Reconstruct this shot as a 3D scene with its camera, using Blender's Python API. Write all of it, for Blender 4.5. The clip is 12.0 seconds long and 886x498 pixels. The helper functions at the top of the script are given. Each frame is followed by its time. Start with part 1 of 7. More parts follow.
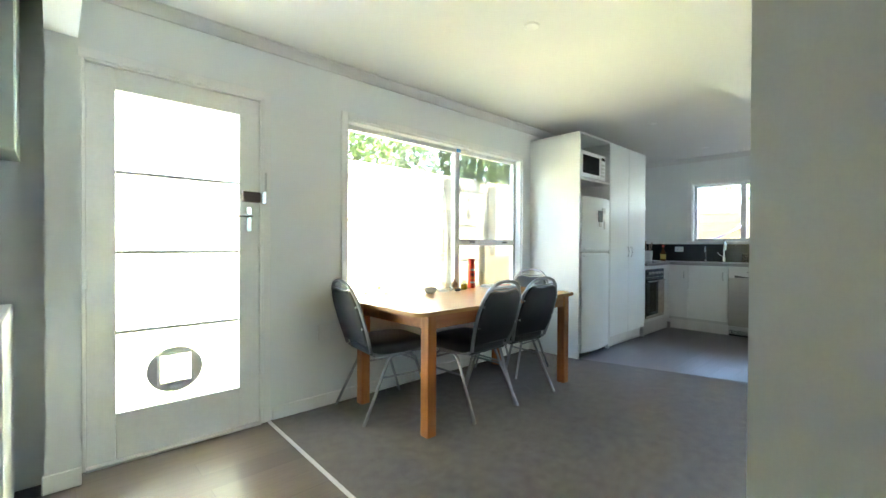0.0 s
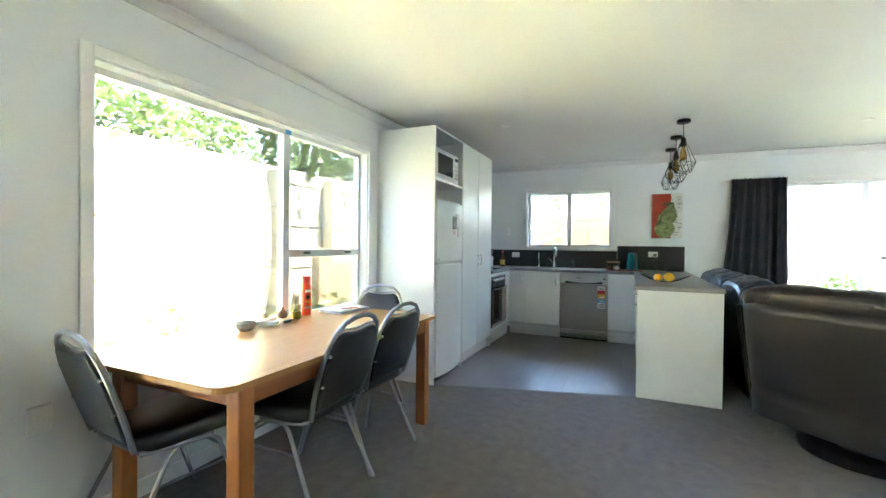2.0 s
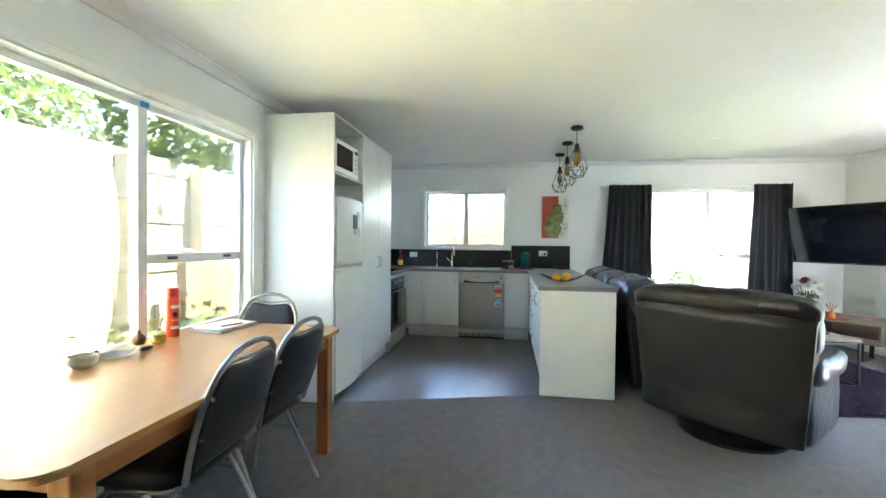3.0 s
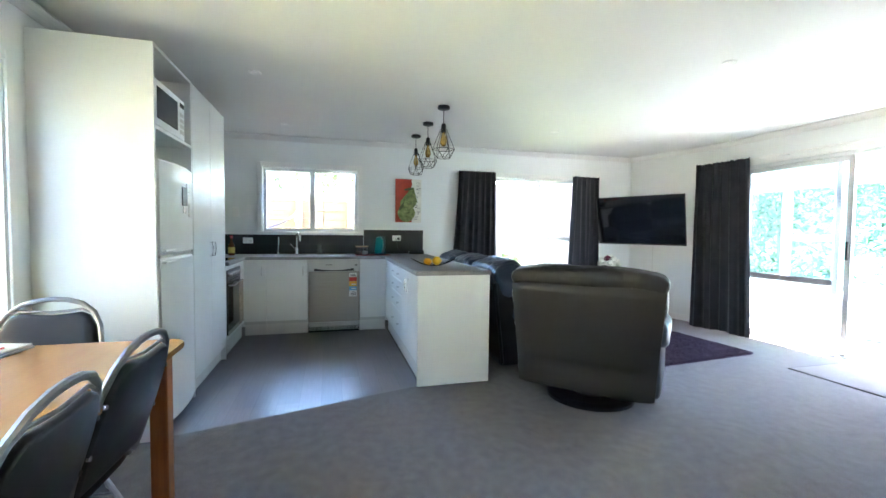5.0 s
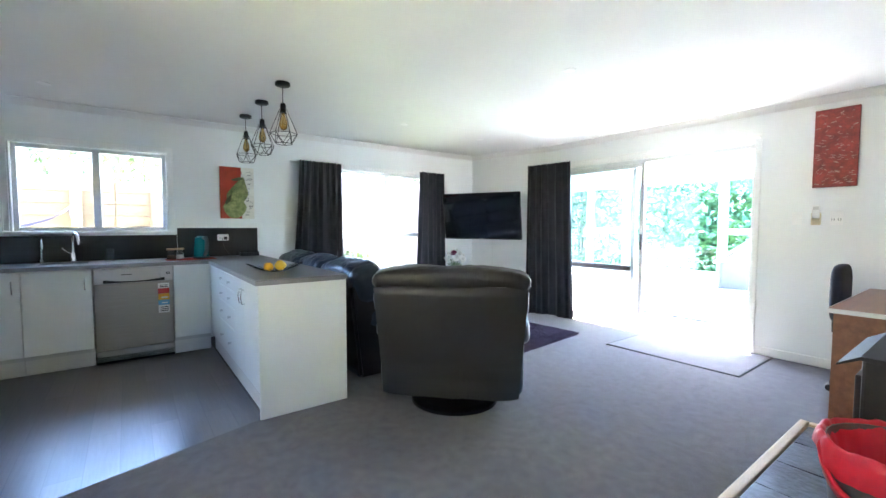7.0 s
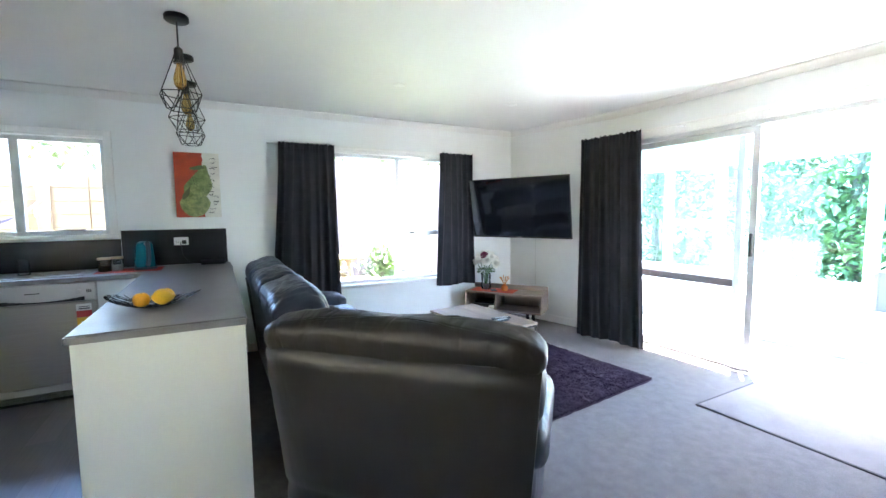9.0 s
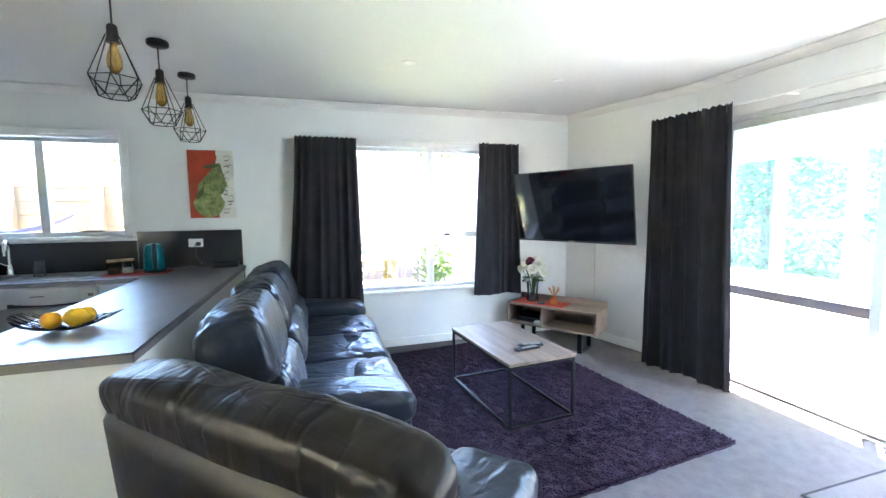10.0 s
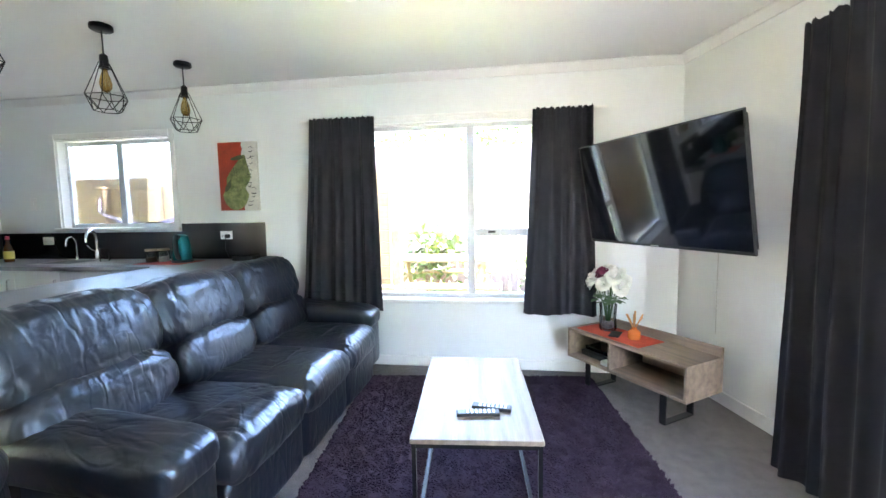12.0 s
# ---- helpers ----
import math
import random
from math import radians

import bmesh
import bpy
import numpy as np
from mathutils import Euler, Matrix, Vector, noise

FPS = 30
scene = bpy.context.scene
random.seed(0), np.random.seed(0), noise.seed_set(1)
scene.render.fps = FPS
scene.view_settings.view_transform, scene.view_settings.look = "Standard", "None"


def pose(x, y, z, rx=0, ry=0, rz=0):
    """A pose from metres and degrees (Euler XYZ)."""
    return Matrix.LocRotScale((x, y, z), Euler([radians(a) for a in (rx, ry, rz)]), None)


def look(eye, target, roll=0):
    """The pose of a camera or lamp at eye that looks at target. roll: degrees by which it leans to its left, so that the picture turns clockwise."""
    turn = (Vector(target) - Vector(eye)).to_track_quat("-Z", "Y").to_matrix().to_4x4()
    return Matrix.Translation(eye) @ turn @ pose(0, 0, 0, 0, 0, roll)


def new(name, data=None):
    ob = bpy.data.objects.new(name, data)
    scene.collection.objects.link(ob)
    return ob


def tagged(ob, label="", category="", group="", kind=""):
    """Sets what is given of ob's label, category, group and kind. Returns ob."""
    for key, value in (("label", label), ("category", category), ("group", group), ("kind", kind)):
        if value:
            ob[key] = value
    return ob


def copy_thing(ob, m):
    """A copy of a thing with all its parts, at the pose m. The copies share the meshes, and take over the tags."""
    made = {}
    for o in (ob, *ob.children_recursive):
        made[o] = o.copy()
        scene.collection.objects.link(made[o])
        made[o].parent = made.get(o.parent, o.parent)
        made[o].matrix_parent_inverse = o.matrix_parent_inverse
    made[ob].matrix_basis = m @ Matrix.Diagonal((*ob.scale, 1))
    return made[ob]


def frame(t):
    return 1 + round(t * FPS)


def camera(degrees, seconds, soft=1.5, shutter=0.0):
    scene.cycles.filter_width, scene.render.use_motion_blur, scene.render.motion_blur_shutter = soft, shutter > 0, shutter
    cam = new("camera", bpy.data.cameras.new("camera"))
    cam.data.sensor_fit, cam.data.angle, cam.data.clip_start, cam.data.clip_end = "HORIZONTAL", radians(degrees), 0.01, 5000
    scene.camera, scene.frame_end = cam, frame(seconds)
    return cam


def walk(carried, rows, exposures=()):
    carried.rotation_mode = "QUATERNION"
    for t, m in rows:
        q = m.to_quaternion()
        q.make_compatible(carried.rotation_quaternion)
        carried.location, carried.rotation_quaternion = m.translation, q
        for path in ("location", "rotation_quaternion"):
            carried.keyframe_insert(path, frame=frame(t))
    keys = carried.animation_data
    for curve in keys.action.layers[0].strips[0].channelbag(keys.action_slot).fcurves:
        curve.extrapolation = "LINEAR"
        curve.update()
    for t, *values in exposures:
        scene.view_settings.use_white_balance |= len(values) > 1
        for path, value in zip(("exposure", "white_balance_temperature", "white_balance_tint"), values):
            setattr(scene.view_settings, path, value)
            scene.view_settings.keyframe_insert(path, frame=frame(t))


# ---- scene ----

cam = camera(93.1, 12.0, 1.5)
PATH = [
    (0, (-0.074, 0.11, 1.131), (1.289, 1.574, 1.113), 0.3),
    (0.5, (0.084, 0.248, 1.159), (1.546, 1.613, 1.13), 0.4),
    (1, (0.219, 0.414, 1.189), (1.802, 1.636, 1.162), 0.6),
    (1.5, (0.325, 0.542, 1.204), (2.037, 1.576, 1.183), 0.5),
    (2, (0.452, 0.672, 1.238), (2.276, 1.492, 1.215), 0.6),
    (2.5, (0.564, 0.764, 1.265), (2.479, 1.341, 1.245), 0.6),
    (3, (0.659, 0.899, 1.273), (2.635, 1.205, 1.241), 0.6),
    (5, (1.031, 1.286, 1.234), (2.96, 0.767, 1.148), 0.6),
    (5.5, (1.1, 1.346, 1.226), (2.938, 0.562, 1.141), 0.5),
    (6, (1.15, 1.366, 1.246), (2.872, 0.353, 1.151), 0.4),
    (6.5, (1.228, 1.356, 1.259), (2.826, 0.158, 1.155), 0.2),
    (8.5, (2.077, 0.514, 1.322), (3.722, -0.61, 1.153), -0.4),
    (9, (2.217, 0.115, 1.358), (3.973, -0.828, 1.189), -0.6),
    (9.5, (2.348, -0.256, 1.392), (4.19, -1.015, 1.217), -0.6),
    (10, (2.57, -0.591, 1.391), (4.475, -1.174, 1.206), -0.7),
    (10.5, (2.742, -0.953, 1.353), (4.691, -1.366, 1.183), -0.7),
    (11, (2.929, -1.323, 1.339), (4.912, -1.516, 1.165), -0.9),
    (11.5, (3.14, -1.679, 1.322), (5.132, -1.648, 1.144), -1.0),
    (12, (3.337, -2.052, 1.304), (5.306, -1.752, 1.127), -1.0),
]
walk(cam, [(t, look(eye, target, roll)) for t, eye, target, roll in PATH],
     exposures=[(0, 6.06, 6330, 8), (2.5, 6.2, 6430, 10), (5, 6.22, 6080, 12), (7, 6.17, 5950, 15), (10, 6.2, 6080, 15), (12, 6.5, 6500, 15)])

# ---- sky and sun ----
SUN_FROM = Vector((0.38, -0.64, 1.90)).normalized()
world = bpy.data.worlds.new("sky")
scene.world = world
world.use_nodes = True
wn = world.node_tree.nodes
sky = wn.new("ShaderNodeTexSky")
sky.sky_type = "NISHITA"
sky.sun_disc = False
sky.sun_elevation = math.asin(SUN_FROM.z)
sky.sun_rotation = math.atan2(SUN_FROM.x, SUN_FROM.y)
world.node_tree.links.new(sky.outputs[0], wn["Background"].inputs[0])
wn["Background"].inputs[1].default_value = 0.15
sun = new("sun", bpy.data.lights.new("sun", "SUN"))
sun.data.energy = 5.0
sun.data.angle = radians(0.5)
sun.data.color = (1.0, 0.95, 0.86)
sun.matrix_world = look(SUN_FROM * 20, (0, 0, 0))


# ---- materials ----
def material(name, colour, rough=0.5, metal=0.0, vary=0.12, scale=6.0, fine=0.0, bump=0.0, bump_scale=200.0,
             coat=0.0, per_piece=0.0, stretch=(1, 1, 1), colour2=None, rough_vary=0.03, sheen=0.0, spec=0.5):
    """A surface with two scales of variation and fine relief."""
    m = bpy.data.materials.new(name)
    m.use_nodes = True
    nt = m.node_tree
    n, link = nt.nodes, nt.links.new
    bsdf = n["Principled BSDF"]
    tc = n.new("ShaderNodeTexCoord")
    mp = n.new("ShaderNodeMapping")
    mp.inputs["Scale"].default_value = stretch
    link(tc.outputs["Object"], mp.inputs[0])
    big = n.new("ShaderNodeTexNoise")
    big.inputs["Scale"].default_value = scale
    big.inputs["Detail"].default_value = 5
    link(mp.outputs[0], big.inputs["Vector"])
    small = n.new("ShaderNodeTexNoise")
    small.inputs["Scale"].default_value = bump_scale
    small.inputs["Detail"].default_value = 3
    link(mp.outputs[0], small.inputs["Vector"])
    c = Vector(colour)
    lo = tuple(c * (1 - vary)) + (1,)
    hi = (tuple(colour2) if colour2 else tuple(min(1, v) for v in c * (1 + vary))) + (1,)
    mix = n.new("ShaderNodeMix")
    mix.data_type = "RGBA"
    mix.inputs[6].default_value, mix.inputs[7].default_value = lo, hi
    ramp = n.new("ShaderNodeMapRange")
    ramp.inputs[1].default_value, ramp.inputs[2].default_value = 0.3, 0.7
    link(big.outputs[0], ramp.inputs[0])
    link(ramp.outputs[0], mix.inputs[0])
    out = mix.outputs[2]
    if fine:
        mul = n.new("ShaderNodeMix")
        mul.data_type = "RGBA"
        mul.blend_type = "MULTIPLY"
        mul.inputs[0].default_value = 1.0
        fr = n.new("ShaderNodeMapRange")
        fr.inputs[1].default_value, fr.inputs[2].default_value = 0.3, 0.7
        fr.inputs[3].default_value, fr.inputs[4].default_value = 1 - fine, 1 + fine * 0.3
        link(small.outputs[0], fr.inputs[0])
        link(out, mul.inputs[6])
        link(fr.outputs[0], mul.inputs[7])
        out = mul.outputs[2]
    if per_piece:
        info = n.new("ShaderNodeObjectInfo")
        pr = n.new("ShaderNodeMapRange")
        pr.inputs[3].default_value, pr.inputs[4].default_value = 1 - per_piece, 1 + per_piece * 0.5
        link(info.outputs["Random"], pr.inputs[0])
        pm = n.new("ShaderNodeMix")
        pm.data_type = "RGBA"
        pm.blend_type = "MULTIPLY"
        pm.inputs[0].default_value = 1.0
        link(out, pm.inputs[6])
        link(pr.outputs[0], pm.inputs[7])
        out = pm.outputs[2]
    link(out, bsdf.inputs["Base Color"])
    rr = n.new("ShaderNodeMapRange")
    rr.inputs[3].default_value, rr.inputs[4].default_value = max(0.02, rough - rough_vary), min(1, rough + rough_vary)
    link(big.outputs[0], rr.inputs[0])
    link(rr.outputs[0], bsdf.inputs["Roughness"])
    bsdf.inputs["Metallic"].default_value = metal
    bsdf.inputs["Coat Weight"].default_value = coat
    bsdf.inputs["Specular IOR Level"].default_value = spec
    bsdf.inputs["Sheen Weight"].default_value = sheen
    if bump:
        b = n.new("ShaderNodeBump")
        b.inputs["Strength"].default_value = bump
        b.inputs["Distance"].default_value = 0.004
        link(small.outputs[0], b.inputs["Height"])
        link(b.outputs[0], bsdf.inputs["Normal"])
    return m


def glass_sheet(name, tint=(0.97, 0.99, 0.98), gloss=0.9):
    """A thin pane: clear, with a mirror gloss that grows at grazing angles."""
    m = bpy.data.materials.new(name)
    m.use_nodes = True
    n, link = m.node_tree.nodes, m.node_tree.links.new
    n.remove(n["Principled BSDF"])
    clear, shine = n.new("ShaderNodeBsdfTransparent"), n.new("ShaderNodeBsdfGlossy")
    clear.inputs[0].default_value = (*tint, 1)
    shine.inputs["Roughness"].default_value = 0.0
    fr, mix = n.new("ShaderNodeFresnel"), n.new("ShaderNodeMixShader")
    fr.inputs[0].default_value = 1.45
    sc = n.new("ShaderNodeMath")
    sc.operation = "MULTIPLY"
    sc.inputs[1].default_value = gloss
    link(fr.outputs[0], sc.inputs[0])
    link(sc.outputs[0], mix.inputs[0])
    link(clear.outputs[0], mix.inputs[1])
    link(shine.outputs[0], mix.inputs[2])
    link(mix.outputs[0], n["Material Output"].inputs[0])
    return m


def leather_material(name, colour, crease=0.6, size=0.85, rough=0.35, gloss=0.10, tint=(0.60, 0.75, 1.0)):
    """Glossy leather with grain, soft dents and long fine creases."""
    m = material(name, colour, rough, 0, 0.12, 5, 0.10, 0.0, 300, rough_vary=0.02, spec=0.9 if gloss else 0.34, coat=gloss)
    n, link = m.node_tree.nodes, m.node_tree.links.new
    # Blue sheen of the sky is put into the highlight colour here.
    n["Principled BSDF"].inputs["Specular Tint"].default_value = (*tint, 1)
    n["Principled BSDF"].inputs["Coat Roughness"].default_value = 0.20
    tc = n.new("ShaderNodeTexCoord")
    last = None
    for scale, stretch, width, dist in ((4.5, (1.5, 0.7, 0.8), 12.0, 0.005), (8.0, (1.7, 0.6, 0.6), 8.0, 0.003), (13.0, (0.7, 1.3, 1.2), 6.0, 0.0012)):
        mp = n.new("ShaderNodeMapping")
        mp.inputs["Scale"].default_value = stretch
        link(tc.outputs["Object"], mp.inputs[0])
        wr = n.new("ShaderNodeTexNoise")
        wr.inputs["Scale"].default_value, wr.inputs["Detail"].default_value, wr.inputs["Distortion"].default_value = scale * size, 1.5, 0.6
        link(mp.outputs[0], wr.inputs["Vector"])
        sub, ab, mul = n.new("ShaderNodeMath"), n.new("ShaderNodeMath"), n.new("ShaderNodeMath")
        sub.operation, ab.operation, mul.operation = "SUBTRACT", "ABSOLUTE", "MULTIPLY"
        sub.inputs[1].default_value, mul.inputs[1].default_value = 0.5, width
        link(wr.outputs[0], sub.inputs[0])
        link(sub.outputs[0], ab.inputs[0])
        link(ab.outputs[0], mul.inputs[0])
        sm = n.new("ShaderNodeMapRange")
        sm.interpolation_type = "SMOOTHSTEP"
        link(mul.outputs[0], sm.inputs[0])
        b = n.new("ShaderNodeBump")
        b.inputs["Strength"].default_value, b.inputs["Distance"].default_value = crease, dist
        link(sm.outputs[0], b.inputs["Height"])
        if last:
            link(last.outputs[0], b.inputs["Normal"])
        last = b
    gr = n.new("ShaderNodeTexVoronoi")
    gr.inputs["Scale"].default_value = 260
    link(tc.outputs["Object"], gr.inputs["Vector"])
    b = n.new("ShaderNodeBump")
    b.inputs["Strength"].default_value, b.inputs["Distance"].default_value = 0.10, 0.001
    link(gr.outputs[0], b.inputs["Height"])
    link(last.outputs[0], b.inputs["Normal"])
    link(b.outputs[0], n["Principled BSDF"].inputs["Normal"])
    return m


def plank_floor(name, c1, c2, width, length, rough):
    """Vinyl planks: faint joints, tone from board to board, long grain."""
    m = bpy.data.materials.new(name)
    m.use_nodes = True
    n, link = m.node_tree.nodes, m.node_tree.links.new
    bsdf = n["Principled BSDF"]
    tc = n.new("ShaderNodeTexCoord")
    br = n.new("ShaderNodeTexBrick")
    br.inputs["Scale"].default_value = 1.0
    br.inputs["Brick Width"].default_value, br.inputs["Row Height"].default_value = length, width
    br.inputs["Mortar Size"].default_value = 0.0015
    br.inputs["Color1"].default_value, br.inputs["Color2"].default_value = (*c1, 1), (*c2, 1)
    br.inputs["Mortar"].default_value = (*[v * 0.8 for v in c1], 1)
    link(tc.outputs["Object"], br.inputs["Vector"])
    mp = n.new("ShaderNodeMapping")
    mp.inputs["Scale"].default_value = (1.5, 22, 1)
    gr = n.new("ShaderNodeTexNoise")
    gr.inputs["Scale"].default_value, gr.inputs["Detail"].default_value = 3, 6
    link(tc.outputs["Object"], mp.inputs[0])
    link(mp.outputs[0], gr.inputs["Vector"])
    mul = n.new("ShaderNodeMix")
    mul.data_type, mul.blend_type = "RGBA", "MULTIPLY"
    mul.inputs[0].default_value = 1
    mr = n.new("ShaderNodeMapRange")
    mr.inputs[1].default_value, mr.inputs[2].default_value, mr.inputs[3].default_value, mr.inputs[4].default_value = 0.3, 0.7, 0.88, 1.06
    link(gr.outputs[0], mr.inputs[0])
    link(br.outputs[0], mul.inputs[6])
    link(mr.outputs[0], mul.inputs[7])
    link(mul.outputs[2], bsdf.inputs["Base Color"])
    bsdf.inputs["Roughness"].default_value = rough
    # Specular tint holds the blue of the sky mirrored in the floor.
    bsdf.inputs["Specular Tint"].default_value = (0.80, 0.86, 1.0, 1)
    b = n.new("ShaderNodeBump")
    b.inputs["Strength"].default_value, b.inputs["Distance"].default_value = 0.12, 0.002
    link(gr.outputs[0], b.inputs["Height"])
    link(b.outputs[0], bsdf.inputs["Normal"])
    return m


def wood(name, colour, dark, rough=0.45, axis=0, scale=4.0, per_piece=0.0, fine=0.12):
    """Timber with grain that runs along one axis."""
    st = [18.0, 18.0, 18.0]
    st[axis] = 1.2
    return material(name, dark, rough, 0, 0.05, scale * 0.4, fine, 0.12, scale * 6, stretch=tuple(st), colour2=colour, per_piece=per_piece)


WALL = material("wall_paint", (0.76, 0.78, 0.77), 0.55, 0, 0.02, 1.5, 0.02, 0.06, 160)
CEIL = material("ceiling_paint", (0.72, 0.72, 0.70), 0.7, 0, 0.02, 1.2, 0.02, 0.06, 140)
TRIM = material("gloss_white_trim", (0.80, 0.80, 0.78), 0.38, 0, 0.03, 4, 0.03, 0.03, 60)
CARPET = material("grey_carpet", (0.148, 0.130, 0.122), 0.95, 0, 0.18, 15.0, 0.5, 0.9, 200, sheen=0.1)
MATT = material("doormat_pile", (0.18, 0.16, 0.153), 0.95, 0, 0.15, 6, 0.5, 0.9, 320, sheen=0.1)
MATEDGE = material("mat_binding", (0.02, 0.02, 0.02), 0.8, 0, 0.2, 20)
VINYL = plank_floor("kitchen_vinyl", (0.105, 0.092, 0.088), (0.145, 0.125, 0.118), 0.15, 0.92, 0.29)
ENTRY = plank_floor("entry_vinyl", (0.105, 0.082, 0.07), (0.135, 0.108, 0.092), 0.15, 0.92, 0.35)
ALU = material("aluminium", (0.70, 0.71, 0.71), 0.4, 0.35, 0.06, 8, 0.06)
CABINET = material("white_melamine", (0.74, 0.76, 0.74), 0.37, 0, 0.02, 3, 0.02, 0.02, 120)
INNER = material("cabinet_inside", (0.55, 0.56, 0.54), 0.5, 0, 0.05, 3)
KICK = material("kickboard_white", (0.66, 0.66, 0.63), 0.45, 0, 0.05, 6)
BENCH = material("grey_stone_laminate", (0.185, 0.178, 0.176), 0.35, 0, 0.16, 7, 0.22, 0.05, 120)
SPLASH = material("charcoal_splashback", (0.022, 0.021, 0.021), 0.14, 0, 0.1, 4, rough_vary=0.03)
STEEL = material("brushed_steel", (0.40, 0.375, 0.335), 0.36, 0.95, 0.06, 4, 0.1, 0.04, 60, stretch=(1, 1, 40))
CHROME = material("chrome", (0.75, 0.75, 0.75), 0.12, 1.0, 0.03, 10, rough_vary=0.04)
WHITEGOODS = material("fridge_enamel", (0.74, 0.76, 0.76), 0.36, 0, 0.02, 3, 0.0, 0.03, 300)
DISHPANEL = material("appliance_silver", (0.55, 0.55, 0.53), 0.35, 0.4, 0.04, 6)
BLACKGLASS = material("black_glass", (0.008, 0.008, 0.009), 0.05, 0, 0.1, 5, rough_vary=0.02)
SCREEN = material("screen_glass", (0.006, 0.006, 0.008), 0.07, 0, 0.1, 5, rough_vary=0.01, coat=1.0, spec=1.0)
DARKPLASTIC = material("dark_plastic", (0.016, 0.016, 0.017), 0.4, 0, 0.15, 20)
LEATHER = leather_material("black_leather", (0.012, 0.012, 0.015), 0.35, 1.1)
TAUT = leather_material("taut_black_leather", (0.018, 0.0172, 0.0172), 0.10, 0.7, 0.40, 0.0, (1, 1, 1))
SOFT = leather_material("soft_black_leather", (0.013, 0.012, 0.0118), 0.40, 0.9, 0.38, 0.0, (1, 0.98, 0.96))
CURTAIN = material("charcoal_curtain", (0.024, 0.024, 0.029), 0.9, 0, 0.2, 6, 0.25, 0.3, 500, sheen=0.04, spec=0.25)
RUG = material("plum_shag", (0.040, 0.025, 0.042), 1.0, 0, 0.15, 9, 0.25, 0.4, 220, colour2=(0.052, 0.034, 0.054), spec=0.15)
PINE = wood("golden_pine", (0.42, 0.150, 0.036), (0.27, 0.085, 0.018), 0.4, 2, 4.0)
PINEX = wood("golden_pine_rail", (0.40, 0.140, 0.034), (0.27, 0.085, 0.018), 0.4, 0, 4.0)
TABLETOP = material("tan_laminate_top", (0.43, 0.222, 0.083), 0.27, 0, 0.05, 1.2, 0.05, 0.0, 14, stretch=(1.2, 9, 9), rough_vary=0.006)
OAKGREY = wood("weathered_oak", (0.36, 0.27, 0.20), (0.20, 0.15, 0.115), 0.42, 0, 3.0)
BLACKSTEEL = material("black_steel", (0.014, 0.014, 0.015), 0.42, 0.6, 0.15, 20)
VINYLSEAT = material("black_vinyl_upholstery", (0.017, 0.017, 0.018), 0.33, 0, 0.15, 8, 0.12, 0.2, 250, spec=0.42)
SILVER = material("silver_painted_tube", (0.27, 0.275, 0.285), 0.38, 0.7, 0.08, 14)
IRON = material("black_iron_stove", (0.020, 0.017, 0.017), 0.5, 0.4, 0.3, 8, 0.2, 0.2, 120)
FLUE = material("heat_tinted_flue", (0.13, 0.075, 0.042), 0.36, 0.95, 0.35, 3, 0.1, stretch=(1, 1, 0.6), colour2=(0.21, 0.15, 0.11))
SLATE = material("slate", (0.055, 0.06, 0.068), 0.38, 0, 0.35, 7, 0.3, 0.8, 28, per_piece=0.25)
GROUT = material("hearth_grout", (0.05, 0.048, 0.045), 0.9, 0, 0.2, 30)
RAWPINE = wood("raw_pine_edging", (0.60, 0.45, 0.27), (0.46, 0.32, 0.17), 0.5, 1, 4.0)
PANE = glass_sheet("window_pane")
FENCE = wood("treated_pine_fence", (0.20, 0.14, 0.078), (0.13, 0.09, 0.048), 0.8, 1, 3.0, per_piece=0.15)
SLEEPER = wood("retaining_sleeper", (0.44, 0.38, 0.26), (0.30, 0.255, 0.17), 0.85, 0, 3.0, per_piece=0.2)
GROUND = material("garden_ground", (0.36, 0.33, 0.27), 0.95, 0, 0.25, 2, 0.4, 0.6, 40)
GRASS = material("lawn", (0.08, 0.12, 0.03), 0.95, 0, 0.35, 4, 0.4, 0.6, 60)
LEAF = material("leaf_green", (0.035, 0.07, 0.014), 0.45, 0, 0.5, 3, 0.1, colour2=(0.12, 0.17, 0.03))
LEAF2 = material("forest_leaf", (0.05, 0.09, 0.035), 0.5, 0, 0.5, 1.5, 0.1, colour2=(0.20, 0.26, 0.09))
BARK = material("bark", (0.12, 0.09, 0.07), 0.9, 0, 0.3, 12, 0.4, 0.6, 40)
CREAM = material("sunroom_white", (0.41, 0.42, 0.41), 0.5, 0, 0.03, 4)
DARKBEAM = material("brown_rail", (0.10, 0.06, 0.045), 0.5, 0, 0.2, 10)
NEIGHBOUR = material("neighbour_cladding", (0.45, 0.52, 0.60), 0.7, 0, 0.08, 2, 0.1, 0.2, 30)


# ---- mesh tools ----
def thing(name, at=(0, 0, 0), turn=0.0, label="", category="", group=""):
    ob = new(name)
    ob.empty_display_size = 0.1
    ob.matrix_basis = pose(*at, 0, 0, turn)
    return tagged(ob, label, category, group)


def part(name, bm, mat, parent=None, label="", smooth=False, angle=40):
    me = bpy.data.meshes.new(name)
    bmesh.ops.recalc_face_normals(bm, faces=bm.faces)
    bm.to_mesh(me)
    bm.free()
    me.materials.append(mat)
    if smooth:
        me.shade_smooth()
        me.set_sharp_from_angle(angle=radians(angle))
    ob = new(name, me)
    ob.parent = parent
    return tagged(ob, label)


def structure(name, bm, mat, label="", category="", smooth=False):
    return tagged(part(name, bm, mat, None, label, smooth), label, category, "", "structure")


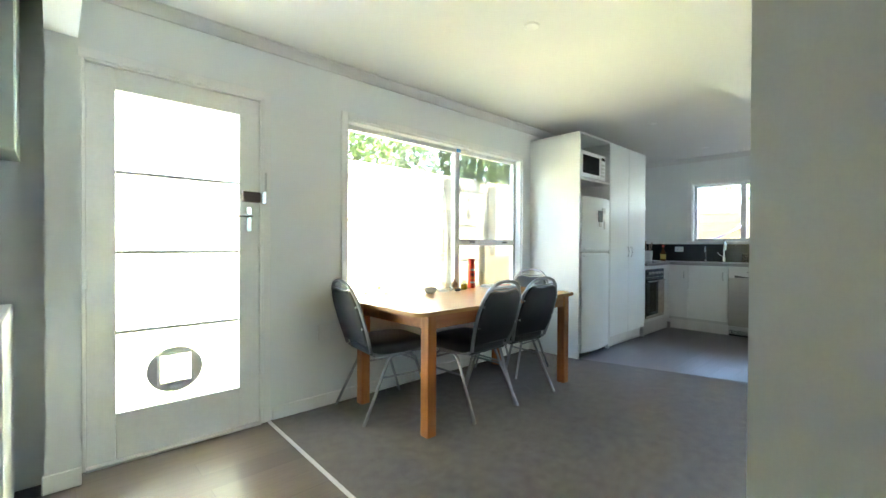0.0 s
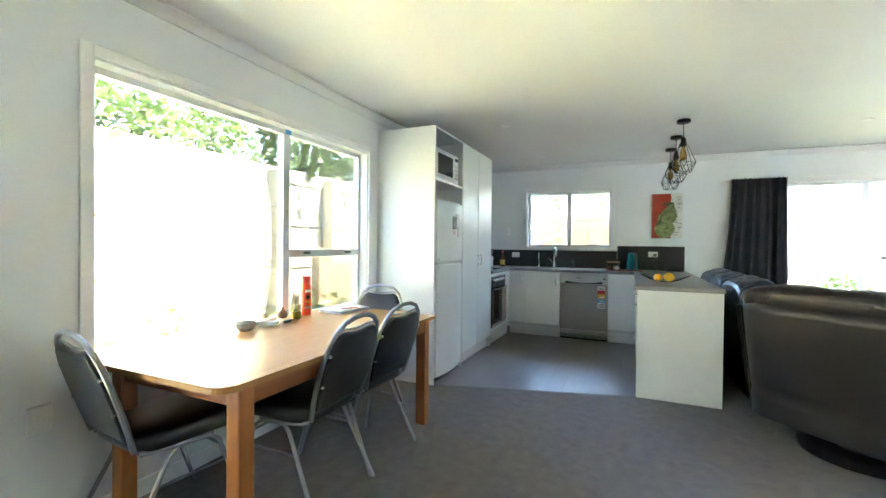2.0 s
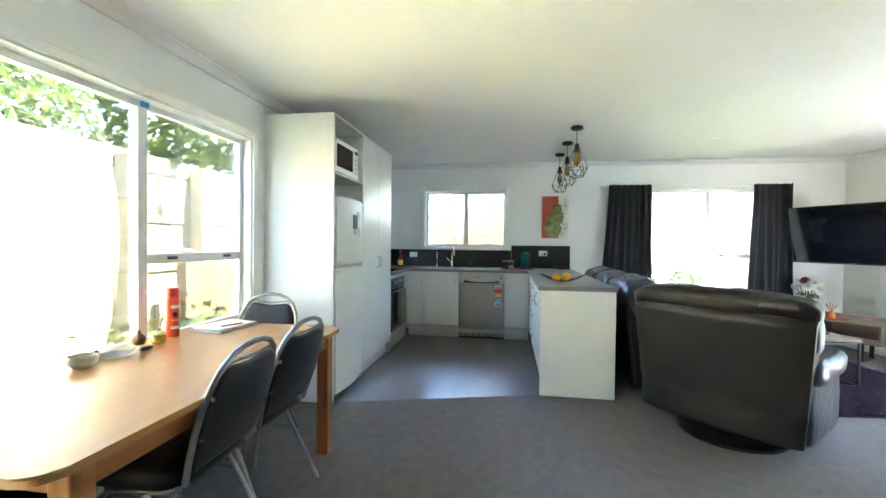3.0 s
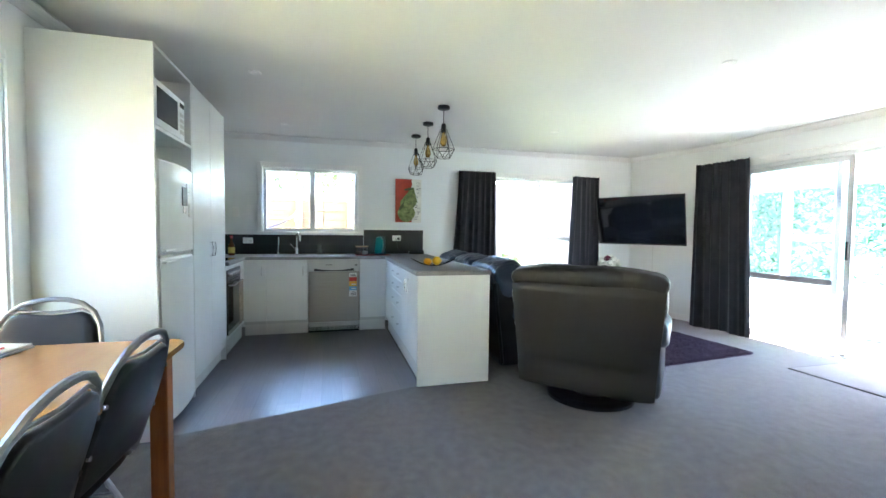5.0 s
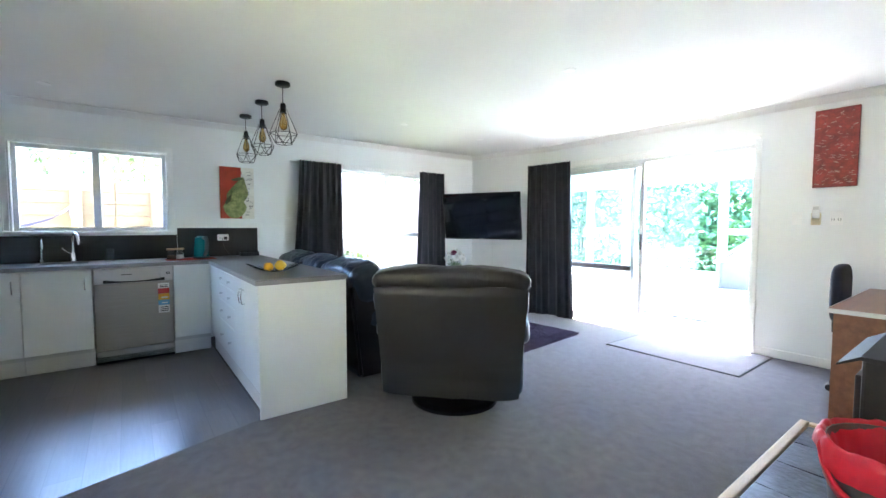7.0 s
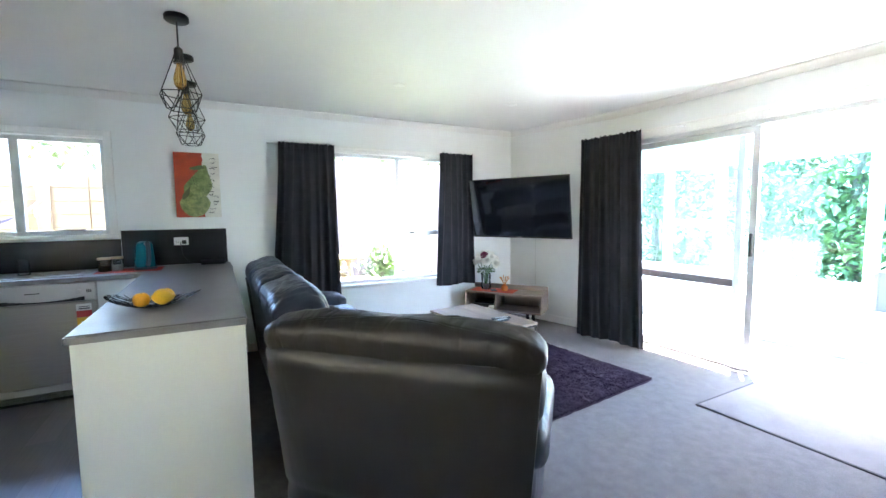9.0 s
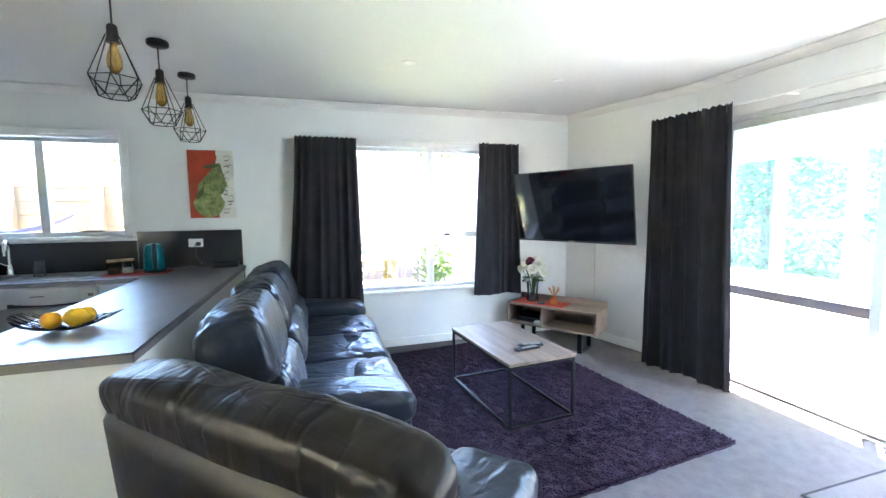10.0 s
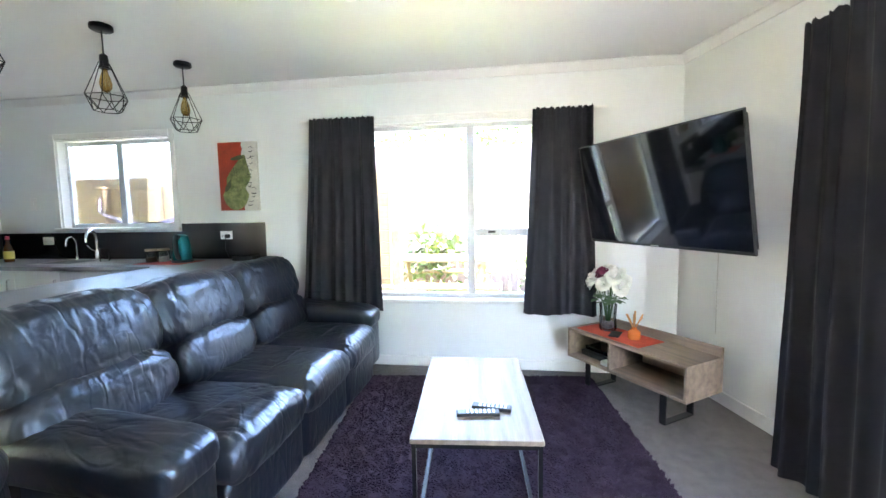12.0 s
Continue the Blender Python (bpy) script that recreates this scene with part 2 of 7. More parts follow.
def box(bm, lo, hi, bevel=0.0, seg=2):
    lo, hi = Vector(lo), Vector(hi)
    r = bmesh.ops.create_cube(bm, size=1.0, matrix=Matrix.Translation((lo + hi) / 2) @ Matrix.Diagonal((*(hi - lo), 1)))
    if bevel:
        edges = list({e for v in r["verts"] for e in v.link_edges})
        bmesh.ops.bevel(bm, geom=edges, offset=bevel, segments=seg, affect="EDGES", profile=0.5)
    return bm


def B(lo, hi, bevel=0.0, seg=2):
    return box(bmesh.new(), lo, hi, bevel, seg)


def ring(bm, centre, u, v, ru, rv=None, n=12):
    rv = ru if rv is None else rv
    return [bm.verts.new(centre + u * (ru * math.cos(2 * math.pi * k / n)) + v * (rv * math.sin(2 * math.pi * k / n))) for k in range(n)]


def bridge(bm, a, b):
    n = len(a)
    for k in range(n):
        bm.faces.new((a[k], a[(k + 1) % n], b[(k + 1) % n], b[k]))


def tube(bm, pts, r, n=8, closed=False, r2=None):
    """A round bar along points; r2: its radius at the end."""
    pts = [Vector(p) for p in pts]
    rings, u_old = [], None
    for i, p in enumerate(pts):
        if closed:
            d = pts[(i + 1) % len(pts)] - pts[i - 1]
        else:
            d = pts[min(i + 1, len(pts) - 1)] - pts[max(i - 1, 0)]
        d.normalize()
        ref = u_old if u_old is not None else (Vector((0, 0, 1)) if abs(d.z) < 0.9 else Vector((1, 0, 0)))
        u = (ref - d * ref.dot(d)).normalized()
        u_old = u
        rad = r if r2 is None else r + (r2 - r) * i / max(1, len(pts) - 1)
        rings.append(ring(bm, p, u, d.cross(u), rad, None, n))
    for a, b in zip(rings, rings[1:]):
        bridge(bm, a, b)
    if closed:
        bridge(bm, rings[-1], rings[0])
    else:
        bm.faces.new(rings[0]), bm.faces.new(rings[-1])
    return bm


def T(pts, r, n=8, closed=False, r2=None):
    return tube(bmesh.new(), pts, r, n, closed, r2)


def lathe(bm, profile, at=(0, 0, 0), n=24):
    """A turned form from (radius, height) pairs."""
    at = Vector(at)
    X, Y = Vector((1, 0, 0)), Vector((0, 1, 0))
    rings = [ring(bm, at + Vector((0, 0, z)), X, Y, max(r, 1e-4), None, n) for r, z in profile]
    for a, b in zip(rings, rings[1:]):
        bridge(bm, a, b)
    bm.faces.new(rings[0]), bm.faces.new(rings[-1])
    return bm


def L(profile, at=(0, 0, 0), n=24):
    return lathe(bmesh.new(), profile, at, n)


def cushion(centre, size, e1=0.35, e2=0.35, lump=0.012, seed=0, nu=36, nv=22, m=None):
    """A stuffed pad: a rounded box with soft lumps and creases."""
    bm = bmesh.new()
    c, s = Vector(centre), Vector(size) / 2
    f = lambda w, e: math.copysign(abs(w) ** e, w)
    rows = []
    for j in range(nv + 1):
        b = -math.pi / 2 + math.pi * j / nv
        row = []
        for i in range(nu):
            a = 2 * math.pi * i / nu
            p = Vector((f(math.cos(b), e1) * f(math.cos(a), e2), f(math.cos(b), e1) * f(math.sin(a), e2), f(math.sin(b), e1)))
            q = Vector((p.x * s.x, p.y * s.y, p.z * s.z))
            off = Vector((seed * 7.3, seed * 3.1, seed * 1.7))
            warp = 0.35 * noise.noise(q * 5 - off)
            fan = abs(noise.noise(Vector((q.x * 13 + warp * 6, q.y * 6, q.z * 5 + warp * 3)) + off))
            fine = abs(noise.noise(Vector((q.x * 24, q.y * 13 + warp * 4, q.z * 14)) + off))
            w = 0.7 * noise.noise(q * 5 + off) + 1.1 * min(0.35, fan) ** 0.8 + 0.8 * min(0.35, fine) ** 0.9 - 0.5
            q += p.normalized() * (lump * w)
            row.append(q)
        rows.append(row)
    vs = []
    for j, row in enumerate(rows):
        if j in (0, nv):
            mid = sum(row, Vector()) / nu
            vs.append([bm.verts.new(mid)])
        else:
            vs.append([bm.verts.new(q) for q in row])
    for j in range(nv):
        a, b = vs[j], vs[j + 1]
        for i in range(nu):
            k = (i + 1) % nu
            if len(a) == 1:
                bm.faces.new((a[0], b[k], b[i]))
            elif len(b) == 1:
                bm.faces.new((a[i], a[k], b[0]))
            else:
                bm.faces.new((a[i], a[k], b[k], b[i]))
    mm = Matrix.Translation(c) @ (m or Matrix())
    bmesh.ops.transform(bm, matrix=mm, verts=bm.verts)
    return bm


def slab_with_holes(lo, hi, axis, holes):
    """A wall of boxes with openings. axis: along which it runs (0 or 1); holes: (from, to, bottom, top)."""
    bm = bmesh.new()
    cuts = sorted({lo[axis], hi[axis], *[h[0] for h in holes], *[h[1] for h in holes]})
    for a, b in zip(cuts, cuts[1:]):
        mid = (a + b) / 2
        inside = [h for h in holes if h[0] < mid < h[1]]
        spans, z = [], lo[2]
        for h in sorted(inside, key=lambda h: h[2]):
            spans.append((z, h[2]))
            z = h[3]
        spans.append((z, hi[2]))
        for z0, z1 in spans:
            if z1 - z0 > 1e-4:
                l2, h2 = list(lo), list(hi)
                l2[axis], h2[axis], l2[2], h2[2] = a, b, z0, z1
                box(bm, l2, h2)
    bmesh.ops.remove_doubles(bm, verts=bm.verts, dist=1e-5)
    return bm


# ---- the shell ----
EAST, NORTH, SOUTH, CEILING = 6.75, 2.83, -3.68, 2.41
T_W = 0.14
WEST = -1.6

def flat(points, z0, z1):
    bm = bmesh.new()
    top = [bm.verts.new((x, y, z1)) for x, y in points]
    bot = [bm.verts.new((x, y, z0)) for x, y in points]
    bm.faces.new(top)
    bm.faces.new(bot[::-1])
    n = len(points)
    for k in range(n):
        bm.faces.new((top[k], bot[k], bot[(k + 1) % n], top[(k + 1) % n]))
    return bm


structure("wall_north", slab_with_holes((WEST - T_W, NORTH, -0.1), (EAST, NORTH + T_W, 2.5), 0,
          [(0.03, 0.90, -0.1, 2.045), (1.50, 3.60, 0.68, 2.045)]), WALL, "white painted wall with a glazed door and wide window", "wall")
structure("wall_east", slab_with_holes((EAST, SOUTH - T_W, -0.1), (EAST + T_W, NORTH + T_W, 2.5), 1,
          [(0.92, 2.12, 1.21, 2.03), (-2.55, -0.75, 0.58, 2.03)]), WALL, "white painted wall with two aluminium windows", "wall")
structure("wall_south", slab_with_holes((0.755, SOUTH - T_W, -0.1), (EAST, SOUTH, 2.5), 0,
          [(2.885, 5.30, -0.02, 2.07)]), WALL, "white painted wall with a wide sliding door", "wall")
TV_X, TV_Y0, TV_Y1 = 5.375, SOUTH + 0.001, -3.35
structure("wall_corner", flat([(TV_X, TV_Y0), (EAST, TV_Y0), (EAST, TV_Y1)], -0.1, 2.409), WALL, "cream painted wall behind the television", "wall")
structure("wall_partition", B((0.755, SOUTH, -0.1), (0.875, 0.27, 2.5)), WALL, "cream painted partition wall by the hall", "wall")
structure("wall_hall", B((WEST - T_W, -1.6, -0.1), (0.755, -1.5, 2.5)), WALL, "plain painted hall wall", "wall")
structure("wall_west", B((WEST - T_W, -1.5, -0.1), (WEST, NORTH, 2.5)), WALL, "plain painted laundry wall", "wall")
structure("wall_nib", B((-0.10, 2.70, 0.0), (0.015, NORTH, 2.41)), WALL, "short painted wall return beside the door", "wall")
structure("beam", B((-0.10, -1.5, 2.085), (0.015, 2.70, 2.41)), WALL, "painted bulkhead beam over the opening", "beam")
structure("ceiling", B((WEST - T_W, SOUTH - T_W, CEILING), (EAST + T_W, NORTH + T_W, 2.5)), CEIL, "smooth white painted ceiling", "ceiling")
# Unseen roof slab; each eave is sized to trim the sun through the openings.
structure("roof", B((WEST - 0.6, SOUTH - 0.70, 2.5), (EAST + 0.65, NORTH + 0.22, 2.60)), CREAM, "unseen flat roof with eaves sized to trim the sun", "roof")


STRIP_N, STRIP_S = 0.935, 0.862
VIN_N, VIN_S = 3.79, 4.26
structure("floor_carpet", flat([(0.875, SOUTH), (EAST, SOUTH), (EAST, 0.60), (VIN_S, 0.60), (VIN_N, 2.24), (VIN_N, NORTH), (STRIP_N, NORTH), (STRIP_S, 0.27), (0.875, 0.27)], -0.1, 0.0),
          CARPET, "mottled grey cut-pile carpet", "carpet")
structure("floor_kitchen", flat([(VIN_S, 0.60), (EAST, 0.60), (EAST, NORTH), (VIN_N, NORTH), (VIN_N, 2.24)], -0.1, -0.004),
          VINYL, "dark grey-brown vinyl plank floor", "vinyl floor")
structure("floor_entry", flat([(WEST, -1.5), (0.755, -1.5), (0.755, 0.27), (STRIP_S, 0.27), (STRIP_N, NORTH), (WEST, NORTH)], -0.1, -0.004),
          ENTRY, "dark brown vinyl plank floor in the entry", "vinyl floor")
structure("floor_strip", flat([(STRIP_S - 0.009, 0.275), (STRIP_S + 0.009, 0.275), (STRIP_N + 0.009, NORTH - 0.02), (STRIP_N - 0.009, NORTH - 0.02)], -0.003, 0.005),
          ALU, "thin aluminium carpet trim strip", "floor trim")


def cornice(name, p0, p1, inward):
    """A small scotia between wall and ceiling."""
    bm = bmesh.new()
    prof = [(0, 0), (0.012, 0), (0.018, 0.012), (0.03, 0.03), (0.045, 0.045), (0.055, 0.05), (0.055, 0.062), (0, 0.062)]
    p0, p1, inward = Vector(p0), Vector(p1), Vector(inward)
    ra = [bm.verts.new(p0 + inward * a + Vector((0, 0, b))) for a, b in prof]
    rb = [bm.verts.new(p1 + inward * a + Vector((0, 0, b))) for a, b in prof]
    bridge(bm, ra, rb)
    bm.faces.new(ra), bm.faces.new(rb)
    return structure(name, bm, CEIL, "white scotia cornice", "cornice")


CZ = CEILING - 0.0625
cornice("trim_cornice_north", (0.015, NORTH - 0.001, CZ), (EAST, NORTH - 0.001, CZ), (0, -1, 0))
cornice("trim_cornice_east", (EAST - 0.001, SOUTH, CZ), (EAST - 0.001, NORTH, CZ), (-1, 0, 0))
cornice("trim_cornice_south", (0.875, SOUTH + 0.001, CZ), (TV_X, SOUTH + 0.001, CZ), (0, 1, 0))
cornice("trim_cornice_corner", (TV_X, TV_Y0 + 0.002, CZ), (EAST, TV_Y1 + 0.002, CZ), (-0.234, 0.972, 0))


def baseboard(name, lo, hi):
    return structure(name, B(lo, hi, 0.004, 1), TRIM, "white painted skirting board", "skirting board")


SK = 0.085
baseboard("baseboard_north", (0.96, NORTH - 0.014, 0.0), (3.75, NORTH - 0.001, SK))
baseboard("baseboard_east", (EAST - 0.014, TV_Y1 + 0.014, 0.0), (EAST - 0.001, 0.0, SK))
structure("baseboard_south_e", flat([(TV_X, TV_Y0 + 0.001), (EAST - 0.015, TV_Y1), (EAST - 0.015, TV_Y1 + 0.013), (TV_X, TV_Y0 + 0.014)], 0.0, SK), TRIM, "white painted skirting board", "skirting board")
baseboard("baseboard_south_w", (0.88, SOUTH + 0.001, 0.0), (2.83, SOUTH + 0.014, SK))
baseboard("baseboard_nib", (-0.112, 2.687, 0.0), (0.025, 2.699, SK))


# ---- windows and doors ----
def window(name, axis, a0, a1, z0, z1, face, out, mull, transom=None, label="", trim=0.05, sill=0.03, awning_right=True):
    """An aluminium window in a wall. axis: along which it runs; face: the wall's inner plane; out: +1 or -1 outward."""
    root = thing(name, (0, 0, 0), 0, label, "window")
    root["kind"] = "structure"

    def bx(al, d0, zl, ah, d1, zh, bev=0.003):
        d0, d1 = sorted((face + out * d0, face + out * d1))
        lo = (al, d0, zl) if axis == 0 else (d0, al, zl)
        hi = (ah, d1, zh) if axis == 0 else (d1, ah, zh)
        return B(lo, hi, bev, 1)

    # timber reveal and architrave
    for nm, al, zl, ah, zh in (("architrave", a0 - trim, z0 - sill, a0 - 0.001, z1 + trim), ("architrave", a1 + 0.001, z0 - sill, a1 + trim, z1 + trim),
                               ("architrave", a0, z1 + 0.001, a1, z1 + trim)):
        part(nm, bx(al, -0.016, zl, ah, -0.001, zh), TRIM, root)
    part("window_sill", bx(a0 - trim - 0.01, -0.035, z0 - sill, a1 + trim + 0.01, 0.07, z0 - 0.001, 0.005), TRIM, root, "white painted timber sill")
    for al, ah in ((a0, a0 + 0.012), (a1 - 0.012, a1)):
        part("reveal", bx(al, 0.001, z0, ah, 0.08, z1), TRIM, root)
    part("reveal", bx(a0 + 0.012, 0.001, z1 - 0.012, a1 - 0.012, 0.08, z1), TRIM, root)
    # aluminium frame
    F = 0.035
    d0, d1 = 0.072, 0.12
    i0, i1, iz0, iz1 = a0 + 0.013, a1 - 0.013, z0 + 0.001, z1 - 0.013
    part("window_frame", bx(i0, d0, iz0, i0 + F, d1, iz1), ALU, root)
    part("window_frame", bx(i1 - F, d0, iz0, i1, d1, iz1), ALU, root)
    part("window_frame", bx(i0 + F, d0, iz0, i1 - F, d1, iz0 + F), ALU, root)
    part("window_frame", bx(i0 + F, d0, iz1 - F, i1 - F, d1, iz1), ALU, root)
    part("mullion", bx(mull - 0.03, d0 - 0.006, iz0 + F, mull + 0.03, d1, iz1 - F), ALU, root)
    if transom:
        t0, t1 = (mull + 0.03, i1 - F) if awning_right else (i0 + F, mull - 0.03)
        part("transom", bx(t0, d0 - 0.006, transom - 0.028, t1, d1, transom + 0.028), ALU, root)
        for q in (0.2, 0.8):
            x = t0 + (t1 - t0) * q
            part("window_latch", bx(x - 0.03, d0 - 0.03, transom - 0.006, x + 0.03, d0 - 0.007, transom + 0.012), DARKPLASTIC, root, "small dark window catch")
    for al, ah in ((i0 + F, mull - 0.03), (mull + 0.03, i1 - F)):
        p = part("pane", bx(al, 0.094, iz0 + F, ah, 0.098, iz1 - F, 0), PANE, root, "clear glass")
        p.visible_shadow = False
    return root, bx


dining_window, _ = window("window_1", 0, 1.50, 3.60, 0.68, 2.045, NORTH, 1, 2.70, 1.16, "wide aluminium window beside the dining table")
kitchen_window, kb = window("window_2", 1, 0.92, 2.12, 1.21, 2.03, EAST, 1, 1.51, None, "aluminium window over the kitchen sink")
part("window_stay", kb(1.10, 0.03, 1.245, 1.26, 0.07, 1.258), DARKPLASTIC, kitchen_window, "dark window stay")
living_window, _ = window("window_3", 1, -2.55, -0.75, 0.58, 2.03, EAST, 1, -1.76, 1.13, "large aluminium window between curtains", 0.05, 0.03, False)
part("tape_mark", B((2.685, NORTH + 0.058, 2.0), (2.735, NORTH + 0.0655, 2.03)), material("blue_tape", (0.06, 0.25, 0.6), 0.6), dining_window, "scrap of blue tape")

# glazed back door
door = thing("door_1", (0, 0, 0), 0, "closed white timber door with four obscure glass panes", "door")
door["kind"] = "structure"
DY0, DY1 = NORTH + 0.012, NORTH + 0.052
DX0, DX1, DZ0, DZ1 = 0.045, 0.885, 0.012, 2.03
PX0, PX1, PZ0, PZ1 = 0.165, 0.765, 0.25, 1.92
OBSCURE = glass_sheet("obscure_glass", (0.97, 0.97, 0.95), 0.6)
on = OBSCURE.node_tree.nodes
milk, blend = on.new("ShaderNodeBsdfTranslucent"), on.new("ShaderNodeMixShader")
milk.inputs[0].default_value = (0.92, 0.92, 0.90, 1)
blend.inputs[0].default_value = 0.7
OBSCURE.node_tree.links.new(on["Mix Shader"].outputs[0], blend.inputs[1])
OBSCURE.node_tree.links.new(milk.outputs[0], blend.inputs[2])
OBSCURE.node_tree.links.new(blend.outputs[0], on["Material Output"].inputs[0])
part("stile", B((DX0, DY0, DZ0), (PX0, DY1, DZ1), 0.003, 1), TRIM, door)
part("stile", B((PX1, DY0, DZ0), (DX1, DY1, DZ1), 0.003, 1), TRIM, door)
part("rail", B((PX0, DY0, DZ0), (PX1, DY1, PZ0), 0.003, 1), TRIM, door)
part("rail", B((PX0, DY0, PZ1), (PX1, DY1, DZ1), 0.003, 1), TRIM, door)
ph = (PZ1 - PZ0) / 4
for k in range(4):
    if k:
        part("glazing_bar", B((PX0, DY0 + 0.008, PZ0 + k * ph - 0.009), (PX1, DY1 - 0.008, PZ0 + k * ph + 0.009), 0.003, 1), ALU, door)
    p = part("pane", B((PX0, DY0 + 0.018, PZ0 + k * ph + 0.009), (PX1, DY0 + 0.022, PZ0 + (k + 1) * ph - 0.009)), OBSCURE, door, "translucent white glass")
    p.visible_shadow = False
for nm, lo, hi in (("door_jamb", (0.0302, NORTH - 0.012, 0), (0.0448, NORTH + 0.1, 2.044)), ("door_jamb", (0.8852, NORTH - 0.012, 0), (0.8998, NORTH + 0.1, 2.044)),
                   ("door_head", (0.0448, NORTH - 0.012, 2.031), (0.8852, NORTH + 0.1, 2.044)), ("door_sill", (0.045, NORTH - 0.02, -0.004), (0.885, NORTH + 0.12, 0.01)),
                   ("architrave", (0.90, NORTH - 0.014, 0), (0.945, NORTH - 0.001, 2.09)), ("architrave", (0.02, NORTH - 0.014, 2.045), (0.90, NORTH - 0.001, 2.09))):
    part(nm, B(lo, hi, 0.002, 1), TRIM, door)
for z in (0.22, 0.95, 1.8):
    part("hinge", T([(0.045, NORTH + 0.004, z - 0.045), (0.045, NORTH + 0.004, z + 0.045)], 0.007, 8), ALU, door)
# lever on a plate, rim lock
plate = part("handle_plate", B((0.805, DY0 - 0.006, 1.21), (0.835, DY0 - 0.0005, 1.36), 0.003, 1), CHROME, door, "worn chrome lever on a plate")
part("door_handle", T([(0.82, DY0 - 0.005, 1.305), (0.82, DY0 - 0.05, 1.305), (0.79, DY0 - 0.055, 1.305), (0.735, DY0 - 0.05, 1.30)], 0.008, 8), CHROME, plate, "", True)
lock = part("rim_lock", B((0.775, DY0 - 0.035, 1.39), (0.883, DY0 - 0.0005, 1.455), 0.008, 2), material("brown_lacquer", (0.055, 0.030, 0.022), 0.4, 0, 0.2, 20), door, "dark brown rim lock")
part("lock_keep", B((0.886, NORTH - 0.03, 1.385), (0.912, NORTH - 0.0145, 1.46), 0.003, 1), CHROME, lock)
part("barrel_bolt", T([(0.91, NORTH - 0.024, 1.44), (0.91, NORTH - 0.024, 1.58)], 0.006, 8), CHROME, door)
# cat flap: oval grey surround and a clear square door
PLASTIC_GREY = material("grey_translucent_plastic", (0.60, 0.61, 0.60), 0.4, 0, 0.05, 10)
cat = bmesh.new()
oo = ring(cat, Vector((0.43, DY0 + 0.004, 0.43)), Vector((1, 0, 0)), Vector((0, 0, 1)), 0.135, 0.125, 40)
sq = []
for k in range(40):
    a = 2 * math.pi * k / 40
    s = 1 / max(abs(math.cos(a)), abs(math.sin(a)))
    sq.append(cat.verts.new((0.43 + 0.075 * s * math.cos(a), DY0 + 0.001, 0.44 + 0.075 * s * math.sin(a))))
bridge(cat, oo, sq)
o2 = ring(cat, Vector((0.43, DY0 + 0.016, 0.43)), Vector((1, 0, 0)), Vector((0, 0, 1)), 0.135, 0.125, 40)
bridge(cat, o2, oo)
flap = part("cat_flap", cat, PLASTIC_GREY, door, "round grey cat flap", True)
fr = bmesh.new()
for lo, hi in (((0.343, 0.353), (0.357, 0.527)), ((0.503, 0.353), (0.517, 0.527)), ((0.357, 0.353), (0.503, 0.367)), ((0.357, 0.513), (0.503, 0.527))):
    box(fr, (lo[0], DY0 - 0.012, lo[1]), (hi[0], DY0 + 0.004, hi[1]), 0.003, 1)
part("flap_frame", fr, PLASTIC_GREY, flap)
part("flap_catch", B((0.40, DY0 - 0.016, 0.335), (0.46, DY0 - 0.002, 0.352), 0.003, 1), PLASTIC_GREY, flap)

# sliding door
slider = thing("door_2", (0, 0, 0), 0, "open aluminium sliding door to the sunroom", "sliding door")
slider["kind"] = "structure"
SX0, SX1, SZ1 = 2.87, 5.30, 2.07
for nm, lo, hi, mt in (("architrave", (2.832, SOUTH + 0.001, 0), (2.884, SOUTH + 0.018, 2.14), TRIM), ("architrave", (5.302, SOUTH + 0.001, 0), (5.37, SOUTH + 0.018, 2.14), TRIM),
                       ("architrave", (2.884, SOUTH + 0.001, 2.072), (5.302, SOUTH + 0.018, 2.14), TRIM),
                       ("jamb", (2.887, SOUTH - 0.13, 0.0), (2.90, SOUTH - 0.002, 2.068), TRIM), ("jamb", (5.27, SOUTH - 0.13, 0.0), (5.298, SOUTH - 0.002, 2.068), TRIM),
                       ("head", (2.90, SOUTH - 0.13, 2.03), (5.27, SOUTH - 0.002, 2.068), ALU), ("track", (2.90, SOUTH - 0.135, -0.018), (5.27, SOUTH - 0.002, 0.012), ALU),
                       ("track_rib", (2.90, SOUTH - 0.05, 0.0121), (5.27, SOUTH - 0.044, 0.024), ALU), ("track_rib", (2.90, SOUTH - 0.10, 0.0121), (5.27, SOUTH - 0.094, 0.024), ALU)):
    part(nm, B(lo, hi, 0.002, 1), mt, slider)


# Door glass with a faint white haze mixed into it.
HAZED = glass_sheet("hazed_door_pane", (0.97, 0.99, 0.98), 0.9)
dn = HAZED.node_tree.nodes
veil, film_ = dn.new("ShaderNodeBsdfTranslucent"), dn.new("ShaderNodeMixShader")
veil.inputs[0].default_value = (0.85, 0.87, 0.87, 1)
film_.inputs[0].default_value = 0.012
HAZED.node_tree.links.new(dn["Mix Shader"].outputs[0], film_.inputs[1])
HAZED.node_tree.links.new(veil.outputs[0], film_.inputs[2])
HAZED.node_tree.links.new(film_.outputs[0], dn["Material Output"].inputs[0])


